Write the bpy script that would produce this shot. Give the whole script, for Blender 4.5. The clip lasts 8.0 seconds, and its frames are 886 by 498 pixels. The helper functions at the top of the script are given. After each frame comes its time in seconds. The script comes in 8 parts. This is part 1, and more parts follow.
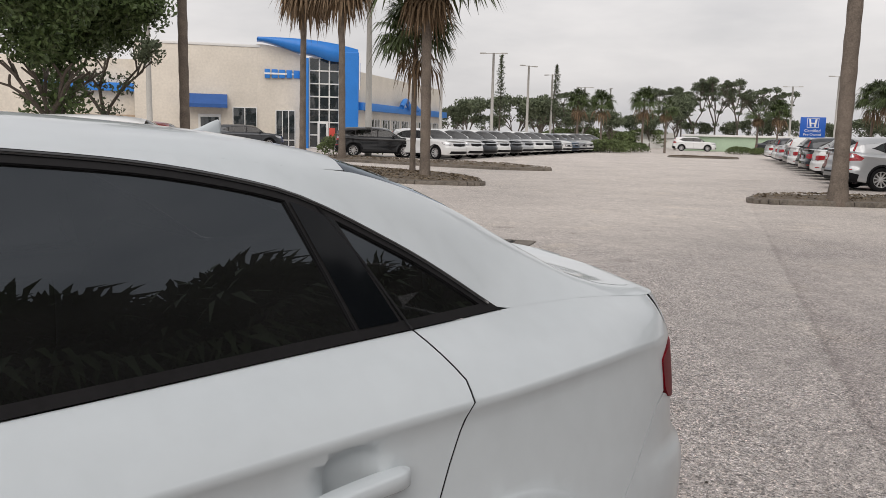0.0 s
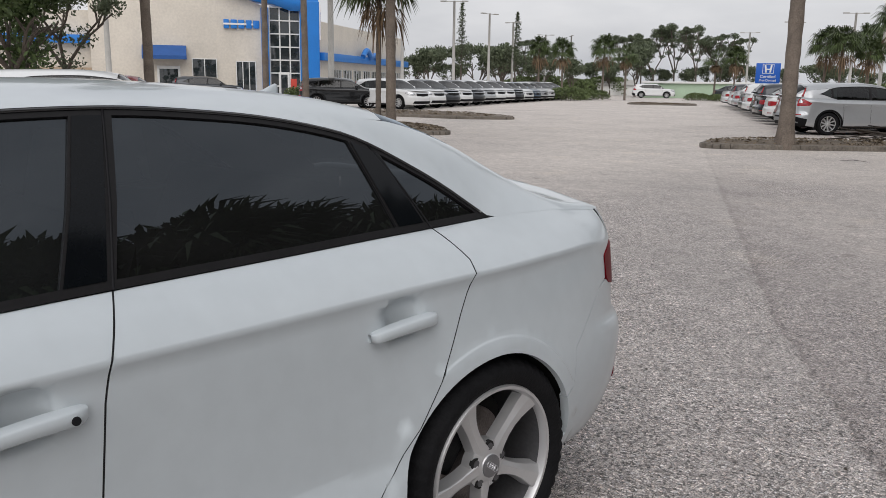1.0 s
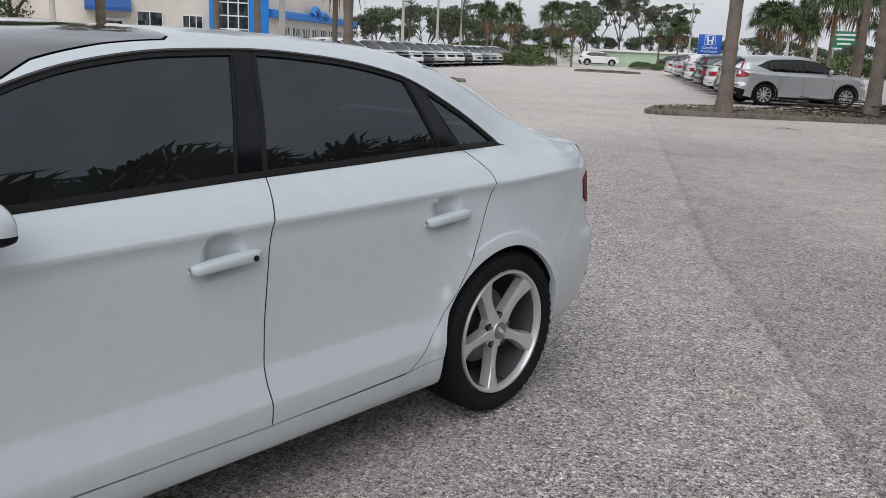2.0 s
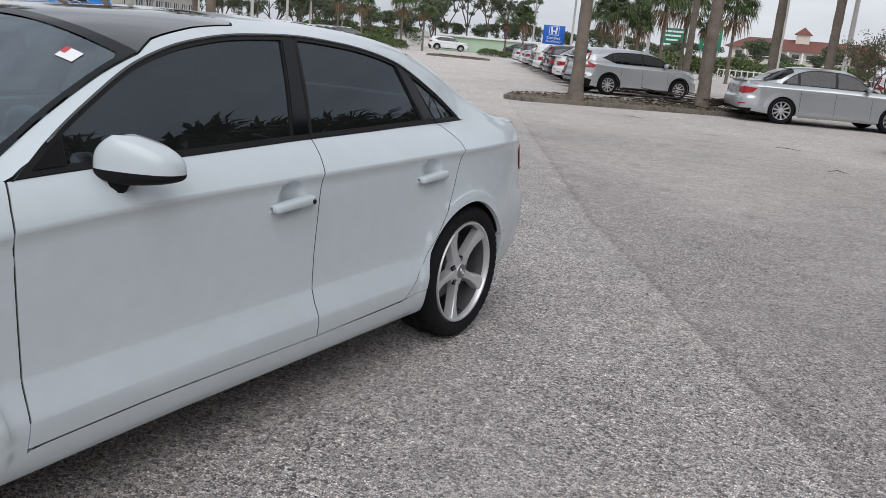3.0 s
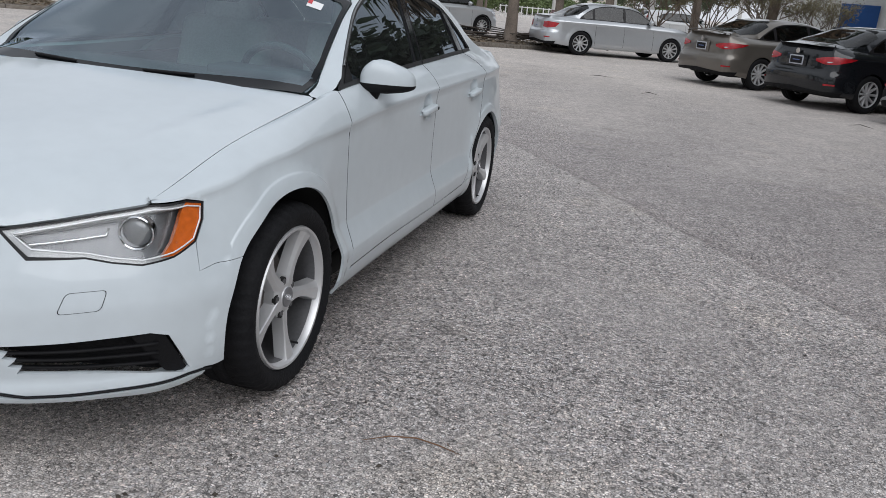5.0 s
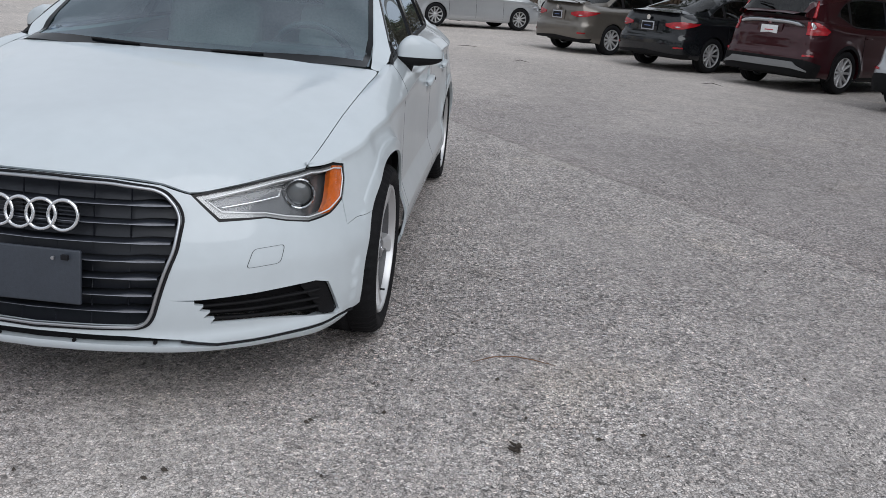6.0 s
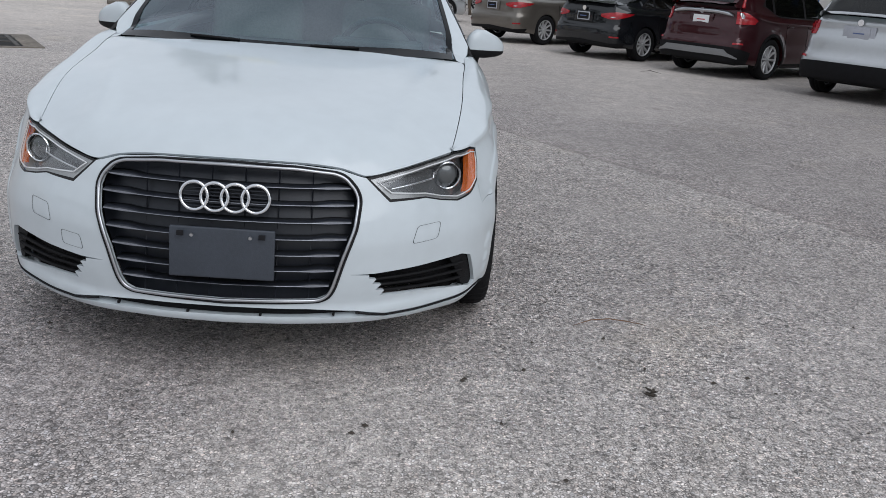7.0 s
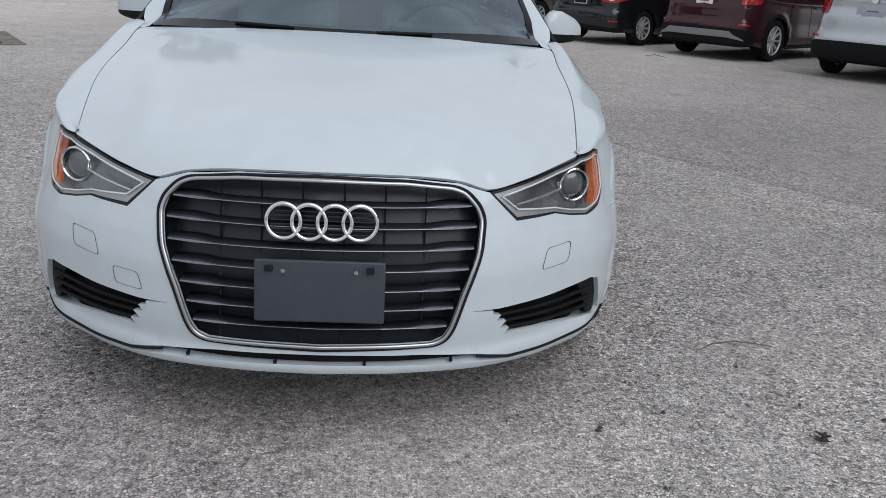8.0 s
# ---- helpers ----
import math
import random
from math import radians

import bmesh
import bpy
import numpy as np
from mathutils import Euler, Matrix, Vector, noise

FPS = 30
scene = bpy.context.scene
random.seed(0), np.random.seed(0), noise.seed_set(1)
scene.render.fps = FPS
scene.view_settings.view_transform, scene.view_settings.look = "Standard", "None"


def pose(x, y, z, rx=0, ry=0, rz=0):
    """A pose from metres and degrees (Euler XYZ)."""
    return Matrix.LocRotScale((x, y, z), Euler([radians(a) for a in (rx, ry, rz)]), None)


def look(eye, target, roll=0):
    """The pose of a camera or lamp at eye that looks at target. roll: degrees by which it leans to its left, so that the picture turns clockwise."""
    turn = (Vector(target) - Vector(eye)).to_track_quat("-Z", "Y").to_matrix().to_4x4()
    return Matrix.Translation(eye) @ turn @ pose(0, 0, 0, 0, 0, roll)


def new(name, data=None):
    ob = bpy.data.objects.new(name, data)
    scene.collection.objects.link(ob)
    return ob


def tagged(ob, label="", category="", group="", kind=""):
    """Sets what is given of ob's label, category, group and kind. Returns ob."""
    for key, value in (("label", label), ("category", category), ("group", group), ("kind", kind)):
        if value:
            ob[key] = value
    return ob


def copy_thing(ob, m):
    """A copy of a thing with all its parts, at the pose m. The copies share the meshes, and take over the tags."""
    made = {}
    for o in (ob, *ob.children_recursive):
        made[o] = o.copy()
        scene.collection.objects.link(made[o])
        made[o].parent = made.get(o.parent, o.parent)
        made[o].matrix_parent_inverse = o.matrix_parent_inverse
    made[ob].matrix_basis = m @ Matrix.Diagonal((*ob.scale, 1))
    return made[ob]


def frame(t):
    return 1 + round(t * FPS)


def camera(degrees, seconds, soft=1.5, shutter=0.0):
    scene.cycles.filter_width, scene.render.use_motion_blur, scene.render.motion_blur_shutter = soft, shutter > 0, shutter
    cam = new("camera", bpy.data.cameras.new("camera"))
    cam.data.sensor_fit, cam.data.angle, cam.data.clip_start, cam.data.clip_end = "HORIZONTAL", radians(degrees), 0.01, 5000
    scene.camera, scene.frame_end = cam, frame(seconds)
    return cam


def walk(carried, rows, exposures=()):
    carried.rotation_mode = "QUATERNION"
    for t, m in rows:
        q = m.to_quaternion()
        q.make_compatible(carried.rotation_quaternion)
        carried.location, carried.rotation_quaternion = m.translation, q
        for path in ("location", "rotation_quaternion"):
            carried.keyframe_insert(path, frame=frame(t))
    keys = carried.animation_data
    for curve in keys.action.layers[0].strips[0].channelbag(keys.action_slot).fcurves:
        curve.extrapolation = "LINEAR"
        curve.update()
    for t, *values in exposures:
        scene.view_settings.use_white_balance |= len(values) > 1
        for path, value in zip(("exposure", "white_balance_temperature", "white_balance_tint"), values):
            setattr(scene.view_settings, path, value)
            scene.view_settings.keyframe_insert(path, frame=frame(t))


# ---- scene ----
cam = camera(56.3, 8.0, soft=0.85)

PATH = [
    (0, (1.839, 1.583, 1.357), (0.369, 2.911, 1.079), 1.4),
    (0.5, (2.131, 1.329, 1.38), (0.737, 2.719, 1.023), 1.3),
    (1, (2.294, 1.005, 1.385), (0.901, 2.385, 0.991), 0.8),
    (1.5, (2.516, 0.644, 1.355), (1.142, 2.027, 0.911), 1.0),
    (2, (2.637, 0.243, 1.359), (1.358, 1.706, 0.884), 2.6),
    (2.2, (2.661, 0.065, 1.362), (1.455, 1.587, 0.883), 2.9),
    (3.3, (2.607, -0.912, 1.372), (1.705, 0.799, 0.866), 5.6),
    (3.5, (2.563, -1.104, 1.391), (1.708, 0.625, 0.862), 5.4),
    (4, (2.451, -1.551, 1.372), (1.689, 0.219, 0.838), 6.1),
    (4.2, (2.387, -1.726, 1.385), (1.663, 0.058, 0.845), 6.2),
    (5.3, (1.789, -2.538, 1.299), (1.4, -0.669, 0.704), 5.7),
    (5.5, (1.652, -2.666, 1.31), (1.331, -0.784, 0.714), 6.2),
    (6, (1.255, -2.917, 1.285), (1.141, -1.017, 0.671), 4.6),
    (6.5, (0.889, -3.159, 1.263), (0.876, -1.253, 0.657), 4.8),
    (7, (0.531, -3.227, 1.264), (0.63, -1.328, 0.645), 4.6),
    (7.5, (0.269, -3.088, 1.224), (0.41, -1.197, 0.588), 3.8),
    (8, (0.139, -2.731, 1.187), (0.291, -0.842, 0.547), 3.5),
]
walk(cam, [(t, look(eye, target, roll)) for t, eye, target, roll in PATH], [(0, 0.08, 6650, 14), (1.0, 0.02, 6350, 13), (2.0, 0.08, 6150, 12), (4.0, 0.15, 6080, 12), (5.5, 0.04, 6000, 11), (8.0, 0.02, 5950, 11)])

# ---------------------------------------------------------------- world and sun
world = bpy.data.worlds.new("world")
scene.world = world
world.use_nodes = True
wt = world.node_tree
wt.nodes.clear()
w_out = wt.nodes.new("ShaderNodeOutputWorld")
w_bg = wt.nodes.new("ShaderNodeBackground")
w_sky = wt.nodes.new("ShaderNodeTexSky")
w_sky.sky_type = "NISHITA"
w_sky.sun_disc = False
w_sky.sun_elevation = radians(46)
w_sky.sun_rotation = radians(143)
w_sky.air_density, w_sky.dust_density = 1.5, 3.0
w_co = wt.nodes.new("ShaderNodeTexCoord")
w_map = wt.nodes.new("ShaderNodeMapping")
w_map.inputs["Scale"].default_value = (1.0, 1.0, 3.5)
w_noise = wt.nodes.new("ShaderNodeTexNoise")
w_noise.inputs["Scale"].default_value = 1.7
w_noise.inputs["Detail"].default_value = 6.0
w_noise.inputs["Roughness"].default_value = 0.55
w_ramp = wt.nodes.new("ShaderNodeValToRGB")
w_ramp.color_ramp.elements[0].position = 0.32
w_ramp.color_ramp.elements[0].color = (5.3, 5.5, 5.7, 1)
w_ramp.color_ramp.elements[1].position = 0.66
w_ramp.color_ramp.elements[1].color = (9.0, 9.0, 8.9, 1)
w_mix = wt.nodes.new("ShaderNodeMix")
w_mix.data_type = "RGBA"
w_mix.inputs["Factor"].default_value = 0.93
wt.links.new(w_co.outputs["Generated"], w_map.inputs["Vector"])
wt.links.new(w_map.outputs["Vector"], w_noise.inputs["Vector"])
wt.links.new(w_noise.outputs["Fac"], w_ramp.inputs["Fac"])
wt.links.new(w_sky.outputs["Color"], w_mix.inputs[6])
wt.links.new(w_ramp.outputs["Color"], w_mix.inputs[7])
wt.links.new(w_mix.outputs[2], w_bg.inputs["Color"])
wt.links.new(w_bg.outputs["Background"], w_out.inputs["Surface"])
w_bg.inputs["Strength"].default_value = 0.093

sun = new("sun", bpy.data.lights.new("sun", "SUN"))
sun.data.energy = 1.5
sun.data.angle = radians(60)
sun.data.color = (1.0, 0.97, 0.92)
sun.matrix_world = look((0, 0, 18.6), (-10.8, 14.4, 0))


# ---------------------------------------------------------------- materials
def material(name, color, rough=0.5, metal=0.0, coat=0.0, var=0.0, scale=3.0, bump=0.0, bscale=40.0, spec=0.5, coords="Object", rvar=0.0):
    """Principled material with two-scale colour variation and bump."""
    m = bpy.data.materials.new(name)
    m.use_nodes = True
    t = m.node_tree
    b = t.nodes["Principled BSDF"]
    b.inputs["Base Color"].default_value = (*color, 1)
    b.inputs["Roughness"].default_value = rough
    b.inputs["Metallic"].default_value = metal
    b.inputs["Coat Weight"].default_value = coat
    b.inputs["Coat Roughness"].default_value = 0.04
    b.inputs["Specular IOR Level"].default_value = spec
    m.diffuse_color = (*color, 1)
    co = t.nodes.new("ShaderNodeTexCoord")
    if var:
        n1, n2 = t.nodes.new("ShaderNodeTexNoise"), t.nodes.new("ShaderNodeTexNoise")
        n1.inputs["Scale"].default_value, n2.inputs["Scale"].default_value = scale, scale * 11
        n1.inputs["Detail"].default_value, n2.inputs["Detail"].default_value = 5, 4
        mx = t.nodes.new("ShaderNodeMath")
        mx.operation = "ADD"
        mp = t.nodes.new("ShaderNodeMapRange")
        mp.inputs["From Min"].default_value, mp.inputs["From Max"].default_value = 0.7, 1.3
        mp.inputs["To Min"].default_value, mp.inputs["To Max"].default_value = 1 - var, 1 + var
        mul = t.nodes.new("ShaderNodeVectorMath")
        mul.operation = "SCALE"
        mul.inputs[0].default_value = color
        for n in (n1, n2):
            t.links.new(co.outputs[coords], n.inputs["Vector"])
        t.links.new(n1.outputs["Fac"], mx.inputs[0])
        t.links.new(n2.outputs["Fac"], mx.inputs[1])
        t.links.new(mx.outputs[0], mp.inputs["Value"])
        t.links.new(mp.outputs["Result"], mul.inputs["Scale"])
        t.links.new(mul.outputs["Vector"], b.inputs["Base Color"])
        if rvar:
            rp = t.nodes.new("ShaderNodeMapRange")
            rp.inputs["From Min"].default_value, rp.inputs["From Max"].default_value = 0.3, 0.7
            rp.inputs["To Min"].default_value, rp.inputs["To Max"].default_value = rough - rvar, rough + rvar
            t.links.new(n2.outputs["Fac"], rp.inputs["Value"])
            t.links.new(rp.outputs["Result"], b.inputs["Roughness"])
    if bump:
        n3 = t.nodes.new("ShaderNodeTexNoise")
        n3.inputs["Scale"].default_value = bscale
        n3.inputs["Detail"].default_value = 4
        bp = t.nodes.new("ShaderNodeBump")
        bp.inputs["Strength"].default_value = bump
        bp.inputs["Distance"].default_value = 0.02
        t.links.new(co.outputs[coords], n3.inputs["Vector"])
        t.links.new(n3.outputs["Fac"], bp.inputs["Height"])
        t.links.new(bp.outputs["Normal"], b.inputs["Normal"])
    return m


def glass(name, tint, rough=0.0, gloss=1.0, least=0.06, cool=1.0, diffuse_mix=0.0):
    """A thin tinted pane: it lets tinted light through and mirrors by Fresnel."""
    m = bpy.data.materials.new(name)
    m.use_nodes = True
    t = m.node_tree
    t.nodes.clear()
    out = t.nodes.new("ShaderNodeOutputMaterial")
    tr, gl, mx = t.nodes.new("ShaderNodeBsdfTransparent"), t.nodes.new("ShaderNodeBsdfGlossy"), t.nodes.new("ShaderNodeMixShader")
    lw, pw, fr = t.nodes.new("ShaderNodeLayerWeight"), t.nodes.new("ShaderNodeMath"), t.nodes.new("ShaderNodeMapRange")
    lw.inputs["Blend"].default_value = 0.5
    pw.operation = "POWER"
    pw.inputs[1].default_value = 5.0
    fr.inputs["To Min"].default_value = least
    t.links.new(lw.outputs["Facing"], pw.inputs[0])
    t.links.new(pw.outputs[0], fr.inputs["Value"])
    tr.inputs["Color"].default_value = (*tint, 1)
    gl.inputs["Roughness"].default_value = rough
    gl.inputs["Color"].default_value = (gloss * cool, gloss * (1 + cool) / 2, gloss, 1)
    t.links.new(fr.outputs["Result"], mx.inputs["Fac"])
    t.links.new(tr.outputs["BSDF"], mx.inputs[1])
    t.links.new(gl.outputs["BSDF"], mx.inputs[2])
    if diffuse_mix:
        # diffuse grey share, uneven by noise, raises the pane's darkest tones
        pale_layer, both = t.nodes.new("ShaderNodeBsdfDiffuse"), t.nodes.new("ShaderNodeMixShader")
        pale_layer.inputs["Color"].default_value = (0.5, 0.5, 0.5, 1)
        unevenness = t.nodes.new("ShaderNodeTexNoise")
        unevenness.inputs["Scale"].default_value, unevenness.inputs["Detail"].default_value = 4.0, 4
        patchy = t.nodes.new("ShaderNodeMapRange")
        patchy.inputs["From Min"].default_value, patchy.inputs["From Max"].default_value = 0.3, 0.7
        patchy.inputs["To Min"].default_value, patchy.inputs["To Max"].default_value = diffuse_mix * 0.7, diffuse_mix * 1.3
        t.links.new(unevenness.outputs["Fac"], patchy.inputs["Value"])
        t.links.new(patchy.outputs["Result"], both.inputs["Fac"])
        t.links.new(mx.outputs["Shader"], both.inputs[1])
        t.links.new(pale_layer.outputs["BSDF"], both.inputs[2])
        t.links.new(both.outputs["Shader"], out.inputs["Surface"])
    else:
        t.links.new(mx.outputs["Shader"], out.inputs["Surface"])
    m.diffuse_color = (*tint, 1)
    return m


def paint(name, color, metal=0.0, rough=0.28):
    m = material(name, color, rough, metal, 1.0, var=0.03, scale=1.5, spec=0.2)
    m.node_tree.nodes["Principled BSDF"].inputs["Coat Roughness"].default_value = 0.06
    m.node_tree.nodes["Principled BSDF"].inputs["Coat Weight"].default_value = 0.75
    return m


M_WHITE = paint("white_paint", (0.53, 0.578, 0.605), 0.0, 0.35)
M_BLACK_TRIM = material("black_trim", (0.0125, 0.012, 0.0130), 0.42, var=0.2, scale=8, spec=0.25)
M_BLACK_GLOSS = material("gloss_black", (0.008, 0.008, 0.009), 0.12, coat=1.0)
M_BLACK_GLASS = material("black_enamelled_glass", (0.005, 0.006, 0.0075), 0.08, var=0.1, scale=5, spec=0.22)
M_BLACK_PLASTIC = material("black_plastic", (0.0075, 0.0075, 0.0085), 0.6, var=0.25, scale=12, bump=0.15, bscale=300, spec=0.16)
M_GREY_PLASTIC = material("grey_plastic", (0.036, 0.043, 0.056), 0.5, var=0.12, scale=9, bump=0.08, bscale=250)
M_DARK = material("dark_underbody", (0.008, 0.008, 0.008), 0.9, var=0.3, scale=5)
M_RUBBER = material("tyre_rubber", (0.0095, 0.0096, 0.0108), 0.75, var=0.25, scale=10, bump=0.2, bscale=120, spec=0.16)
M_ALLOY = material("silver_alloy", (0.60, 0.60, 0.605), 0.36, 0.6, var=0.03, scale=3)
M_CAP = material("hub_cap_grey", (0.24, 0.24, 0.25), 0.38, 0.7, var=0.1, scale=30)
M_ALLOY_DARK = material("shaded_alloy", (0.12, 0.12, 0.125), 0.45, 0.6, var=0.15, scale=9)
M_CHROME = material("chrome", (0.74, 0.75, 0.77), 0.1, 1.0, var=0.03, scale=12)
M_SATIN = material("satin_metal", (0.5, 0.51, 0.53), 0.3, 1.0, var=0.05, scale=10)
M_STEEL = material("brake_steel", (0.2, 0.18, 0.17), 0.4, 0.9, var=0.3, scale=14)
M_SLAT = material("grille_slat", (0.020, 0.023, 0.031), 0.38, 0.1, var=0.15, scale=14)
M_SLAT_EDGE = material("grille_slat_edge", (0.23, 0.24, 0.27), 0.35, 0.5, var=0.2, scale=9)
M_SEAT = material("seat_leather", (0.50, 0.495, 0.47), 0.6, var=0.12, scale=7, bump=0.2, bscale=120)
M_DASH = material("dashboard", (0.04, 0.042, 0.045), 0.65, var=0.15, scale=9, bump=0.15, bscale=160)
M_TINT = glass("tinted_window", (0.048, 0.052, 0.056), least=0.072, cool=0.80, diffuse_mix=0.017)
M_CLEAR = glass("windshield_glass", (0.62, 0.84, 0.82), least=0.18, cool=0.80)
M_LENS = glass("clear_lens", (0.96, 0.97, 0.97), least=0.04)
M_LAMP_GREY = material("lamp_bezel", (0.40, 0.40, 0.405), 0.32, 0.5, var=0.1, scale=20)
M_LAMP_BOWL = material("lamp_bowl", (0.19, 0.192, 0.2), 0.25, 0.6, var=0.25, scale=16)
M_LAMP_LENS = material("smoky_lens", (0.12, 0.125, 0.13), 0.06, 0.4, coat=1.0)
M_STRIP = material("light_strip", (0.85, 0.85, 0.86), 0.3, 0.2)
M_AMBER = material("amber_reflector", (0.62, 0.13, 0.015), 0.22, coat=1.0, var=0.25, scale=60)
M_RED = material("red_lamp", (0.15, 0.003, 0.008), 0.4, var=0.35, scale=20, spec=0.08)
M_YELLOW = material("yellow_sticker", (0.78, 0.62, 0.04), 0.5)
M_PAPER = material("white_paper", (0.78, 0.78, 0.78), 0.6, var=0.03)
M_REDINK = material("red_ink", (0.5, 0.05, 0.06), 0.6)
M_INK = material("dark_ink", (0.012, 0.012, 0.014), 0.7, spec=0.2)


# ---------------------------------------------------------------- mesh helpers
def build(name, verts, faces, mat, parent=None, label="", normals=None, flat=False):
    """One mesh object from points and faces."""
    me = bpy.data.meshes.new(name)
    me.from_pydata([tuple(v) for v in verts], [], faces)
    me.update()
    if mat is not None:
        me.materials.append(mat)
    if not flat:
        me.polygons.foreach_set("use_smooth", [True] * len(me.polygons))
    if normals is not None:
        me.normals_split_custom_set_from_vertices([tuple(n) for n in normals])
    ob = new(name, me)
    if parent is not None:
        ob.parent = parent
    if label:
        tagged(ob, label)
    return ob


def part(name, bm, mat, parent, label="", sharp=40):
    """One bmesh as a mesh object under a thing; edges steeper than sharp stay hard."""
    me = bpy.data.meshes.new(name)
    bm.normal_update()
    for f in bm.faces:
        f.smooth = sharp > 0
    for e in bm.edges:
        if len(e.link_faces) == 2 and e.calc_face_angle(0) > radians(sharp):
            e.smooth = False
    bm.to_mesh(me)
    bm.free()
    if mat is not None:
        me.materials.append(mat)
    ob = new(name, me)
    if parent is not None:
        ob.parent = parent
    if label:
        tagged(ob, label)
    return ob


def thing(name, label, category, group="", kind="", at=None):
    ob = new(name)
    ob.empty_display_size = 0.2
    if at is not None:
        ob.matrix_basis = at
    return tagged(ob, label, category, group, kind)


def add_box(bm, size, m=None, bevel=0.0, seg=2):
    """A box centred on m, with rounded edges."""
    r = bmesh.ops.create_cube(bm, size=1.0)
    vs = r["verts"]
    bmesh.ops.scale(bm, vec=size, verts=vs)
    if bevel:
        es = list({e for v in vs for e in v.link_edges})
        r2 = bmesh.ops.bevel(bm, geom=es, offset=bevel, segments=seg, affect="EDGES", profile=0.6)
        vs = list({v for f in r2["faces"] for v in f.verts} | {v for v in vs if v.is_valid})
    if m is not None:
        bmesh.ops.transform(bm, matrix=m, verts=vs)
    return vs


def add_cyl(bm, r1, r2, depth, m=None, seg=24, caps=True):
    r = bmesh.ops.create_cone(bm, cap_ends=caps, segments=seg, radius1=r1, radius2=r2, depth=depth)
    if m is not None:
        bmesh.ops.transform(bm, matrix=m, verts=r["verts"])
    return r["verts"]


def boxed(name, size, m, mat, parent, label="", bevel=0.01):
    bm = bmesh.new()
    add_box(bm, size, m, bevel)
    return part(name, bm, mat, parent, label)


def tube(name, pts, radius, mat, parent, label="", seg=10, closed=False, flat=1.0):
    """A round bar along points; radius may be a list; flat squeezes it along z."""
    pts = [Vector(p) for p in pts]
    rad = radius if isinstance(radius, (list, tuple)) else [radius] * len(pts)
    vs, fs = [], []
    n = len(pts)
    for i, p in enumerate(pts):
        a, b = pts[(i - 1) % n if closed else max(i - 1, 0)], pts[(i + 1) % n if closed else min(i + 1, n - 1)]
        d = (b - a).normalized()
        u = d.cross(Vector((0, 0, 1)))
        if u.length < 1e-3:
            u = Vector((1, 0, 0))
        u.normalize()
        w = u.cross(d)
        for k in range(seg):
            an = 2 * math.pi * k / seg
            vs.append(p + rad[i] * (math.cos(an) * u + flat * math.sin(an) * w))
    for i in range(n if closed else n - 1):
        j = (i + 1) % n
        for k in range(seg):
            l = (k + 1) % seg
            fs.append((i * seg + k, i * seg + l, j * seg + l, j * seg + k))
    if not closed:
        fs.append(tuple(range(seg)))
        fs.append(tuple((n - 1) * seg + k for k in reversed(range(seg))))
    return build(name, vs, fs, mat, parent, label)


def revolve(name, profile, seg, mat, parent, label="", m=None, axis_open=True):
    """A solid turned about the x axis from (x, r) pairs."""
    vs, fs = [], []
    n = len(profile)
    for k in range(seg):
        an = 2 * math.pi * k / seg
        for x, r in profile:
            p = Vector((x, r * math.cos(an), r * math.sin(an)))
            vs.append(m @ p if m is not None else p)
    for k in range(seg):
        l = (k + 1) % seg
        for i in range(n - 1):
            fs.append((k * n + i, k * n + i + 1, l * n + i + 1, l * n + i))
    me = build(name, vs, fs, mat, parent, label)
    bm = bmesh.new()
    bm.from_mesh(me.data)
    bmesh.ops.remove_doubles(bm, verts=bm.verts, dist=1e-5)
    bmesh.ops.recalc_face_normals(bm, faces=bm.faces)
    for e in bm.edges:
        if len(e.link_faces) == 2 and e.calc_face_angle(0) > radians(35):
            e.smooth = False
    bm.to_mesh(me.data)
    bm.free()
    return me


class Curve:
    """A smooth monotone curve through keys x0, y0, x1, y1, ..."""

    def __init__(self, *kv):
        self.x, self.y = list(kv[0::2]), list(kv[1::2])
        n = len(self.x)
        h = [self.x[i + 1] - self.x[i] for i in range(n - 1)]
        d = [(self.y[i + 1] - self.y[i]) / h[i] for i in range(n - 1)]
        self.m = [0.0] * n
        for i in range(1, n - 1):
            if d[i - 1] * d[i] > 0:
                w1, w2 = 2 * h[i] + h[i - 1], h[i] + 2 * h[i - 1]
                self.m[i] = (w1 + w2) / (w1 / d[i - 1] + w2 / d[i])
        self.m[0], self.m[-1] = d[0], d[-1]

    def __call__(self, v):
        x, y, m = self.x, self.y, self.m
        if v <= x[0]:
            return y[0]
        if v >= x[-1]:
            return y[-1]
        i = 0
        while x[i + 1] < v:
            i += 1
        h = x[i + 1] - x[i]
        t = (v - x[i]) / h
        return (y[i] * (1 + 2 * t) * (1 - t) ** 2 + m[i] * h * t * (1 - t) ** 2 + y[i + 1] * t * t * (3 - 2 * t) + m[i + 1] * h * t * t * (t - 1))


def ease(a, b, x):
    t = min(1.0, max(0.0, (x - a) / (b - a)))
    return t * t * (3 - 2 * t)


def inside(poly, pts):
    """Which 2D points lie in the polygon."""
    x, y = pts[:, 0], pts[:, 1]
    r = np.zeros(len(pts), bool)
    n = len(poly)
    for i in range(n):
        (x0, y0), (x1, y1) = poly[i], poly[(i + 1) % n]
        if y0 != y1:
            r ^= ((y0 > y) != (y1 > y)) & (x < (x1 - x0) * (y - y0) / (y1 - y0) + x0)
    return r


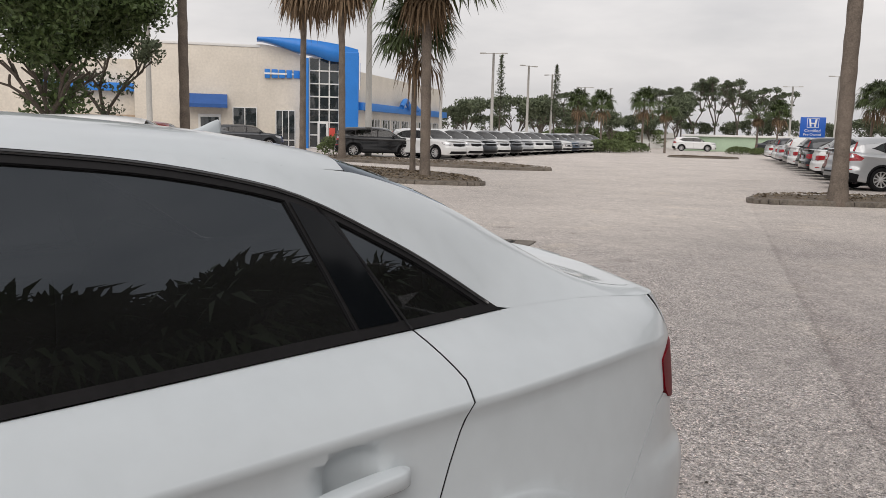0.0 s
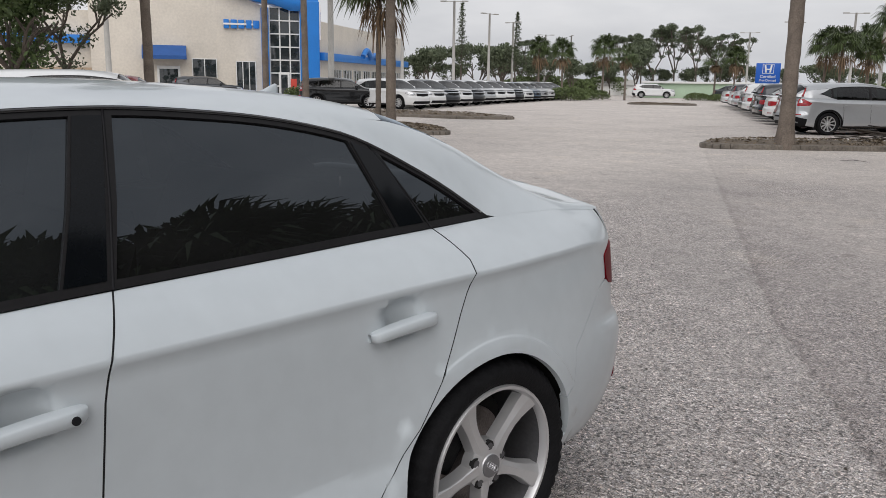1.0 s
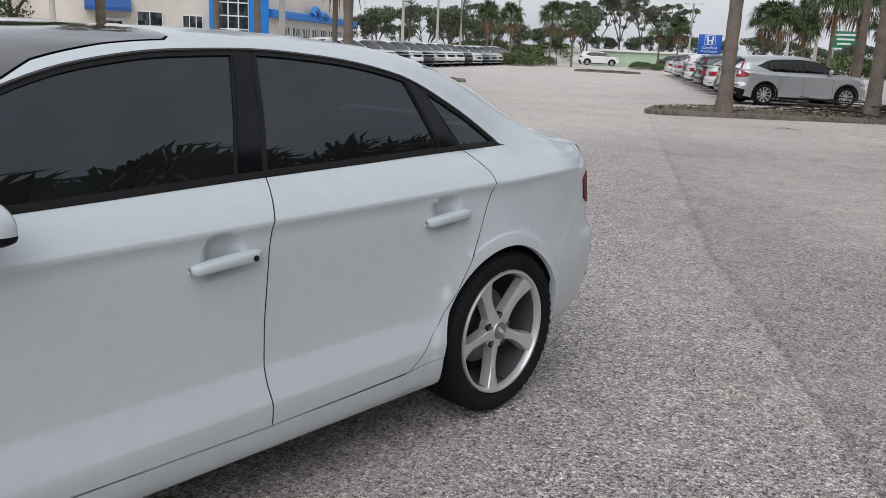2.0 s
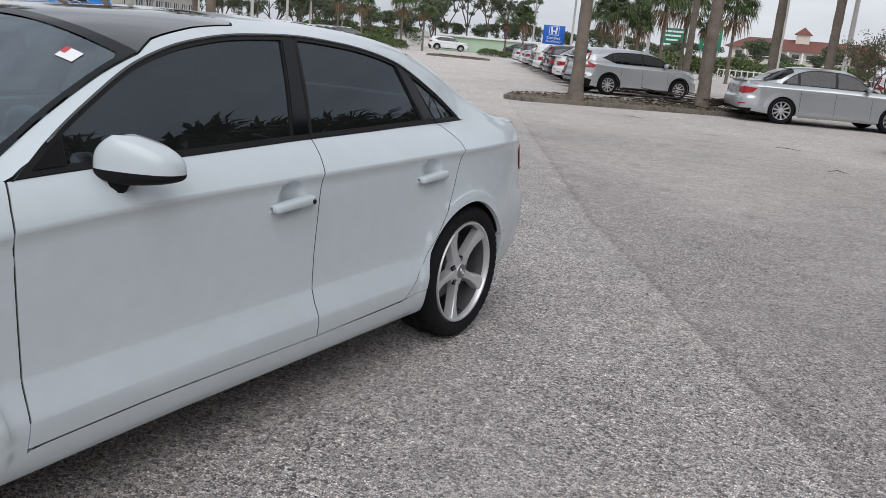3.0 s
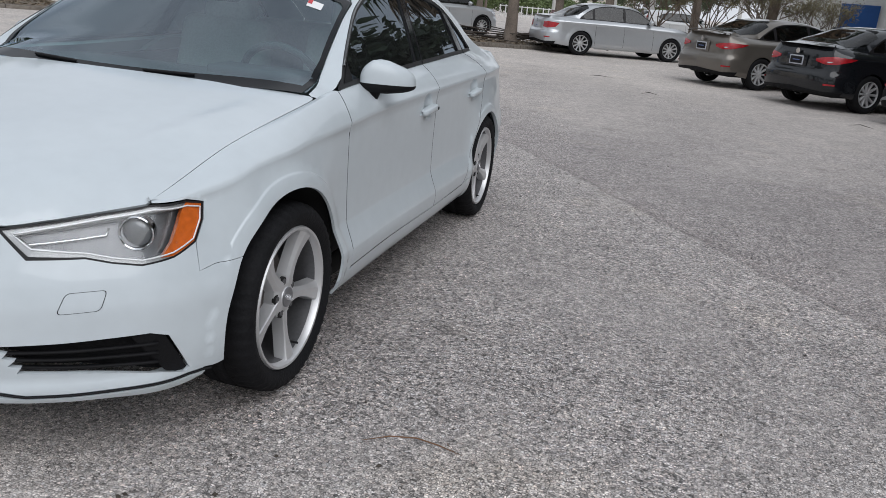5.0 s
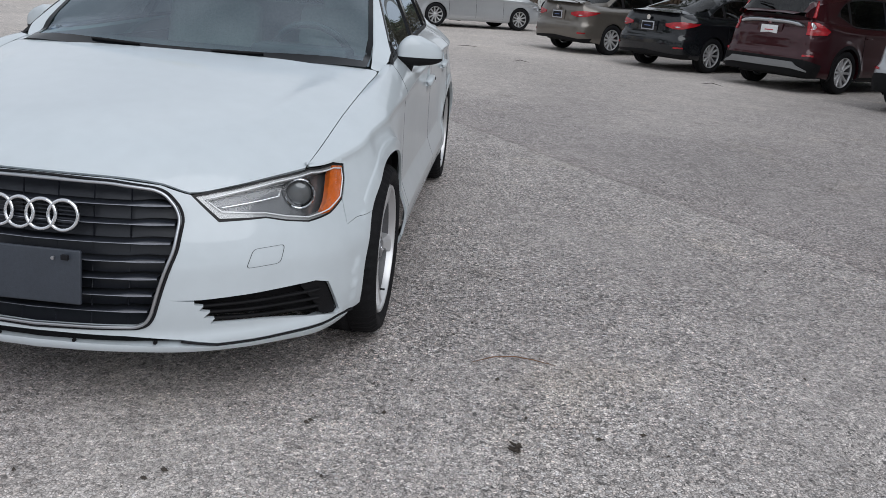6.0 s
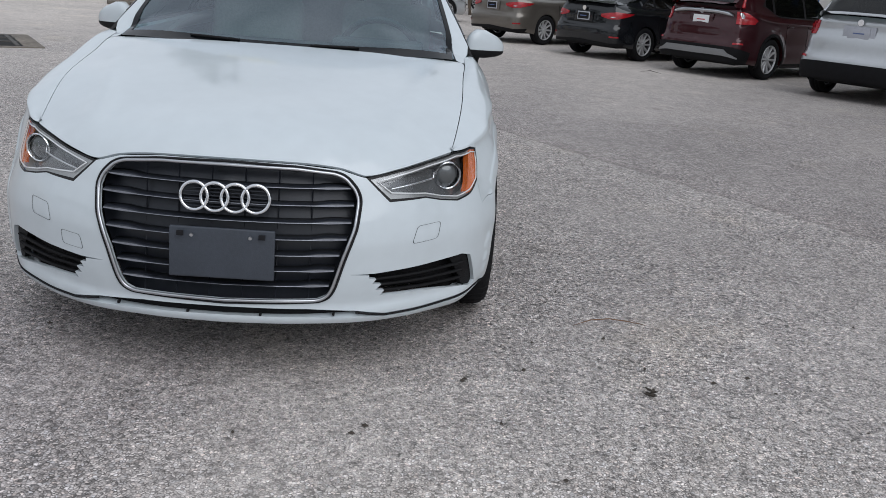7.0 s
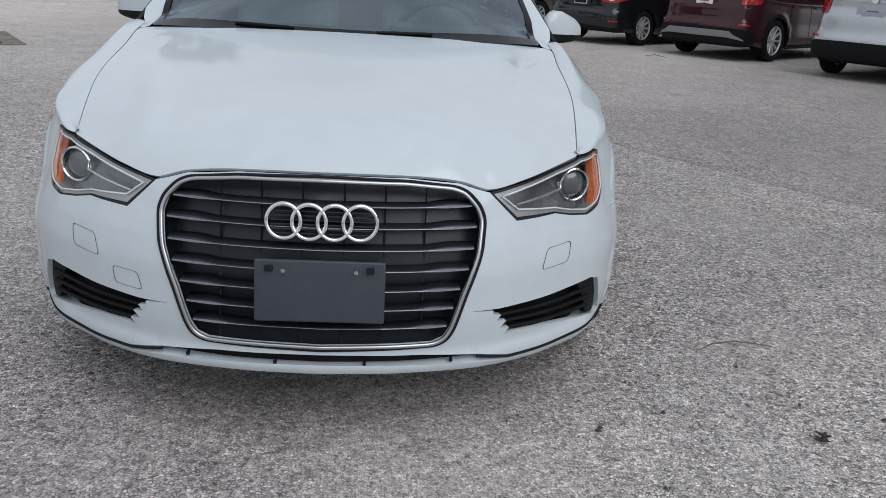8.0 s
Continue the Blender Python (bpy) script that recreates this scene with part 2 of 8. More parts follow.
def dense(poly, step, closed=True):
    out = []
    n = len(poly)
    for i in range(n if closed else n - 1):
        a, b = np.array(poly[i], float), np.array(poly[(i + 1) % n], float)
        k = max(1, int(np.ceil(np.hypot(*(b - a)) / step)))
        out += [tuple(a + (b - a) * j / k) for j in range(k)]
    if not closed:
        out.append(tuple(poly[-1]))
    return out


def rounded(poly, r, seg=5):
    """The polygon with its corners rounded off."""
    out = []
    n = len(poly)
    for i in range(n):
        p, a, b = (np.array(poly[j % n], float) for j in (i, i - 1, i + 1))
        la, lb = np.hypot(*(a - p)), np.hypot(*(b - p))
        q = min(r, la * 0.45, lb * 0.45)
        p0, p1 = p + (a - p) / la * q, p + (b - p) / lb * q
        for k in range(seg + 1):
            t = k / seg
            out.append(tuple(p0 * (1 - t) ** 2 + 2 * p * t * (1 - t) + p1 * t * t))
    return out


from mathutils.geometry import delaunay_2d_cdt


def panel(name, F, outline, mat, parent, holes=(), lines=(), step=0.03, flange=0.014, side=1, label="", middle=(0.0, 1.35, 0.5), lift=0.0, share=None):
    """A sheet of bodywork: an outline in the plane of a surface F(a, b), with holes, smooth shading and turned-in edges."""
    loops = [dense(outline, step)] + [dense(h, step) for h in holes]
    pts, edges = [], []
    for lp in loops:
        k = len(pts)
        pts += lp
        edges += [(k + i, k + (i + 1) % len(lp)) for i in range(len(lp))]
    for ln in lines:
        ln = dense(ln, step, False)
        k = len(pts)
        pts += ln
        edges += [(k + i, k + i + 1) for i in range(len(ln) - 1)]
    edge_pts = np.array(pts)
    lo, hi = edge_pts.min(0), edge_pts.max(0)
    gx, gy = np.arange(lo[0] + step / 2, hi[0], step), np.arange(lo[1] + step / 2, hi[1], step)
    if len(gx) and len(gy):
        grid = np.array([(x + (step / 2 if j % 2 else 0), y) for j, y in enumerate(gy) for x in gx])
        keep = inside(loops[0], grid)
        for h in loops[1:]:
            keep &= ~inside(h, grid)
        grid = grid[keep]
        if len(grid):
            near = np.array([np.min(np.hypot(*(edge_pts - g).T)) for g in grid])
            pts += [tuple(g) for g in grid[near > step * 0.45]]
    vs, _, fs, *_ = delaunay_2d_cdt([Vector(p) for p in pts], edges, [], 0, 1e-6)
    flat = np.array([(v.x, v.y) for v in vs])
    cen = np.array([flat[list(f)].mean(0) for f in fs])
    ok = inside(loops[0], cen)
    for h in loops[1:]:
        ok &= ~inside(h, cen)
    fs = [tuple(f) for f, o in zip(fs, ok) if o]
    e = 0.004
    P, N = [], []
    mid = Vector(middle)
    for a, b in flat:
        p = Vector(F(a, b))
        n = (Vector(F(a + e, b)) - Vector(F(a - e, b))).cross(Vector(F(a, b + e)) - Vector(F(a, b - e)))
        n = n.normalized() if n.length > 1e-12 else Vector((0, 0, 1))
        P.append(p)
        N.append(n)
    vote = sum(n.dot(p - mid) for p, n in zip(P, N))
    if vote < 0:
        N = [-n for n in N]
    if share:
        N = [share(a, b, n) for (a, b), n in zip(flat, N)]
    if lift:
        P = [p + lift * n for p, n in zip(P, N)]
    out = []
    for f in fs:
        a, b, c = (P[i] for i in f)
        out.append(f if (b - a).cross(c - a).dot(N[f[0]] + N[f[1]] + N[f[2]]) >= 0 else f[::-1])
    fs = out
    if flange:
        count = {}
        for f in fs:
            for i in range(3):
                count.setdefault(tuple(sorted((f[i], f[(i + 1) % 3]))), []).append((f[i], f[(i + 1) % 3]))
        rim = [u[0] for u in count.values() if len(u) == 1]
        for a, b in rim:
            k = len(P)
            t = (P[b] - P[a]).cross((N[a] + N[b]) / 2)
            t = t.normalized() if t.length > 1e-9 else N[a]
            P += [P[a], P[b], P[b] - flange * N[b], P[a] - flange * N[a]]
            N += [t] * 4
            fs.append((k + 3, k + 2, k + 1, k))
    if side < 0:
        P = [Vector((-p.x, p.y, p.z)) for p in P]
        N = [Vector((-n.x, n.y, n.z)) for n in N]
        fs = [f[::-1] for f in fs]
    return build(name, P, fs, mat, parent, label, N)


# ---------------------------------------------------------------- the white saloon: its surfaces
class Plan:
    """The outline of a car seen from above, from the middle of the nose round the flank to the middle of the tail."""

    def __init__(self, *xy):
        x, y = xy[0::2], xy[1::2]
        s = [0.0]
        for i in range(1, len(x)):
            s.append(s[-1] + math.hypot(x[i] - x[i - 1], y[i] - y[i - 1]))
        self.cx = Curve(*[v for p in zip(s, x) for v in p])
        self.cy = Curve(*[v for p in zip(s, y) for v in p])
        self.s = np.linspace(0, s[-1], 900)
        self.p = np.array([(self.cx(v), self.cy(v)) for v in self.s])
        self.end = s[-1]

    def near(self, x, y):
        return float(self.s[np.argmin(np.hypot(self.p[:, 0] - x, self.p[:, 1] - y))])

    def at_y(self, y):
        return float(np.interp(y, self.p[:, 1], self.s))

    def __call__(self, s):
        e = 0.012
        x, y = self.cx(s), self.cy(s)
        tx, ty = self.cx(s + e) - self.cx(s - e), self.cy(s + e) - self.cy(s - e)
        k = math.hypot(tx, ty)
        return x, y, ty / k, -tx / k


PL = Plan(0, -0.872, 0.155, -0.862, 0.36, -0.82, 0.56, -0.722, 0.657, -0.645, 0.75, -0.556, 0.815, -0.455, 0.86, -0.33, 0.883, -0.15,
          0.892, 0.05, 0.892, 0.45, 0.888, 1.0, 0.888, 1.6, 0.888, 2.2, 0.892, 2.6, 0.882, 2.9, 0.85, 3.15, 0.79, 3.34, 0.70, 3.45, 0.45, 3.545, 0, 3.577)
ZC = Curve(-0.9, 0.72, -0.55, 0.72, -0.36, 0.752, -0.15, 0.796, 0.1, 0.822, 0.47, 0.846, 0.9, 0.867, 1.5, 0.878, 2.0, 0.886, 2.5, 0.896, 3.05, 0.899, 3.35, 0.884, 3.6, 0.872)
SH_D = Curve(-0.5, 0.012, -0.36, 0.03, -0.15, 0.05, 0.47, 0.072, 1.0, 0.095, 1.65, 0.118, 2.4, 0.145, 2.8, 0.17, 3.2, 0.11, 3.36, 0.052, 3.6, 0.03)
SH_Z = Curve(-0.5, 0.004, -0.36, 0.014, -0.15, 0.024, 0.47, 0.100, 1.0, 0.091, 1.65, 0.098, 2.4, 0.100, 2.8, 0.0995, 3.36, 0.093, 3.6, 0.10)
RIDGE = Curve(-0.5, 0.0, -0.32, 0.005, 0.0, 0.010, 0.4, 0.0115, 0.8, 0.012, 2.6, 0.012, 3.1, 0.006, 3.4, 0.0)
PROFILES = [
    (-0.60, Curve(0.19, 0.03, 0.235, 0.004, 0.27, 0.012, 0.31, 0.006, 0.38, 0, 0.45, 0, 0.52, 0.012, 0.60, 0.04, 0.66, 0.062, 0.72, 0.095)),
    (-0.42, Curve(0.19, 0.05, 0.25, 0.012, 0.35, 0.0, 0.45, 0.0, 0.6, 0.045, 0.72, 0.085)),
    (-0.20, Curve(0.20, 0.05, 0.30, 0.01, 0.45, 0.0, 0.6, 0.010, 0.70, 0.034, 0.79, 0.072)),
    (0.05, Curve(0.20, 0.05, 0.30, 0.01, 0.45, 0.0, 0.65, 0.012, 0.74, 0.03, 0.82, 0.056)),
    (0.45, Curve(0.20, 0.055, 0.235, 0.026, 0.29, 0.009, 0.370, 0, 0.379, 0.0022, 0.464, 0.0330, 0.474, 0.0358, 0.50, 0.0372, 0.62, 0.040, 0.80, 0.042, 0.88, 0.048)),
    (2.15, Curve(0.20, 0.055, 0.235, 0.026, 0.29, 0.009, 0.370, 0, 0.379, 0.0022, 0.464, 0.0330, 0.474, 0.0358, 0.50, 0.0372, 0.62, 0.040, 0.80, 0.042, 0.88, 0.048)),
    (2.60, Curve(0.20, 0.05, 0.30, 0.015, 0.45, 0.0, 0.65, 0.012, 0.80, 0.036, 0.885, 0.048)),
    (3.00, Curve(0.22, 0.09, 0.28, 0.04, 0.40, 0.008, 0.50, 0.0, 0.75, 0.032, 0.885, 0.055)),
    (3.40, Curve(0.22, 0.10, 0.30, 0.05, 0.42, 0.012, 0.55, 0.0, 0.60, 0.004, 0.64, 0.03, 0.75, 0.038, 0.885, 0.052)),
]
ARCHES = ((-0.012, 0.318, 0.375), (2.622, 0.315, 0.347))
GRIPS = ((1.43, 0.815), (2.302, 0.825))


def inset(y, z):
    """How far the flank lies inside the outline at a height."""
    if y <= PROFILES[0][0]:
        return PROFILES[0][1](z)
    if y >= PROFILES[-1][0]:
        return PROFILES[-1][1](z)
    for (y0, c0), (y1, c1) in zip(PROFILES, PROFILES[1:]):
        if y <= y1:
            t = ease(y0, y1, y)
            return c0(z) * (1 - t) + c1(z) * t


HOOD_EDGE = Curve(-0.83, 0.60, -0.495, 0.677, -0.15, 0.720, 0.2, 0.737, 0.36, 0.748, 0.8, 0.750)
HOOD_RIM = Curve(-0.83, 0.645, -0.495, 0.723, -0.15, 0.834, 0.2, 0.894, 0.48, 0.940, 0.8, 0.97)
LINE_Y = Curve(PL.near(0.685, -0.49), -0.495, PL.at_y(-0.36), -0.33, PL.at_y(-0.15), -0.15, PL.at_y(0.8), 0.8)


def hood_line_at(s):
    """The gap between hood and wing, by the outline's length."""
    y = LINE_Y(s)
    return HOOD_EDGE(y), y, HOOD_RIM(y)


def flank(s, b):
    """The car's side at s along the outline; b is the height over the shoulder line, and past it runs on over the shoulder."""
    x, y, nx, ny = PL(s)
    zc = ZC(y)
    if b <= 0:
        z = zc + b
        d = inset(y, z) - RIDGE(y) * math.exp(-((b / 0.024) ** 2))
        for yc, za, r in ARCHES:
            q = math.hypot(y - yc, z - za)
            if q < r + 0.06:
                d -= 0.0062 * (1 - ease(r + 0.043, r + 0.051, q))
        for yg, zg in GRIPS:
            q = abs((y - yg) / 0.055) ** 2.6 + abs((z - zg) / 0.050) ** 2.6
            if q < 1:
                d += 0.024 * (1 - q) ** 0.6
    else:
        d = inset(y, zc) - RIDGE(y)
        t = min(1.0, b / 0.15)
        d += SH_D(y) * (0.75 * t + 0.25 * t * t)
        z = zc + SH_Z(y) * (1.18 * t - 0.18 * t * t)
        if b > 0.15 and y < 0.8:
            u = (b - 0.15) / 0.10
            hx, hy, hz = hood_line_at(s)
            return (x - nx * d) * (1 - u) + hx * u, (y - ny * d) * (1 - u) + hy * u, z * (1 - u) + hz * u + 0.012 * ease(-0.4, 0.0, y) * u * (1 - u)
    return x - nx * d, y - ny * d, z


def fl(y, z):
    """A place on the flank by its length and height, as flank() takes it."""
    return PL.at_y(y), z - ZC(y)


def fn(x, y, z):
    """A place on the nose or tail by the nearest point of the outline."""
    s = PL.near(x, y)
    return s, z - ZC(PL(s)[1])


DLO_TOP = Curve(0.50, 0.942, 0.62, 1.03, 0.78, 1.125, 1.0, 1.232, 1.2, 1.288, 1.45, 1.32, 1.72, 1.328, 2.0, 1.312, 2.306, 1.262, 2.55, 1.152, 2.80, 0.995)


def belt(y):
    return flank(PL.at_y(y), 0.15)


def house(y, z):
    """The side windows' surface."""
    xb, _, zb = belt(y)
    h = z - zb
    return xb - 0.46 * h - 0.12 * h * h, y, z


ROOF_Z = Curve(0.20, 0.915, 0.27, 0.935, 0.5, 1.085, 0.75, 1.235, 0.93, 1.332, 1.1, 1.360, 1.5, 1.382, 1.8, 1.384, 2.2, 1.362, 2.5, 1.319, 2.75, 1.237,
               3.0, 1.108, 3.10, 1.055, 3.2, 1.030, 3.30, 1.019, 3.38, 1.016, 3.46, 1.022, 3.50, 1.020, 3.54, 1.000)


def eaves(y):
    """Where roof and side meet."""
    if y < 0.5 or y > 2.80:
        p = flank(PL.at_y(y), 0.15 if y > 1 else 0.25)
        return p[0], p[2]
    p = house(y, DLO_TOP(y))
    return p[0], p[2]


eave_pts = [(y, *eaves(y)) for y in np.arange(0.2, 2.8, 0.042)]
for a in np.linspace(PL.at_y(2.82), PL.end, 60):
    p = flank(a, 0.15)
    if p[1] > eave_pts[-1][0] + 1e-4:
        eave_pts.append((p[1], p[0], p[2]))
EAVES_X = Curve(*[v for p in eave_pts for v in (p[0], p[1])])
EAVES_Z = Curve(*[v for p in eave_pts for v in (p[0], p[2])])


def roof(x, y):
    xe, ze = EAVES_X(y), EAVES_Z(y)
    q = min(1.0, abs(x) / max(xe, 1e-4))
    n = 1.75 + 0.55 * ease(0.5, 0.85, y) + 0.9 * ease(0.9, 1.3, y) + 6.0 * ease(1.8, 2.5, y) - 6.1 * ease(3.05, 3.3, y)
    return x, y, ze + (ROOF_Z(y) - ze) * (1 - q ** n)


def slope(F, a, b, e=0.004):
    """The outward normal of a surface of the left flank or the roof."""
    n = (Vector(F(a + e, b)) - Vector(F(a - e, b))).cross(Vector(F(a, b + e)) - Vector(F(a, b - e))).normalized()
    return n if n.x + n.z > 0 else -n


def ridge_normal(y):
    """The one normal that roof pillar and quarter panel share where they run into each other."""
    return (slope(flank, PL.at_y(y), 0.13) + slope(roof, EAVES_X(y) * 0.985, y)).normalized()


def share_low(a, b, n):
    y = PL(a)[1]
    k = ease(2.60, 2.82, y) * ease(0.02, 0.15, b)
    return (n * (1 - k) + ridge_normal(y) * k).normalized() if k > 0 else n


def share_high(x, y, n):
    k = ease(2.72, 2.84, y) * (1 - ease(0.0, 0.10, EAVES_X(y) - x))
    return (n * (1 - k) + ridge_normal(y) * k).normalized() if k > 0 else n


HOOD_Z = Curve(-0.83, 0.748, -0.7, 0.782, -0.5, 0.832, -0.15, 0.888, 0.3, 0.957, 0.5, 0.980)
HOOD_FRONT = [(0.0, 0.704), (0.20, 0.701), (0.33, 0.688), (0.395, 0.668)]
LAMP_TOP = [(0.405, -0.73, 0.664), (0.50, -0.66, 0.680), (0.60, -0.575, 0.700), (0.685, -0.49, 0.716)]


def nose_x(x, z):
    s = float(np.interp(abs(x), PL.p[:380, 0], PL.s[:380]))
    y = PL(s)[1]
    d = inset(y, z)
    s2 = float(np.interp(abs(x) + d * max(0.0, PL(s)[2]), PL.p[:380, 0], PL.s[:380]))
    return (s2 if x >= 0 else -s2), z - ZC(-0.8)


def nose(s, b):
    x, y, z = flank(abs(s), b)
    return (x if s >= 0 else -x), y, z


rim_pts = [nose(*nose_x(x, z)) for x, z in HOOD_FRONT] + [flank(*fn(*p)) for p in LAMP_TOP]
NOSE_Y = Curve(*[v for p in rim_pts for v in (p[0], p[1] + 0.003)])
NOSE_Z = Curve(*[v for p in rim_pts for v in (p[0], p[2] + 0.003)])


def hood_nose(x):
    """The hood's front edge seen from above."""
    return NOSE_Y(abs(x))


def hood_base(x, y):
    q = min(1.0, abs(x) / HOOD_EDGE(y))
    z = HOOD_Z(y) - (HOOD_Z(y) - HOOD_RIM(y)) * (0.75 * q * q + 0.25 * q ** 4)
    # the two raised shoulders that run back from the grille
    return z + 0.008 * math.exp(-(((abs(x) - 0.47 - 0.14 * ease(-0.7, 0.3, y)) / 0.045) ** 2)) * ease(-0.72, -0.5, y) * (1 - ease(-0.05, 0.30, y))


def hood(x, y):
    yn = hood_nose(x)
    d = max(0.0, y - yn)
    return x, y, hood_base(x, y) + (NOSE_Z(abs(x)) - hood_base(x, yn)) * math.exp(-d / 0.055)


# ---------------------------------------------------------------- the white saloon: its parts
def arc(yc, zc, r, a0, a1, n=26):
    return [(yc + r * math.cos(radians(a0 + (a1 - a0) * k / n)), zc + r * math.sin(radians(a0 + (a1 - a0) * k / n))) for k in range(n + 1)]


def wheel(name, radius, rim, width, parent, at, mats=(M_RUBBER, M_ALLOY), spokes=5, detail=True, style="five"):
    """A wheel about the x axis, face towards +x: tyre, rim with spokes, disc, caliper, bolts and cap."""
    tyre_m, alloy = mats
    w = new(name)
    w.parent = parent
    w.matrix_basis = at
    h = width / 2
    seg = 144 if detail else 36
    prof = [(h - 0.028, rim - 0.004), (h - 0.012, rim + 0.004), (h - 0.002, rim + 0.020), (h + 0.003, (rim + radius) / 2 - 0.002), (h + 0.001, radius - 0.022), (h - 0.020, radius - 0.005),
            (h - 0.045, radius - 0.001), (0.022, radius), (0.018, radius - 0.007), (0.010, radius - 0.007), (0.006, radius), (-0.03, radius), (-0.034, radius - 0.007),
            (-0.042, radius - 0.007), (-0.046, radius), (-h + 0.022, radius - 0.005), (-h, radius - 0.03), (-h, rim + 0.03), (-h + 0.02, rim - 0.004)]
    vs, fs = [], []
    n = len(prof)
    for k in range(seg):
        an = 2 * math.pi * k / seg
        for i, (x, r) in enumerate(prof):
            if detail and k % 3 == 0 and i in (4, 5, 6):
                r -= 0.007
            vs.append((x, r * math.cos(an), r * math.sin(an)))
    for k in range(seg):
        j = (k + 1) % seg
        fs += [(k * n + i, k * n + i + 1, j * n + i + 1, j * n + i) for i in range(n - 1)]
    ob = build("tyre", vs, fs, tyre_m, w, "black rubber tyre with tread grooves")
    # rim: lip, barrel
    revolve("rim_lip", [(h - 0.014, rim + 0.002), (h - 0.006, rim - 0.002), (h - 0.007, rim - 0.010), (h - 0.018, rim - 0.015), (h - 0.032, rim - 0.017)], 64 if detail else 32, alloy, w)
    # the barrel's shade is put into a darker copy of the rim alloy
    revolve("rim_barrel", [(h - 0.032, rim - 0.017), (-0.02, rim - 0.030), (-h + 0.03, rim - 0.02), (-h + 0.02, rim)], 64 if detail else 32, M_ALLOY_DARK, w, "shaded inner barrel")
    # dark disc added so that the gaps between the spokes look shaded
    revolve("dust_shield", [(-0.045, 0.0), (-0.05, rim - 0.04)], 32 if detail else 16, M_DARK, w)
    # spokes
    bm = bmesh.new()
    step = 6 if detail else 3
    xc = h - 0.030
    for k in range(spokes):
        rings = []
        for i in range(step + 1):
            t = i / step
            r = 0.045 + (rim - 0.012 - 0.045) * t
            if style == "five":
                wt_ = 0.0255 - 0.008 * math.sin(math.pi * min(1, t * 1.15)) + 0.011 * t ** 4
                off = 0.004 + 0.020 * t ** 1.6
                bw = wt_ + 0.006
            elif style == "thin":
                wt_, off, bw = 0.013 + 0.004 * t, 0.0, 0.022
            else:
                wt_, off, bw = 0.020 + 0.010 * t, 0.02 * t, 0.03 + 0.008 * t
            x = xc - 0.002 + 0.017 * t * t - 0.004 * math.sin(math.pi * t)
            ring = []
            if style == "five":
                # one broad face and one narrow facet that falls away from the ridge
                section = ((-bw, -0.042), (-wt_, -0.0105), (-wt_ * 0.30, -0.0005), (wt_ * 0.88, 0.0), (wt_, -0.004), (bw, -0.042))
            else:
                section = ((-bw, -0.04), (-wt_, -0.006), (-wt_ * 0.78, 0.0), (wt_ * 0.78, -0.002), (wt_, -0.007), (bw, -0.04))
            for dy, dx in section:
                ring.append(bm.verts.new((x + dx, dy + off, r)))
            rings.append(ring)
        for a, b in zip(rings, rings[1:]):
            for i in range(5):
                bm.faces.new((a[i], a[i + 1], b[i + 1], b[i]))
        bmesh.ops.rotate(bm, cent=(0, 0, 0), matrix=Matrix.Rotation(2 * math.pi / spokes, 3, "X"), verts=bm.verts)
    bmesh.ops.recalc_face_normals(bm, faces=bm.faces)
    part("spokes", bm, alloy, w, "silver alloy spokes", 18)
    revolve("hub", [(xc - 0.045, 0.075), (xc - 0.012, 0.072), (xc - 0.004, 0.05), (xc - 0.002, 0.036), (xc + 0.002, 0.033)], 40 if detail else 20, alloy, w)
    revolve("hub_cap", [(xc - 0.002, 0.034), (xc + 0.006, 0.033), (xc + 0.008, 0.028), (xc + 0.009, 0.0)], 32 if detail else 16, M_CAP if detail else alloy, w, "grey centre cap")
    revolve("brake_disc", [(-0.012, 0.0), (-0.012, 0.148), (-0.035, 0.148), (-0.035, 0.0)], 48 if detail else 20, M_STEEL, w, "grey steel brake disc")
    if detail:
        for k in range(spokes):
            an = 2 * math.pi * (k + 0.5) / spokes
            m = Matrix.Translation((xc - 0.0115, 0.056 * math.sin(an), 0.056 * math.cos(an))) @ Matrix.Rotation(math.pi / 2, 4, "Y")
            bm = bmesh.new()
            add_cyl(bm, 0.0120, 0.0110, 0.016, m, 14)
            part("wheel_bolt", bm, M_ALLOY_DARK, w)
            # dark disc under the bolt stands in for the shade of a recess
            bm = bmesh.new()
            add_cyl(bm, 0.0175, 0.0175, 0.011, m, 18)
            part("bolt_recess", bm, M_DARK, w)
        bm = bmesh.new()
        add_box(bm, (0.07, 0.11, 0.19), Matrix.Translation((-0.01, -0.125, 0.01)), 0.02, 3)
        part("caliper", bm, M_BLACK_PLASTIC, w, "dark brake caliper")
        bm = bmesh.new()
        add_cyl(bm, 0.004, 0.004, 0.04, Matrix.Translation((h - 0.03, 0.125, -0.145)) @ Matrix.Rotation(math.pi / 2, 4, "Y") @ Matrix.Rotation(-0.5, 4, "X"), 8)
        part("valve", bm, M_BLACK_PLASTIC, w)
        for k in range(4):
            r0, tr = 0.0085, 0.0014
            vs, fs = [], []
            for i in range(20):
                a = 2 * math.pi * i / 20
                for j in range(6):
                    c = 2 * math.pi * j / 6
                    vs.append((xc + 0.009 + tr * math.sin(c), (k - 1.5) * 0.0115 + (r0 + tr * math.cos(c)) * math.cos(a), (r0 + tr * math.cos(c)) * math.sin(a)))
            for i in range(20):
                for j in range(6):
                    fs.append((i * 6 + j, (i + 1) % 20 * 6 + j, (i + 1) % 20 * 6 + (j + 1) % 6, i * 6 + (j + 1) % 6))
            build("ring", vs, fs, M_CHROME, w)
    return w


saloon = thing("parked_car", "glossy white saloon car with silver five-spoke wheels parked on the lot", "car")
G2 = 0.0022

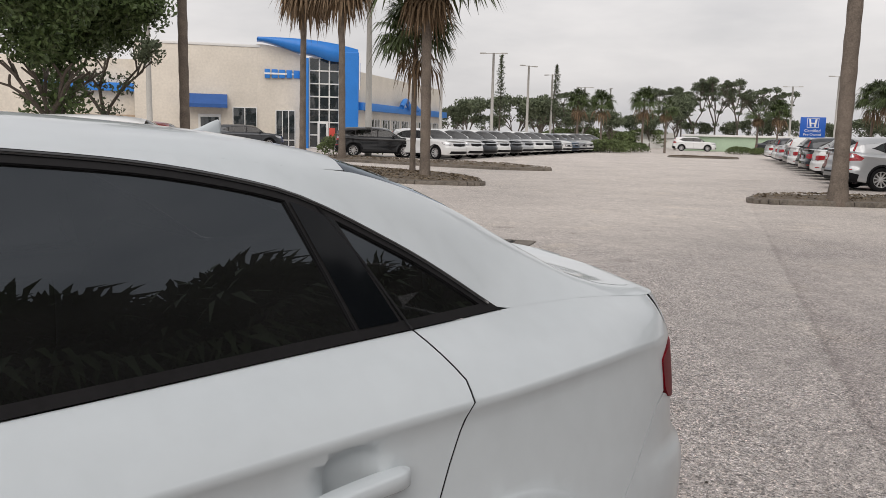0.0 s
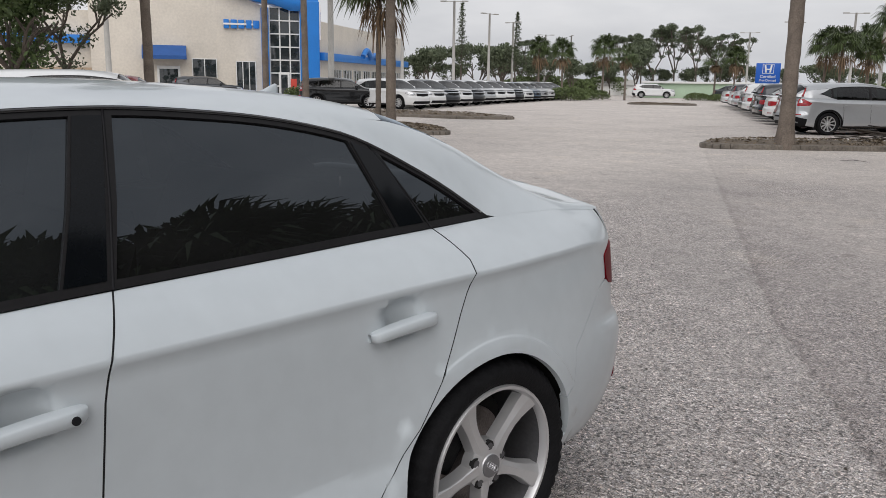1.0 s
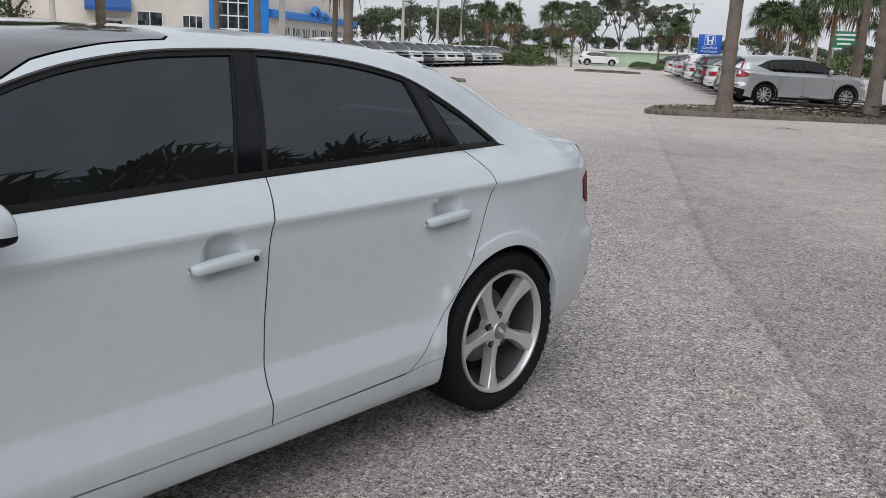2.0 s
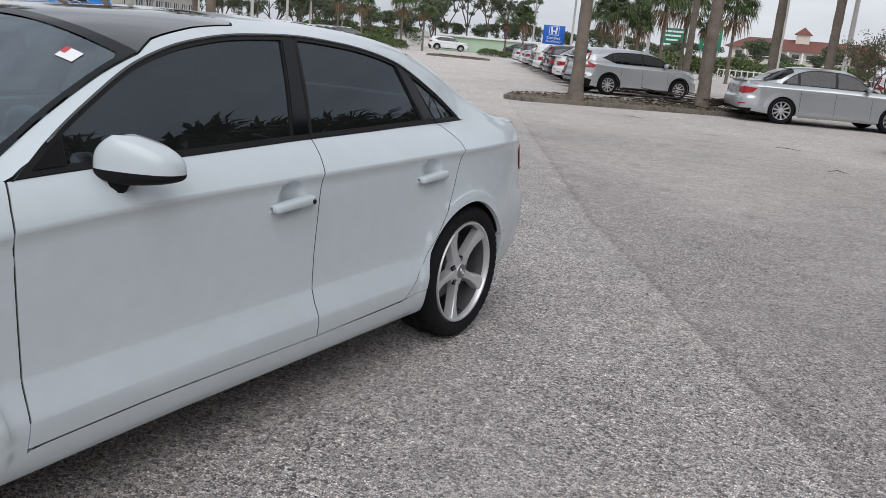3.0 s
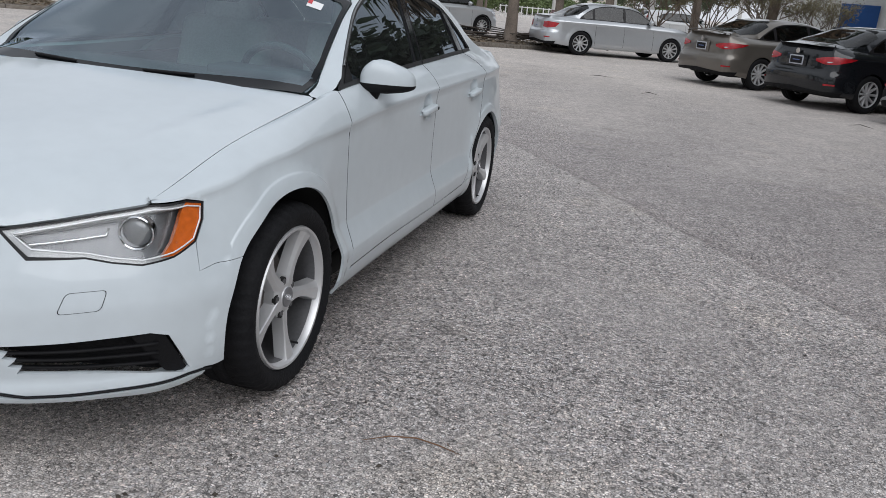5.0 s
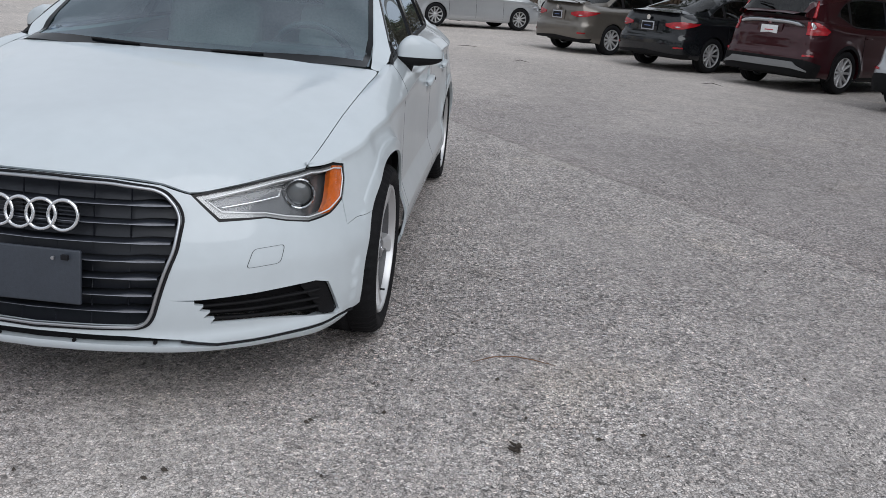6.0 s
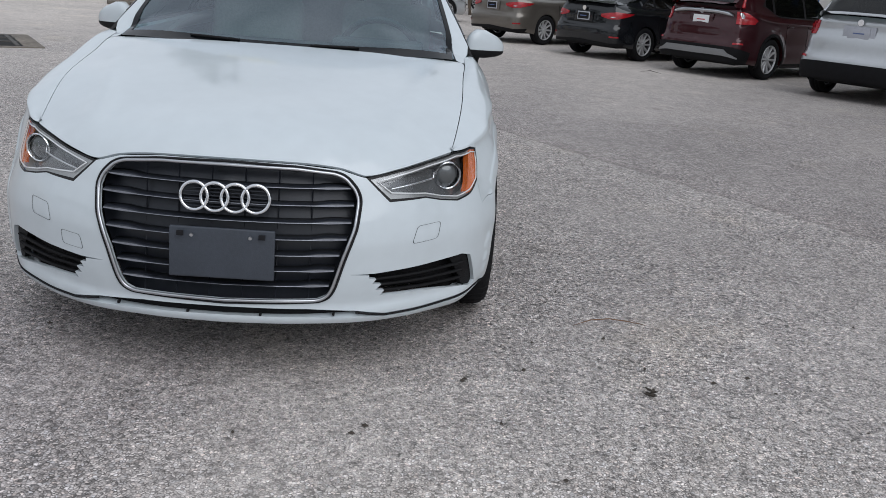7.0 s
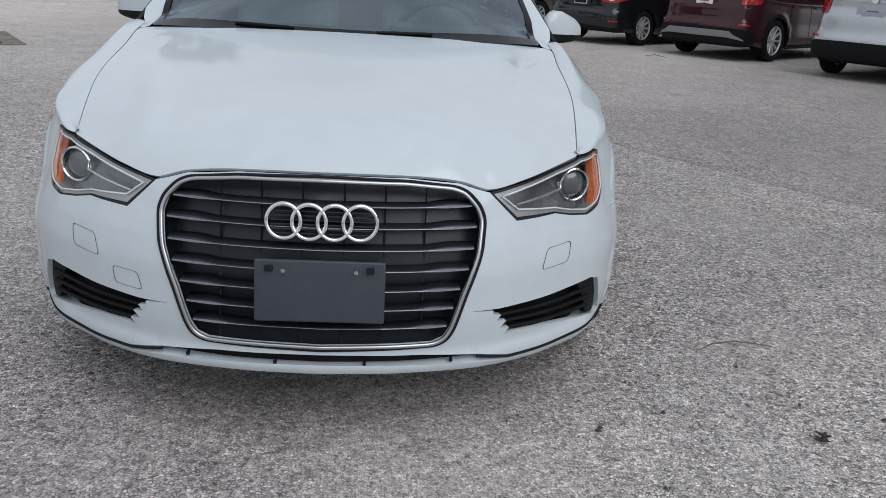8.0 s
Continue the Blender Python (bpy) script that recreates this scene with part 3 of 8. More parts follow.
# grille opening, lamps and intakes on the nose, as outlines along the body
GR_IN = [(0.0, 0.692), (0.20, 0.689), (0.318, 0.677), (0.350, 0.664), (0.380, 0.632), (0.392, 0.600), (0.384, 0.52), (0.350, 0.42), (0.324, 0.330), (0.308, 0.302), (0.28, 0.289), (0.0, 0.285)]


def mir(pts):
    """A half outline from the middle, completed by its mirror image."""
    return pts + [(-a, b) for a, b in reversed(pts) if abs(a) > 1e-6]


grille_hole = mir([nose_x(x, z) for x, z in GR_IN])
LAMP = [fn(0.405, -0.73, 0.664), fn(0.50, -0.66, 0.680), fn(0.60, -0.575, 0.700), fn(0.685, -0.49, 0.716), fn(0.742, -0.412, 0.720), fn(0.768, -0.373, 0.712),
        fn(0.778, -0.386, 0.665), fn(0.774, -0.424, 0.610), fn(0.735, -0.475, 0.580), fn(0.68, -0.54, 0.568), fn(0.63, -0.59, 0.578), fn(0.585, -0.635, 0.592), fn(0.485, -0.727, 0.590)]
FOG = [fn(0.37, -0.815, 0.374), fn(0.45, -0.78, 0.372), fn(0.60, -0.695, 0.380), fn(0.735, -0.575, 0.388), fn(0.765, -0.535, 0.375), fn(0.80, -0.48, 0.262), fn(0.79, -0.495, 0.25),
       fn(0.755, -0.54, 0.262), fn(0.60, -0.69, 0.287), fn(0.47, -0.765, 0.292), fn(0.485, -0.76, 0.310), fn(0.455, -0.77, 0.314), fn(0.470, -0.768, 0.332), fn(0.44, -0.78, 0.337), fn(0.458, -0.775, 0.352), fn(0.43, -0.785, 0.357), fn(0.43, -0.785, 0.367)]
neg = lambda poly: [(-a, b) for a, b in poly]  # noqa: E731

# front bumper
top_edge = [nose_x(x, z) for x, z in HOOD_FRONT] + [(a, b + 0.002) for a, b in LAMP[:4]]
low = [nose_x(0, 0.264), nose_x(0.25, 0.261), fn(0.40, -0.80, 0.250), fn(0.49, -0.755, 0.232), fn(0.62, -0.67, 0.234), fn(0.72, -0.58, 0.238), fn(0.80, -0.48, 0.246), fl(-0.40, 0.25)]
arch_f = [fl(y, z) for y, z in arc(-0.012, 0.318, 0.375, 190, 142.1, 14)]
b_out = [nose_x(0.0, 0.704)] + top_edge[1:4] + [LAMP[0], LAMP[12], LAMP[11], LAMP[10], LAMP[9], LAMP[8], LAMP[7]] + [fl(-0.45, 0.535)] + [fl(-0.40, 0.545)] + arch_f[::-1] + low[::-1]
bumper_out = b_out + [(-a, b) for a, b in reversed(b_out[1:-1])]
panel("front_bumper", nose, bumper_out, M_WHITE, saloon, holes=[grille_hole, FOG, neg(FOG)], step=0.022, flange=0.014, label="glossy white painted front bumper")
# lip under the bumper
lip_top = [(a, b - 0.012 - 0.012 * (1 - ease(0.35, 0.5, a))) for a, b in low[:-1]] + [fl(-0.435, 0.235)]
lip_bot = [fl(-0.44, 0.222), fn(0.80, -0.48, 0.208), fn(0.62, -0.67, 0.206), fn(0.49, -0.755, 0.206), nose_x(0.25, 0.214), nose_x(0, 0.214)]
lip = lip_top + lip_bot
panel("front_lip", nose, lip + [(-a, b) for a, b in reversed(lip[1:-1])], M_WHITE, saloon, step=0.022, flange=0.06, lift=0.003, label="white lower lip of the bumper")
slot = [(a, b + 0.004) for a, b in low[:-1]] + [fl(-0.41, 0.24)] + [(a, b - 0.004) for a, b in reversed(lip_top)]
panel("lip_slot", nose, slot + [(-a, b) for a, b in reversed(slot[1:-1])], M_BLACK_PLASTIC, saloon, step=0.03, flange=0, lift=-0.03)
for side in (1, -1):
    gap = [nose(a, b - 0.006) for a, b in dense([q for q in low[2:-1]] + [fl(-0.42, 0.246)], 0.03, False)]
    tube("lip_gap", [(side * p[0], p[1], p[2]) for p in gap], 0.0034, M_INK, saloon, seg=6)
for x in (-0.33, -0.11, 0.11, 0.33):
    p = nose(*nose_x(x, 0.235))
    boxed("clip", (0.008, 0.014, 0.009), Matrix.Translation((p[0], p[1] + 0.005, p[2] + 0.008)), M_BLACK_PLASTIC, saloon, bevel=0.002)

# grille: frame, backing, slats, plate holder, rings
grille = new("grille")
grille.parent = saloon
tagged(grille, "dark slatted radiator grille in a chrome frame")
loop = dense(rounded(mir(GR_IN), 0.018, 4), 0.02)


def around(grow, out):
    pts = []
    for x, z in loop:
        k = Vector((x, 0, z - 0.5)).normalized()
        p = nose(*nose_x(x + k.x * grow, z + k.z * grow))
        n = Vector((x * 0.9, -1, 0.12)).normalized()
        pts.append(Vector(p) + n * out)
    return pts


tube("grille_frame", around(-0.001, 0.003), 0.0052, M_SATIN, grille, "satin chrome grille frame", seg=12, closed=True)
tube("frame_gap", around(0.0082, 0.001), 0.0042, M_INK, grille, seg=8, closed=True)
panel("grille_backing", nose, [(a * 1.08, (b + 0.23) * 1.13 - 0.23) for a, b in grille_hole], M_SLAT, grille, step=0.05, flange=0, lift=-0.055)
gw = Curve(*[v for x, z in reversed(GR_IN) if x > 0 for v in (z, x)])
for k in range(7):
    z = 0.634 - 0.0495 * k
    hw = gw(z) - 0.014
    rows = []
    for i in range(33):
        x = hw * (i / 16 - 1)
        a = abs(x) / hw
        thick = 0.0030 + 0.0050 * ease(0.70, 0.80, a) * (1 - 0.6 * ease(0.85, 1.0, a))
        px, py, pz = nose(*nose_x(x, z))
        rows.append([(px, py + 0.010, pz + thick), (px, py + 0.004, pz + thick * 0.6), (px, py + 0.003, pz - thick * 0.4), (px, py + 0.016, pz - thick), (px, py + 0.05, pz - thick * 0.8), (px, py + 0.05, pz + thick)])
    vs = [v for r in rows for v in r]
    fs = [(i * 6 + j, i * 6 + (j + 1) % 6, i * 6 + 6 + (j + 1) % 6, i * 6 + 6 + j) for i in range(32) for j in range(6)]
    ob = build("slat", vs, fs, M_SLAT, grille)
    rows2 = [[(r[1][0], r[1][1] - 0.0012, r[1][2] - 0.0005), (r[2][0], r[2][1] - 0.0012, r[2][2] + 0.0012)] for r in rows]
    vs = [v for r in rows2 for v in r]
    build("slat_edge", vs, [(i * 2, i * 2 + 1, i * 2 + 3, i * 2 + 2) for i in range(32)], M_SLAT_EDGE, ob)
for x in (-0.25, -0.15, -0.05, 0.05, 0.15, 0.25):
    p, q = nose(*nose_x(x, 0.685)), nose(*nose_x(x, 0.29))
    tube("grille_bar", [(p[0], p[1] + 0.022, p[2]), (q[0], q[1] + 0.022, q[2])], 0.0022, M_SLAT, grille, seg=6)
RX = 0.0605
for k in range(7):
    z = 0.602 + 0.0105 * (k - 3)
    y0 = nose(*nose_x(0.0, 0.60))[1]
    boxed("emblem_bar", (0.245, 0.006, 0.004), Matrix.Translation((0, y0 + 0.006 + 0.20 * (z - 0.602), z)), M_SLAT, grille, bevel=0.001)
for k in range(4):
    vs, fs = [], []
    cx, cz = (k - 1.5) * RX, 0.602
    for i in range(48):
        a = 2 * math.pi * i / 48
        for j in range(8):
            c = 2 * math.pi * j / 8
            rr = 0.0405 + 0.0056 * math.cos(c)
            x, z = cx + rr * math.cos(a), cz + rr * math.sin(a)
            y = nose(*nose_x(x, 0.60))[1] - 0.010 + 0.20 * (z - cz)
            vs.append((x, y - 0.006 * math.sin(c), z))
    fs = [(i * 8 + j, i * 8 + (j + 1) % 8, (i + 1) % 48 * 8 + (j + 1) % 8, (i + 1) % 48 * 8 + j) for i in range(48) for j in range(8)]
    build("ring", vs, fs, M_CHROME, grille, "chrome ring")
bm = bmesh.new()
add_box(bm, (0.310, 0.012, 0.152), Matrix.Translation((0, -0.880, 0.442)) @ Matrix.Rotation(radians(-6), 4, "X"), 0.005, 3)
plate = part("plate_holder", bm, M_GREY_PLASTIC, grille, "blank dark grey plastic plate holder")
for x in (-0.093, 0.093):
    boxed("slot", (0.019, 0.010, 0.014), Matrix.Translation((x * 1.28, -0.8935, 0.502)), M_INK, plate, bevel=0.001)
    bm = bmesh.new()
    add_cyl(bm, 0.0055, 0.005, 0.006, Matrix.Translation((x * 0.92, -0.8945, 0.498)) @ Matrix.Rotation(math.pi / 2, 4, "X"), 12)
    part("screw", bm, M_SATIN, plate)

for side in (1, -1):
    # fog intake: backing, three fins, blank cover
    fog = new("fog_intake")
    fog.parent = saloon
    tagged(fog, "black slatted air intake")
    panel("backing", flank, FOG, M_BLACK_PLASTIC, fog, step=0.04, flange=0, lift=-0.05, side=side)
    for f in (0.27, 0.52, 0.77):
        pts = []
        for i in range(12):
            t = i / 11
            top, bot = Vector(fn(0.44 + 0.30 * t, -0.785 + 0.225 * t ** 1.25, 0.370 + 0.012 * t)), Vector(fn(0.44 + 0.30 * t, -0.785 + 0.225 * t ** 1.25, 0.290 - 0.022 * t))
            p = Vector(flank(*(top * (1 - f) + bot * f)))
            pts.append((side * p.x, p.y + 0.016, p.z))
        tube("fin", pts, 0.0085, M_BLACK_PLASTIC, fog, flat=0.6, seg=8)
    cover = [fn(0.70, -0.61, 0.380), fn(0.735, -0.575, 0.384), fn(0.762, -0.54, 0.372), fn(0.797, -0.485, 0.262), fn(0.788, -0.498, 0.253), fn(0.757, -0.54, 0.263)]
    panel("blank_cover", flank, rounded(cover, 0.012), M_BLACK_PLASTIC, fog, step=0.02, flange=0.02, lift=-0.012, side=side)
    # washer cap, drawn by its seam
    cap = rounded([fn(0.562, -0.722, 0.457), fn(0.645, -0.655, 0.462), fn(0.660, -0.641, 0.515), fn(0.58, -0.705, 0.511)], 0.014)
    c0 = np.mean(cap, axis=0)
    panel("washer_cap", flank, cap, M_INK, saloon, holes=[[tuple(c0 + (np.array(p) - c0) * 0.965) for p in cap]], step=0.012, flange=0, lift=0.0008, side=side)
    if side < 0:
        cap2 = rounded([fn(0.44, -0.79, 0.395), fn(0.52, -0.745, 0.398), fn(0.525, -0.742, 0.442), fn(0.45, -0.785, 0.440)], 0.012)
        c0 = np.mean(cap2, axis=0)
        panel("tow_cap", flank, cap2, M_INK, saloon, holes=[[tuple(c0 + (np.array(p) - c0) * 0.962) for p in cap2]], step=0.012, flange=0, lift=0.0008, side=side)

    # headlamp
    lamp = new("headlight")
    lamp.parent = saloon
    tagged(lamp, "clear headlight with projector and amber side reflector")

    def shrunk(poly, by):
        """The outline drawn in by a width, each side parallel to itself."""
        out, n = [], len(poly)
        for i in range(n):
            p, a, b = (np.array(poly[k % n], float) for k in (i, i - 1, i + 1))
            u, v = (p - a) / np.hypot(*(p - a)), (b - p) / np.hypot(*(b - p))
            nu, nv = np.array((u[1], -u[0])), np.array((v[1], -v[0]))
            m = nu + nv
            m = m / max(1e-6, m.dot(m)) * 2
            w = by * (1.9 if i in (0, 12) else 1.0)
            out.append(tuple(p + m * min(1.6, np.hypot(*m)) / np.hypot(*m) * w))
        return out

    LI = shrunk(LAMP, 0.0048)
    L2 = shrunk(LAMP, 0.016)
    panel("surround", flank, LAMP, M_BLACK_TRIM, lamp, holes=[LI], step=0.02, flange=0.02, lift=-0.001, side=side, label="thin black lamp surround")
    panel("bezel", flank, LI, M_LAMP_GREY, lamp, holes=[L2], step=0.02, flange=0.04, lift=-0.007, side=side, label="grey lamp bezel")
    panel("housing", flank, LI, M_LAMP_BOWL, lamp, step=0.03, flange=0, lift=-0.043, side=side)
    line = [Vector(flank(*q)) + Vector((0.25, -1, 0)) * 0.001 for q in dense(shrunk(LAMP, 0.0135), 0.02)]
    tube("light_strip", [(side * q.x, q.y + 0.004, q.z) for q in line], 0.0023, M_STRIP, lamp, "bright daytime light strip", seg=8, closed=True)
    bar = [fn(0.47 + 0.145 * t, -0.725 + 0.12 * t, 0.622 + 0.022 * t) for t in np.linspace(0, 1, 8)]
    pts = [Vector(flank(*q)) for q in bar] + [Vector(flank(*fn(0.622, -0.60, 0.662)))]
    tube("reflector_bar", [(side * q.x, q.y + 0.016, q.z) for q in pts], 0.0035, M_CHROME, lamp, seg=8)
    amber = [LI[4], LI[5], LI[6], LI[7], LI[8], fn(0.712, -0.502, 0.584), fn(0.722, -0.47, 0.62), fn(0.730, -0.43, 0.69)]
    panel("amber_reflector", flank, amber, M_AMBER, lamp, step=0.012, flange=0.02, lift=-0.004, side=side, label="orange side reflector")
    p = Vector(flank(*fn(0.652, -0.548, 0.644)))
    m = Matrix.Translation((side * p.x, p.y + 0.036, p.z)) @ Matrix.Rotation(radians(20 * side), 4, "Z") @ Matrix.Rotation(radians(-90), 4, "Z")
    revolve("projector_ring", [(-0.01, 0.041), (0.008, 0.041), (0.011, 0.044), (0.008, 0.047), (-0.02, 0.048)], 40, M_CHROME, lamp, "chrome projector ring", m)
    revolve("projector", [(-0.012, 0.041)] + [(0.020 * math.sin(radians(a)) - 0.010, 0.040 * math.cos(radians(a))) for a in range(0, 91, 15)], 40, M_LAMP_LENS, lamp, "smoky glass projector lens", m)
    panel("lens", flank, LI, M_LENS, lamp, step=0.03, flange=0, lift=0.002, side=side, label="clear plastic lens")

    # wing, doors, sill, quarter
    hl_edge = [LAMP[3], LAMP[4], LAMP[5], LAMP[6], LAMP[7]]
    arch_all = [fl(y, z) for y, z in arc(-0.012, 0.318, 0.375, 141.8, -8, 40)]
    seam_f = [fl(0.452, 0.262), fl(0.461, 0.37), fl(0.464, 0.5), fl(0.461, 0.7), (PL.at_y(0.460), 0.0), (PL.at_y(0.468), 0.06), (PL.at_y(0.488), 0.15), (PL.at_y(0.49), 0.25)]
    hood_line = [(a, 0.25) for a in np.linspace(PL.at_y(0.46), LAMP[3][0] + 0.004, 26)]
    wing_out = [fl(-0.4485, 0.5362)] + [fl(-0.40, 0.5465)] + arch_all + [fl(0.40, 0.262)] + seam_f + hood_line + [(a, b + 0.004) for a, b in hl_edge[:2]] + [(a + 0.003, b) for a, b in hl_edge[2:]]
    panel("front_wing", flank, wing_out, M_WHITE, saloon, lines=[[fl(y, z) for y, z in arc(-0.012, 0.318, 0.375 + k, 140, 5, 60)] for k in (0.042, 0.047, 0.052)], step=0.024, flange=0.010, side=side, label="white front wing over the wheel")
    b_seam = [fl(1.556, 0.302), fl(1.555, 0.36), fl(1.548, 0.42), fl(1.556, 0.6), fl(1.575, 0.80), (PL.at_y(1.59), 0.0), (PL.at_y(1.648), 0.15)]
    r_seam = [fl(2.11, 0.312), fl(2.15, 0.34), fl(2.255, 0.44), fl(2.345, 0.53), fl(2.43, 0.66), fl(2.50, 0.80), (PL.at_y(2.555), 0.0), (PL.at_y(2.565), 0.04), (PL.at_y(2.54), 0.15)]
    sh = lambda pts, d: [(a + d, b) for a, b in pts]  # noqa: E731
    grip = lambda yg, zg: [[fl(yg + k * 0.055 * math.copysign(abs(math.cos(a)) ** 0.77, math.cos(a)), zg + k * 0.050 * math.copysign(abs(math.sin(a)) ** 0.77, math.sin(a))) for a in np.linspace(0, 2 * math.pi, 32)] for k in (1.0, 0.94, 0.8, 0.55, 0.25)]  # noqa: E731
    ridge = lambda y0, y1: [[(PL.at_y(y0), v), (PL.at_y(y1), v)] for v in (-0.03, -0.014, 0.0, 0.006)]  # noqa: E731
    low_lines = lambda y0, y1: [[fl(y0, v), fl(y1, v)] for v in (0.364, 0.371, 0.379, 0.389, 0.455, 0.464, 0.470, 0.476, 0.50)]  # noqa: E731
    panel("front_door", flank, sh(seam_f[1:-1][:1], G2) + [fl(0.456 + G2, 0.302)] + sh(b_seam, -G2) + sh(seam_f[:-1][::-1][:-1], G2 * 2), M_WHITE, saloon, lines=ridge(0.47, 1.58) + low_lines(0.47, 1.54) + grip(*GRIPS[0]), step=0.03, flange=0.02, side=side, label="white front door")
    panel("rear_door", flank, sh(b_seam[:1], G2) + sh(r_seam, -G2) + sh(b_seam[:0:-1], G2), M_WHITE, saloon, lines=ridge(1.60, 2.55) + low_lines(1.57, 2.13) + grip(*GRIPS[1]), step=0.03, flange=0.02, side=side, label="white rear door")
    sill = [fl(0.372, 0.207), fl(0.364, 0.262), fl(0.50, 0.298), fl(1.55, 0.297), fl(2.10, 0.305), fl(2.20, 0.316), fl(2.273, 0.318)] + [fl(y, z) for y, z in arc(2.622, 0.315, 0.349, 181, 197, 8)] + [fl(2.20, 0.203)]
    panel("sill", flank, sill, M_WHITE, saloon, step=0.03, flange=0.012, side=side, label="white painted sill")
    q_out = [fl(2.275, 0.3215), fl(2.20, 0.3195)] + sh(r_seam[:-1], G2) + [(PL.at_y(2.54) + G2, 0.15)] + [(PL.at_y(y), 0.15) for y in np.linspace(2.6, 3.34, 20)] + [(PL.at_y(3.36), 0.0), fl(3.30, 0.855), fl(3.268, 0.84), fl(3.262, 0.765), fl(3.20, 0.745), fl(3.0, 0.60), fl(2.985, 0.50)] + \
        [fl(y, z) for y, z in arc(2.622, 0.315, 0.347, 25, 178, 34)]
    panel("quarter_panel", flank, q_out, M_WHITE, saloon, lines=[[fl(y, z) for y, z in arc(2.622, 0.315, 0.347 + k, 158, 30, 60)] for k in (0.042, 0.047, 0.052)] + ridge(2.58, 3.2), step=0.026, flange=0.02, side=side, label="white rear quarter panel", share=share_low)

    for seam in (seam_f[1:-1], b_seam, r_seam, [fl(0.47, 0.2975), fl(1.55, 0.2955), fl(2.10, 0.3055)]):
        pts = [Vector(flank(*q)) for q in dense(seam, 0.03, False)]
        tube("door_gap", [(side * (q.x - 0.0012), q.y, q.z) for q in pts], 0.0019 if len(seam) > 3 else 0.0013, M_INK, saloon, seg=6)

    # window band: trim with three panes
    ys = np.linspace(0.505, 2.79, 50)
    top = [(y, DLO_TOP(y)) for y in ys]
    bot = [(y, belt(y)[2] + 0.002) for y in np.linspace(2.80, 0.50, 40)]
    bz = lambda y: belt(y)[2] + 0.019  # noqa: E731
    tz = lambda y: DLO_TOP(y) - 0.020  # noqa: E731
    g1 = [(y, bz(y)) for y in np.linspace(0.66, 1.55, 12)] + [(1.60, 1.14), (1.648, tz(1.648))] + [(y, tz(y)) for y in np.linspace(1.60, 0.67, 22)]
    g2 = [(y, bz(y)) for y in np.linspace(1.66, 2.412, 10)] + [(2.382, 1.10), (2.335, tz(2.335))] + [(y, tz(y)) for y in np.linspace(2.28, 1.737, 12)] + [(1.70, 1.14)]
    g3 = [(2.518, bz(2.518)), (2.62, bz(2.62)), (2.735, bz(2.735))] + [(y, tz(y)) for y in np.linspace(2.725, 2.428, 10)] + [(2.475, 1.10)]
    trim = panel("window_trim", house, bot[::-1] + top[::-1], M_BLACK_TRIM, saloon, holes=[g1, g2, g3], step=0.03, flange=0.012, lift=0.003, side=side, label="matt black window surround")
    for nm, g in (("front_side_window", g1), ("rear_side_window", g2), ("quarter_window", g3)):
        ob = panel(nm, house, g, M_TINT, saloon, step=0.06, flange=0, lift=-0.004, side=side, label="dark tinted side window")
    for seam in ([(1.648, belt(1.65)[2] + 0.003), (1.685, 1.14), (1.722, 1.325)], [(2.537, belt(2.54)[2] + 0.003), (2.46, 1.13), (2.395, 1.225)]):
        pts = [house(*p) for p in dense(seam, 0.03, False)]
        tube("door_seam", [(side * (p[0] + 0.0035), p[1], p[2]) for p in pts], 0.003, M_INK, trim, seg=6)
    gloss_b = [(1.556, bz(1.556)), (1.640, bz(1.64)), (1.716, tz(1.716)), (1.654, tz(1.654)), (1.607, 1.14)]
    panel("pillar_cover", house, gloss_b, M_BLACK_GLASS, saloon, step=0.05, flange=0, lift=0.005, side=side)
    gloss_c = [(2.418, bz(2.418)), (2.510, bz(2.51)), (2.468, 1.10), (2.422, tz(2.422)), (2.342, tz(2.342)), (2.388, 1.10)]
    panel("pillar_cover", house, gloss_c, M_BLACK_GLASS, saloon, step=0.04, flange=0, lift=0.005, side=side)
    guide = [house(*q) for q in ((2.385, bz(2.385) + 0.002), (2.362, 1.045), (2.345, 1.10))]
    tube("window_guide", [(side * (q[0] - 0.010), q[1], q[2]) for q in guide], 0.003, M_SATIN, saloon, seg=6)
    rail = [house(y, DLO_TOP(y) - 0.004) for y in np.linspace(0.62, 2.76, 60)]
    tube("trim_bead", [(side * (q[0] + 0.004), q[1], q[2]) for q in rail], 0.0045, M_BLACK_GLOSS, trim, seg=6)

    # pillars and roof frame
    inner = [(0.728, 0.388), (0.712, 0.40), (0.706, 0.455), (0.69, 0.56), (0.660, 0.72), (0.632, 0.86), (0.607, 1.012), (0.556, 1.10), (0.516, 1.30), (0.498, 1.486), (0.530, 1.8), (0.535, 2.1), (0.545, 2.40), (0.535, 2.52), (0.535, 2.65), (0.545, 2.85), (0.56, 3.02), (0.60, 3.085), (0.622, 3.20), (0.626, 3.30), (0.60, 3.37)]
    tail_edge = [flank(a, 0.15)[:2] for a in np.linspace(PL.near(0.68, 3.47), PL.at_y(2.84), 24)]
    outer = [(x + 0.0008, y) for x, y in tail_edge if x > 0.61 or y < 3.3] + [(EAVES_X(y) - 0.0005, y) for y in np.linspace(2.79, 0.392, 58)]
    panel("roof_frame", roof, inner + outer, M_WHITE, saloon, step=0.028, flange=0, side=side, label="white roof pillar frame", share=share_high)

    # mirror
    mirror = new("wing_mirror")
    mirror.parent = saloon
    tagged(mirror, "white door mirror with black lower shell")
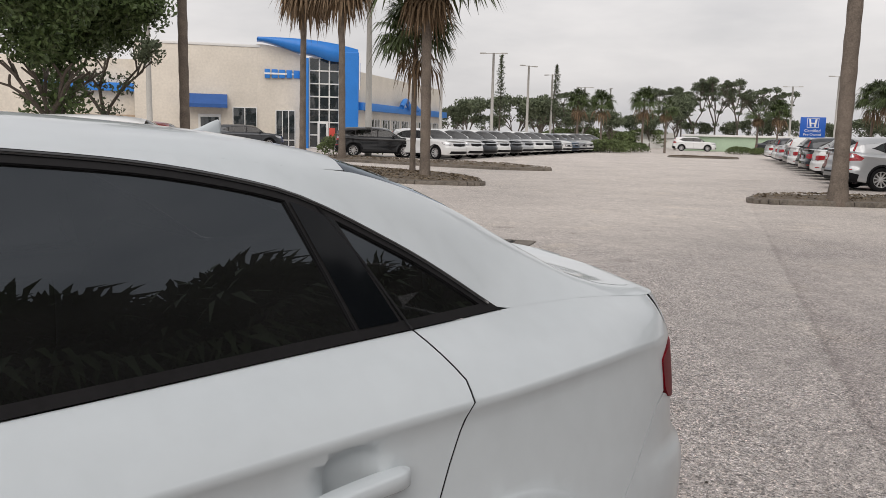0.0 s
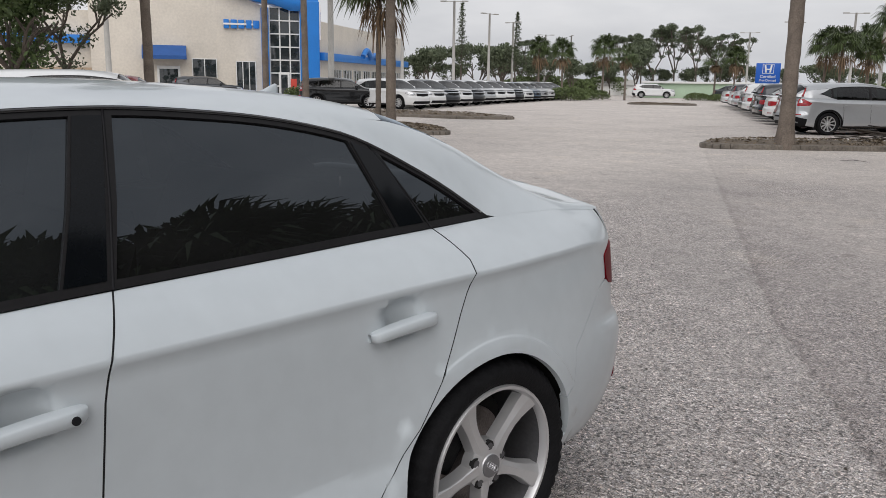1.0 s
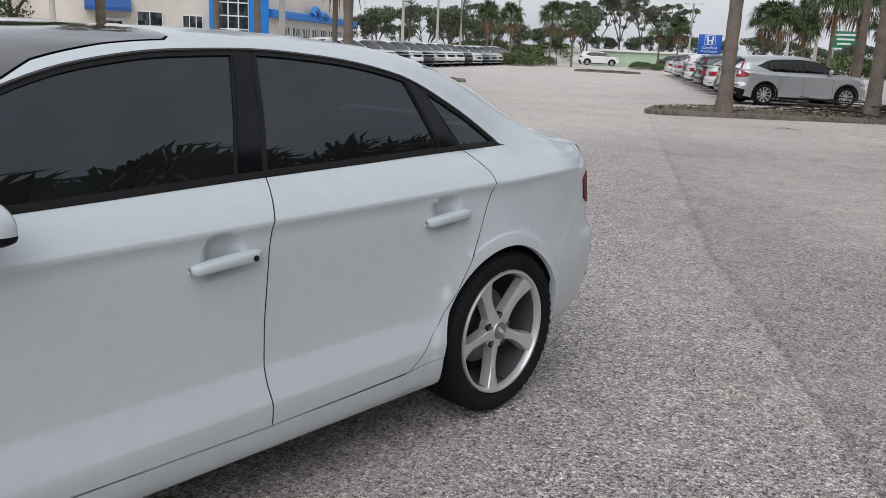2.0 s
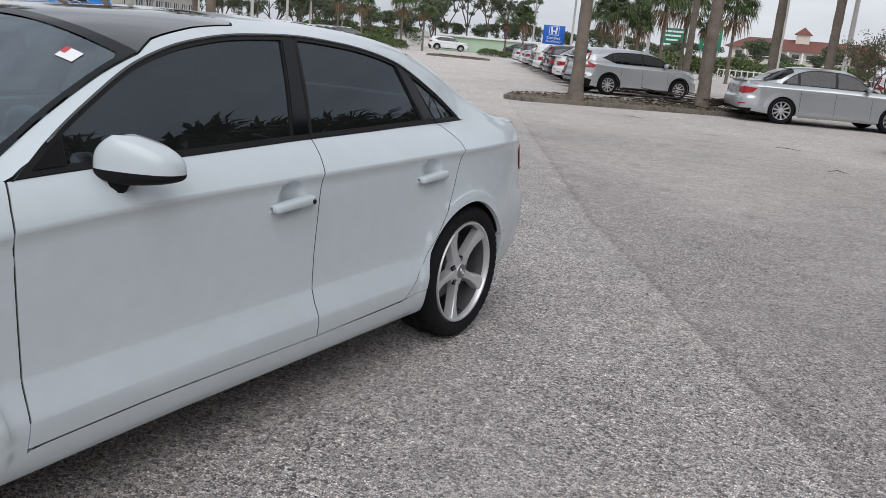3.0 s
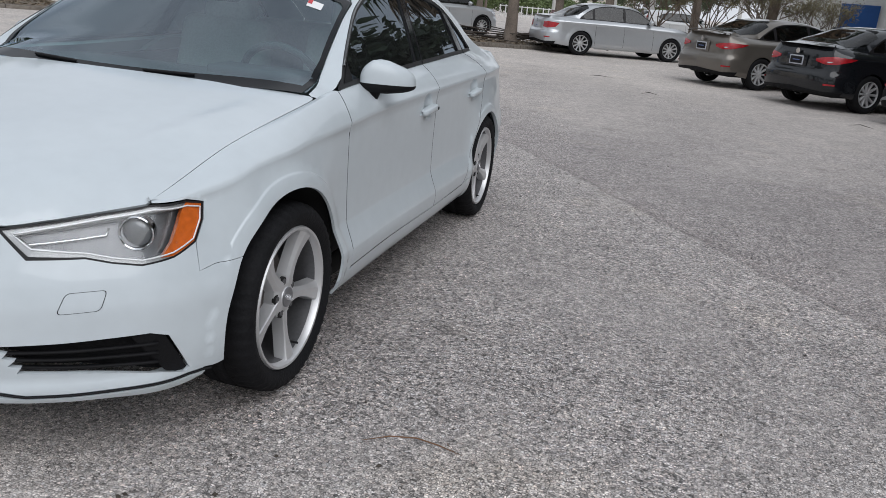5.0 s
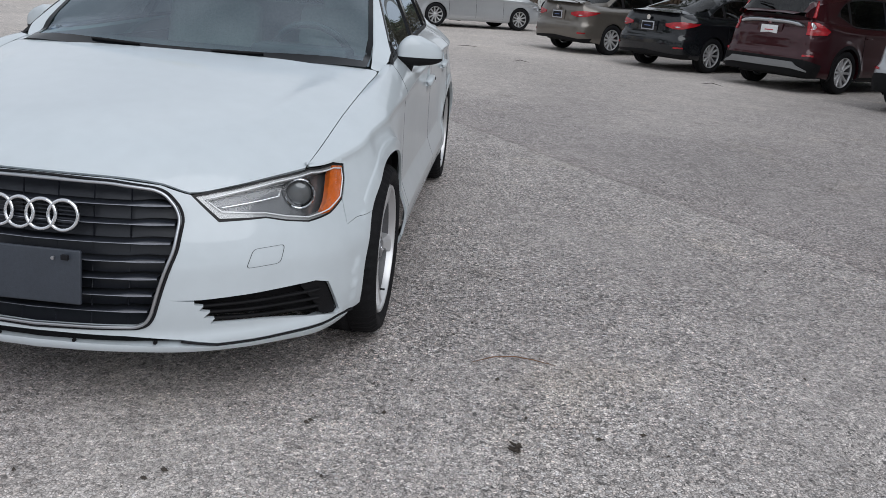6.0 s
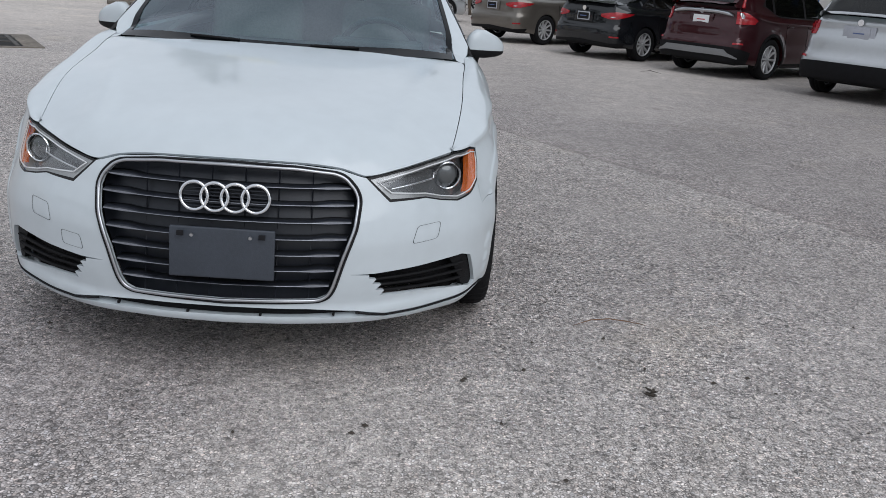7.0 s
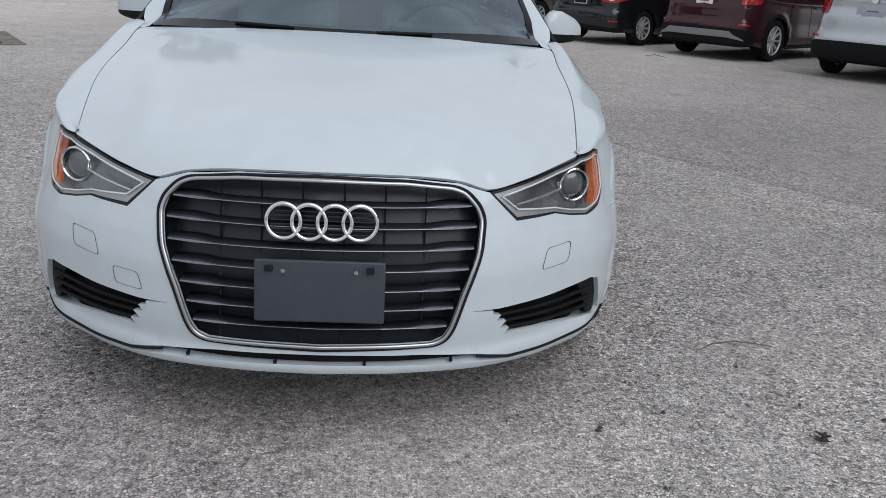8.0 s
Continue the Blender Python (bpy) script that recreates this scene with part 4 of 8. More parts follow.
    for nm, lo, hi, mt in (("cap", 0.0, 1.0, M_WHITE), ("lower_shell", -1.0, 0.0, M_BLACK_PLASTIC)):
        vs, fs = [], []
        nu, nv = 40, 12
        for i in range(nv + 1):
            v = lo + (hi - lo) * i / nv
            for k in range(nu):
                a = 2 * math.pi * k / nu
                ca, sa = math.cos(a), math.sin(a)
                r = (1 - abs(v) ** (3.2 if v > 0 else 3.0)) ** (1 / 3.0) if abs(v) < 1 else 0.0
                x = 0.862 + 0.096 * r * (abs(ca) ** 0.8) * (1 if ca > 0 else -1)
                y = 0.812 + (x - 0.866) * 0.55 + 0.056 * r * (abs(sa) ** 0.75) * (1 if sa > 0 else -1)
                hgt = 0.100 * (1 - 0.50 * max(0.0, min(1.0, (x - 0.822) / 0.14)) ** 1.2) * (1 - 0.22 * max(0.0, min(1.0, (0.820 - x) / 0.055))) if v > 0 else 0.040 * (1 - 0.35 * max(0.0, min(1.0, (x - 0.86) / 0.1)))
                vs.append((side * x, y, 0.959 + hgt * v - 0.03 * (x - 0.866) * (1 if v <= 0 else 1 - v)))
        for i in range(nv):
            for k in range(nu):
                q = (i * nu + k, i * nu + (k + 1) % nu, (i + 1) * nu + (k + 1) % nu, (i + 1) * nu + k)
                fs.append(q if side > 0 else q[::-1])
        build(nm, vs, fs, mt, mirror)
    tube("mirror_foot", [(side * 0.818, 0.765, 0.856), (side * 0.804, 0.768, 0.888), (side * 0.800, 0.782, 0.932)], [0.012, 0.032, 0.044], M_BLACK_PLASTIC, mirror, seg=12, flat=0.8)
    panel("mirror_base", house, [(0.56, bz(0.56) - 0.003), (0.655, bz(0.655) - 0.003), (0.662, tz(0.662)), (0.63, tz(0.63))], M_BLACK_PLASTIC, saloon, step=0.03, flange=0.01, lift=0.006, side=side)

    # handles
    for yg, zg, key in ((1.433, 0.789, True), (2.302, 0.799, False)):
        handle = new("door_handle")
        handle.parent = saloon
        tagged(handle, "white painted door handle")
        rows, n = [], 20
        for i in range(n + 1):
            t = i / n
            y = yg - 0.106 + 0.212 * t
            z = zg - 0.006 + 0.014 * t + 0.003 * math.sin(math.pi * t)
            endk = 1 - abs(2 * t - 1) ** 12
            out = 0.010 + 0.021 * endk * (0.85 + 0.15 * math.sin(math.pi * t))
            hh = 0.0145 * (0.7 + 0.3 * endk) * (0.9 + 0.2 * t)
            bx = 0.888 - inset(y, z) + 0.002
            rows.append([(side * (bx - 0.004), y, z - hh), (side * (bx + out * 0.8), y, z - hh), (side * (bx + out), y, z - hh * 0.62), (side * (bx + out * 0.96), y, z + hh * 0.72), (side * (bx + out * 0.78), y, z + hh), (side * (bx - 0.004), y, z + hh)])
        vs = [v for r in rows for v in r]
        fs = [(i * 6 + j, i * 6 + j + 1, i * 6 + 7 + j, i * 6 + 6 + j) for i in range(n) for j in range(5)] + [(0, 1, 2, 3, 4, 5), tuple(n * 6 + j for j in (5, 4, 3, 2, 1, 0))]
        fs = [f[::-1] for f in fs] if side > 0 else fs
        build("grip", vs, fs, M_WHITE, handle)
        if key and side > 0:
            bm = bmesh.new()
            bx = 0.888 - inset(1.51, 0.796) + 0.0275
            add_cyl(bm, 0.009, 0.008, 0.012, Matrix.Translation((side * bx, 1.510, 0.794)) @ Matrix.Rotation(math.pi / 2, 4, "Y"), 20)
            part("keyhole", bm, M_INK, handle, "dark key cylinder")

    # tail lamp and rear side reflector
    tail = [fl(3.268, 0.768), fl(3.262, 0.838), fl(3.30, 0.852), fn(0.72, 3.43, 0.862), fn(0.55, 3.51, 0.866), fn(0.36, 3.55, 0.862), fn(0.36, 3.55, 0.80), fn(0.55, 3.51, 0.745), fn(0.70, 3.45, 0.725), fn(0.78, 3.355, 0.728), fl(3.30, 0.74)]
    panel("tail_light", flank, rounded(tail, 0.01, 3), M_RED, saloon, step=0.02, flange=0.02, lift=0.004, side=side, label="dark red tail light")
    refl = [fn(0.79, 3.36, 0.395), fn(0.74, 3.42, 0.398), fn(0.74, 3.42, 0.415), fn(0.79, 3.36, 0.418)]
    panel("rear_reflector", flank, refl, M_RED, saloon, step=0.02, flange=0.01, lift=0.003, side=side)

# rear bumper and boot


def tail_map(s, b):
    if s > PL.end:
        x, y, z = flank(2 * PL.end - s, b)
        return -x, y, z
    return flank(s, b)


rb = [fl(2.93, 0.275), fl(2.945, 0.31)] + [fl(y, z) for y, z in arc(2.622, 0.315, 0.349, 2, 24, 6)] + [fl(2.985, 0.497), fl(3.0, 0.597), fl(3.20, 0.742), fl(3.27, 0.757), fn(0.78, 3.355, 0.725), fn(0.70, 3.45, 0.718), fn(0.5, 3.53, 0.715), (PL.end, 0.715 - ZC(3.5)), (PL.end, 0.24 - ZC(3.5)), fn(0.7, 3.45, 0.24), fl(3.2, 0.25)]
panel("rear_bumper", tail_map, rb, M_WHITE, saloon, step=0.03, flange=0.03, label="white rear bumper", middle=(0, 1.35, 0.5))
panel("rear_bumper", flank, rb, M_WHITE, saloon, step=0.03, flange=0.03, side=-1, label="white rear bumper")
bl = [(PL.end, -0.152), fn(0.5, 3.53, 0.718), fn(0.4, 3.55, 0.80), fn(0.4, 3.55, 0.864), fn(0.55, 3.51, 0.870), fn(0.72, 3.43, 0.868), fl(3.36, 0.872), (PL.at_y(3.36), 0.15), (PL.end, 0.15)]
for side in (1, -1):
    panel("boot_face", flank, bl, M_WHITE, saloon, step=0.03, flange=0.0, side=side)
rear_edge = [flank(a, 0.15)[:2] for a in np.linspace(PL.near(0.67, 3.465), PL.end, 20)]
half_lid = [(0.596, 3.092), (0.618, 3.20), (0.622, 3.30)] + [(min(x, 0.60), y - 0.002) for x, y in rear_edge if x < 0.615]
boot = half_lid + [(-x, y) for x, y in reversed(half_lid) if x > 1e-4]
panel("boot_lid", roof, boot, M_WHITE, saloon, step=0.035, flange=0.02, label="white boot lid with a raised edge")

# hood, roof, glass
xs = np.linspace(-0.674, 0.674, 61)
hood_out = [(x, hood_nose(x) + 0.002) for x in xs] + [(HOOD_EDGE(y) - 0.003, y) for y in np.linspace(-0.48, 0.335, 24)] + \
    [(0.744, 0.36), (0.738, 0.378), (0.72, 0.385)] + [(x, 0.285 + 0.10 * (x / 0.72) ** 2) for x in np.linspace(0.705, -0.705, 40)] + [(-0.72, 0.385), (-0.738, 0.378), (-0.744, 0.36)] + [(-HOOD_EDGE(y) + 0.003, y) for y in np.linspace(0.335, -0.48, 24)]
panel("hood", hood, hood_out, M_WHITE, saloon, step=0.03, flange=0.010, label="glossy white hood", middle=(0, 0, 0))
ws = [(x, 0.275 + 0.125 * (x / 0.705) ** 2) for x in np.linspace(-0.703, 0.703, 30)] + [(0.69, 0.56), (0.657, 0.72), (0.629, 0.86), (0.603, 1.01)] + \
    [(x, 0.935 + 0.075 * (x / 0.60) ** 2) for x in np.linspace(0.597, -0.597, 24)] + [(-0.603, 1.01), (-0.629, 0.86), (-0.657, 0.72), (-0.69, 0.56)]
wi = [(x * 0.985, 0.318 + 0.125 * (x / 0.705) ** 2) for x in np.linspace(-0.68, 0.68, 30)] + [(0.664, 0.585), (0.637, 0.72), (0.611, 0.86), (0.597, 0.935)] + \
    [(x, 0.895 + 0.065 * (x / 0.60) ** 2) for x in np.linspace(0.578, -0.578, 24)] + [(-0.597, 0.935), (-0.611, 0.86), (-0.637, 0.72), (-0.664, 0.585)]
wsb = [(x, 0.258 + 0.125 * (x / 0.705) ** 2) for x in np.linspace(-0.694, 0.694, 30)] + ws[30:]
panel("windshield_border", roof, wsb, M_BLACK_GLASS, saloon, holes=[wi], step=0.03, flange=0, lift=0.0065, label="black border of the windshield")
panel("windshield", roof, ws, M_CLEAR, saloon, step=0.06, flange=0, lift=0.004, label="clear windshield reflecting the sky")
sr = [(x, 0.94 + 0.075 * (x / 0.60) ** 2) for x in np.linspace(-0.598, 0.598, 24)] + [(0.548, 1.10), (0.508, 1.30), (0.490, 1.48), (0.45, 1.52), (-0.45, 1.52), (-0.490, 1.48), (-0.508, 1.30), (-0.548, 1.10)]
panel("sunroof", roof, sr, M_BLACK_GLOSS, saloon, step=0.06, flange=0.01, lift=0.002, label="black glass sunroof")
rf = [(0.454, 1.524), (-0.454, 1.524), (-0.498, 1.486), (-0.5305, 1.8), (-0.5355, 2.1), (-0.5455, 2.40)] + [(x, 2.50 + 0.05 * (1 - (x / 0.54) ** 2)) for x in np.linspace(-0.533, 0.533, 16)] + [(0.5455, 2.40), (0.5355, 2.1), (0.5305, 1.8), (0.498, 1.486)]
panel("roof_panel", roof, rf, M_WHITE, saloon, step=0.05, flange=0.002, label="white roof panel")
rw = [(x, 2.505 + 0.05 * (1 - (x / 0.54) ** 2)) for x in np.linspace(-0.533, 0.533, 16)] + [(0.533, 2.65), (0.543, 2.85), (0.558, 3.02), (0.595, 3.083), (-0.595, 3.083), (-0.558, 3.02), (-0.543, 2.85), (-0.533, 2.65)]
panel("rear_window", roof, rw, M_TINT, saloon, step=0.06, flange=0.0, lift=-0.002, label="dark tinted rear window")
# shark-fin aerial
fin_p = [(2.395, 0.0, 0.016), (2.43, 0.014, 0.022), (2.465, 0.030, 0.019), (2.495, 0.050, 0.012), (2.512, 0.060, 0.008), (2.520, 0.058, 0.006), (2.517, 0.0, 0.010)]
vs, fs = [], []
for y, h, w in fin_p:
    z0 = roof(0, y)[2] - 0.004
    for k in range(9):
        a = math.pi * k / 8
        vs.append((w * math.cos(a), y, z0 + (h + 0.003) * math.sin(a)))
fs = [(i * 9 + k, i * 9 + k + 1, i * 9 + 10 + k, i * 9 + 9 + k) for i in range(len(fin_p) - 1) for k in range(8)]
build("aerial", vs, fs, M_WHITE, saloon, "white shark-fin aerial")
# wipers
for x0, x1 in ((0.10, 0.30), (-0.40, -0.19)):
    pts = []
    for i in range(10):
        x = x0 + (x1 - x0) * i / 9
        y = 0.305 + 0.125 * (x / 0.705) ** 2
        p = roof(x, y)
        pts.append((p[0], p[1] - 0.006, p[2] + 0.009))
    tube("wiper", pts, [0.003] + [0.0065] * 8 + [0.003], M_BLACK_PLASTIC, saloon, "black wiper blade", seg=8)

# windshield stickers
def flat_on_glass(pts, mat, name, label="", lift=0.006):
    return panel(name, roof, pts, mat, saloon, step=0.03, flange=0.0, lift=lift, label=label)


oval = lambda cx, cy, a, b, n=36: [(cx + a * math.cos(t), cy + b * math.sin(t)) for t in np.linspace(0, 2 * math.pi, n, endpoint=False)]  # noqa: E731
flat_on_glass(oval(-0.27, 0.838, 0.14, 0.060), M_YELLOW, "year_sticker", "yellow oval sticker with the model year")
flat_on_glass([(0.485, 0.828), (0.545, 0.838), (0.538, 0.882), (0.478, 0.872)], M_PAPER, "paper_tag", "white and red paper tag on the glass")
flat_on_glass([(0.483, 0.846), (0.500, 0.849), (0.495, 0.874), (0.479, 0.871)], M_REDINK, "tag_band", lift=0.0075)

for y, m0 in ((0.010, 0.761), (2.648, 0.757)):
    for side in (1, -1):
        wheel("wheel", 0.318, 0.2395, 0.224, saloon, Matrix.Translation((side * m0, y, 0.318)) @ Matrix.Rotation(0 if side > 0 else math.pi, 4, "Z") @ Matrix.Rotation(radians(-24 if y < 1 else -38), 4, "X"))
        # wheel housing
        r = 0.385 if y < 1 else 0.36
        vs, fs = [], []
        for k in range(25):
            a = radians(-8 + 196 * k / 24)
            for x in (0.50, 0.835):
                vs.append((side * x, y + r * math.cos(a), 0.317 + r * math.sin(a)))
        fs = [(2 * k, 2 * k + 1, 2 * k + 3, 2 * k + 2) for k in range(24)]
        vs += [(side * 0.50, y, 0.30)]
        fs += [(2 * k, 2 * k + 2, len(vs) - 1) for k in range(24)]
        build("wheel_housing", vs, fs, M_DARK, saloon)
# floor and inner walls
boxed("underbody", (1.50, 2.0, 0.10), Matrix.Translation((0, 1.31, 0.24)), M_DARK, saloon, "dark underbody", 0.02)
boxed("engine_bay", (0.84, 0.90, 0.36), Matrix.Translation((0, -0.08, 0.42)), M_DARK, saloon, "", 0.02)
boxed("boot_floor", (1.0, 1.2, 0.45), Matrix.Translation((0, 2.78, 0.48)), M_DARK, saloon, "", 0.02)
boxed("bulkhead", (1.50, 0.10, 0.50), Matrix.Translation((0, 0.36, 0.58)), M_DARK, saloon, "", 0.02)
for sx in (1, -1):
    boxed("door_lining", (0.05, 1.9, 0.60), Matrix.Translation((sx * 0.74, 1.40, 0.60)), M_DASH, saloon, "", 0.02)
# cabin
bm = bmesh.new()
add_box(bm, (1.34, 0.48, 0.16), Matrix.Translation((0, 0.60, 0.86)), 0.05, 4)
add_box(bm, (0.42, 0.18, 0.06), Matrix.Translation((0.36, 0.72, 0.945)), 0.025, 3)
part("dashboard", bm, M_DASH, saloon, "dark grey dashboard")
pts = [(0.36 + 0.185 * math.cos(a), 0.90 - 0.185 * math.sin(a) * 0.42, 0.89 + 0.185 * math.sin(a) * 0.9) for a in np.linspace(0, 2 * math.pi, 40, endpoint=False)]
tube("steering_wheel", pts, 0.016, M_DASH, saloon, "dark steering wheel", closed=True)
for sx in (0.36, -0.36):
    seat = new("front_seat")
    seat.parent = saloon
    tagged(seat, "grey leather front seat with headrest")
    bm = bmesh.new()
    add_box(bm, (0.50, 0.52, 0.18), Matrix.Translation((sx, 1.30, 0.48)), 0.06, 4)
    part("seat_cushion", bm, M_SEAT, seat)
    bm = bmesh.new()
    add_box(bm, (0.50, 0.15, 0.62), Matrix.Translation((sx, 1.62, 0.80)) @ Matrix.Rotation(radians(-18), 4, "X"), 0.06, 4)
    part("seat_back", bm, M_SEAT, seat)
    bm = bmesh.new()
    add_box(bm, (0.27, 0.11, 0.20), Matrix.Translation((sx, 1.72, 1.17)) @ Matrix.Rotation(radians(-12), 4, "X"), 0.045, 4)
    part("headrest", bm, M_SEAT, seat)
bm = bmesh.new()
add_box(bm, (1.25, 0.18, 0.62), Matrix.Translation((0, 2.42, 0.78)) @ Matrix.Rotation(radians(-22), 4, "X"), 0.06, 4)
add_box(bm, (1.25, 0.5, 0.2), Matrix.Translation((0, 2.15, 0.48)), 0.06, 4)
part("rear_bench", bm, M_SEAT, saloon, "grey leather rear bench")
bm = bmesh.new()
add_box(bm, (0.22, 0.04, 0.06), Matrix.Translation((0, 0.97, 1.235)) @ Matrix.Rotation(radians(15), 4, "X"), 0.02, 3)
part("rear_view_mirror", bm, M_BLACK_PLASTIC, saloon, "black rear-view mirror")


# ---------------------------------------------------------------- ground
def gz(x, y):
    """The lot rises gently away from the white car."""
    r = math.hypot(x - 1.0, y)
    return 0.0011 * max(0.0, min(r, 58.0) - 11.0)


def ground_material():
    m = bpy.data.materials.new("gravel_asphalt")
    m.use_nodes = True
    t = m.node_tree
    nd, lk = t.nodes.new, t.links.new
    b = t.nodes["Principled BSDF"]
    b.inputs["Roughness"].default_value = 0.72
    b.inputs["Specular IOR Level"].default_value = 0.5
    co = nd("ShaderNodeTexCoord")

    def noise_tex(scale, detail=5, rough=0.6):
        n = nd("ShaderNodeTexNoise")
        n.inputs["Scale"].default_value, n.inputs["Detail"].default_value, n.inputs["Roughness"].default_value = scale, detail, rough
        lk(co.outputs["Object"], n.inputs["Vector"])
        return n

    def ramp(src, *stops):
        r = nd("ShaderNodeValToRGB")
        el = r.color_ramp.elements
        while len(el) < len(stops):
            el.new(0.5)
        for e, (p, c) in zip(el, stops):
            e.position, e.color = p, (*c, 1) if len(c) == 3 else c
        lk(src, r.inputs["Fac"])
        return r

    def mix(a, bb, fac, kind="MIX"):
        x = nd("ShaderNodeMix")
        x.data_type, x.blend_type = "RGBA", kind
        if isinstance(fac, float):
            x.inputs["Factor"].default_value = fac
        else:
            lk(fac, x.inputs["Factor"])
        lk(a, x.inputs[6])
        lk(bb, x.inputs[7])
        return x.outputs[2]

    def cells(scale, feature):
        n = nd("ShaderNodeTexVoronoi")
        n.voronoi_dimensions, n.feature = "2D", feature
        n.inputs["Scale"].default_value = scale
        lk(co.outputs["Object"], n.inputs["Vector"])
        return n

    # stones of uneven outline: the cells are bent by a fine noise
    bend = noise_tex(55.0, 2, 0.5)
    bent = nd("ShaderNodeVectorMath")
    bent.operation = "MULTIPLY_ADD"
    bent.inputs[1].default_value = (0.010, 0.010, 0.0)
    lk(bend.outputs["Color"], bent.inputs[0])
    lk(co.outputs["Object"], bent.inputs[2])

    def stones_at(scale, feature):
        n = cells(scale, feature)
        lk(bent.outputs["Vector"], n.inputs["Vector"])
        return n

    v, ve = stones_at(104.0, "F1"), stones_at(104.0, "DISTANCE_TO_EDGE")
    sep = nd("ShaderNodeSeparateColor")
    lk(v.outputs["Color"], sep.inputs["Color"])
    stones = ramp(sep.outputs[0], (0.0, (0.04, 0.04, 0.04)), (0.09, (0.17, 0.168, 0.168)), (0.22, (0.37, 0.365, 0.36)), (0.55, (0.50, 0.492, 0.486)), (0.82, (0.65, 0.642, 0.635)), (1.0, (0.95, 0.935, 0.925)))
    hue = ramp(sep.outputs[2], (0.0, (1.07, 0.99, 0.94)), (0.2, (1.01, 1.0, 0.985)), (0.75, (1.0, 1.0, 1.0)), (1.0, (0.95, 1.0, 1.05)))
    gaps = ramp(ve.outputs["Distance"], (0.0, (0.02, 0.019, 0.019)), (0.11, (0.12, 0.118, 0.116)), (0.25, (1.20, 1.20, 1.20)))
    # sand fills some of the gaps, pits open others
    fill = noise_tex(62.0, 3, 0.6)
    filled = ramp(fill.outputs["Fac"], (0.42, (0, 0, 0)), (0.60, (0.82, 0.82, 0.82)))
    level = nd("ShaderNodeRGB")
    level.outputs[0].default_value = (1.02, 1.01, 1.01, 1)
    gap_tone = mix(gaps.outputs["Color"], level.outputs[0], filled.outputs["Color"])
    pits = ramp(noise_tex(88.0, 2, 0.5).outputs["Fac"], (0.31, (0.22, 0.215, 0.215)), (0.40, (1, 1, 1)))
    gap_tone = mix(gap_tone, pits.outputs["Color"], 1.0, "MULTIPLY")
    near = mix(mix(stones.outputs["Color"], hue.outputs["Color"], 1.0, "MULTIPLY"), gap_tone, 1.0, "MULTIPLY")
    v2, ve2 = stones_at(150.0, "F1"), stones_at(150.0, "DISTANCE_TO_EDGE")
    sep2 = nd("ShaderNodeSeparateColor")
    lk(v2.outputs["Color"], sep2.inputs["Color"])
    chips = ramp(sep2.outputs[1], (0.0, (0.05, 0.05, 0.05)), (0.22, (0.30, 0.294, 0.288)), (0.6, (0.46, 0.452, 0.442)), (1.0, (0.74, 0.728, 0.715)))
    chip_gaps = ramp(ve2.outputs["Distance"], (0.0, (0.20, 0.195, 0.19)), (0.16, (1.12, 1.12, 1.12)))
    fine = mix(chips.outputs["Color"], chip_gaps.outputs["Color"], 1.0, "MULTIPLY")
    patch = noise_tex(0.55, 6, 0.62)
    worn = ramp(patch.outputs["Fac"], (0.46, (0.12, 0.12, 0.12)), (0.72, (0.85, 0.85, 0.85)))
    base = mix(near, fine, worn.outputs["Color"])
    # the two pours either side of the long joint, whose edge is broken and dark
    sx = nd("ShaderNodeSeparateXYZ")
    lk(co.outputs["Object"], sx.inputs["Vector"])

    def sums(kind, a, bb, cc=0.0):
        n = nd("ShaderNodeMath")
        n.operation = kind
        for k, q in enumerate((a, bb, cc)):
            if isinstance(q, float):
                n.inputs[k].default_value = q
            else:
                lk(q, n.inputs[k])
        return n.outputs[0]

    along = sums("MULTIPLY_ADD", sx.outputs["X"], 0.83, sums("MULTIPLY", sx.outputs["Y"], 0.55))
    beyond = sums("MAXIMUM", sums("SUBTRACT", sx.outputs["Y"], 6.0), 0.0)
    along = sums("MULTIPLY_ADD", beyond, -0.072, along)
    wav, jag = noise_tex(1.4, 5, 0.65), noise_tex(11.0, 4, 0.7)
    along = sums("MULTIPLY_ADD", sums("SUBTRACT", wav.outputs["Fac"], 0.5), 0.16, along)
    along = sums("MULTIPLY_ADD", sums("SUBTRACT", jag.outputs["Fac"], 0.5), 0.13, along)
    pour = nd("ShaderNodeMapRange")
    pour.inputs["From Min"].default_value, pour.inputs["From Max"].default_value = 3.20, 4.00
    lk(along, pour.inputs["Value"])
    joint = ramp(pour.outputs["Result"], (0.0, (1.0, 0.99, 0.975)), (0.295, (1.03, 1.02, 1.005)), (0.322, (0.68, 0.66, 0.65)), (0.35, (0.77, 0.745, 0.735)), (0.40, (0.88, 0.855, 0.845)), (0.52, (0.90, 0.88, 0.872)), (0.75, (0.88, 0.862, 0.856)), (1.0, (0.875, 0.86, 0.855)))
    wear2 = noise_tex(0.16, 5, 0.6)
    tone = ramp(wear2.outputs["Fac"], (0.32, (0.86, 0.85, 0.835)), (0.68, (1.08, 1.07, 1.05)))
    c = mix(mix(base, tone.outputs["Color"], 1.0, "MULTIPLY"), joint.outputs["Color"], 1.0, "MULTIPLY")
    # paler, warmer tone that takes over with distance from the origin
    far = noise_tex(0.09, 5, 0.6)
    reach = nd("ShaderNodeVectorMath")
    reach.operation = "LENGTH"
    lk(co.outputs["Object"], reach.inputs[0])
    far_share = nd("ShaderNodeMapRange")
    far_share.inputs["From Min"].default_value, far_share.inputs["From Max"].default_value = 2.5, 20.0
    far_share.inputs["To Min"].default_value, far_share.inputs["To Max"].default_value = -0.12, 0.22
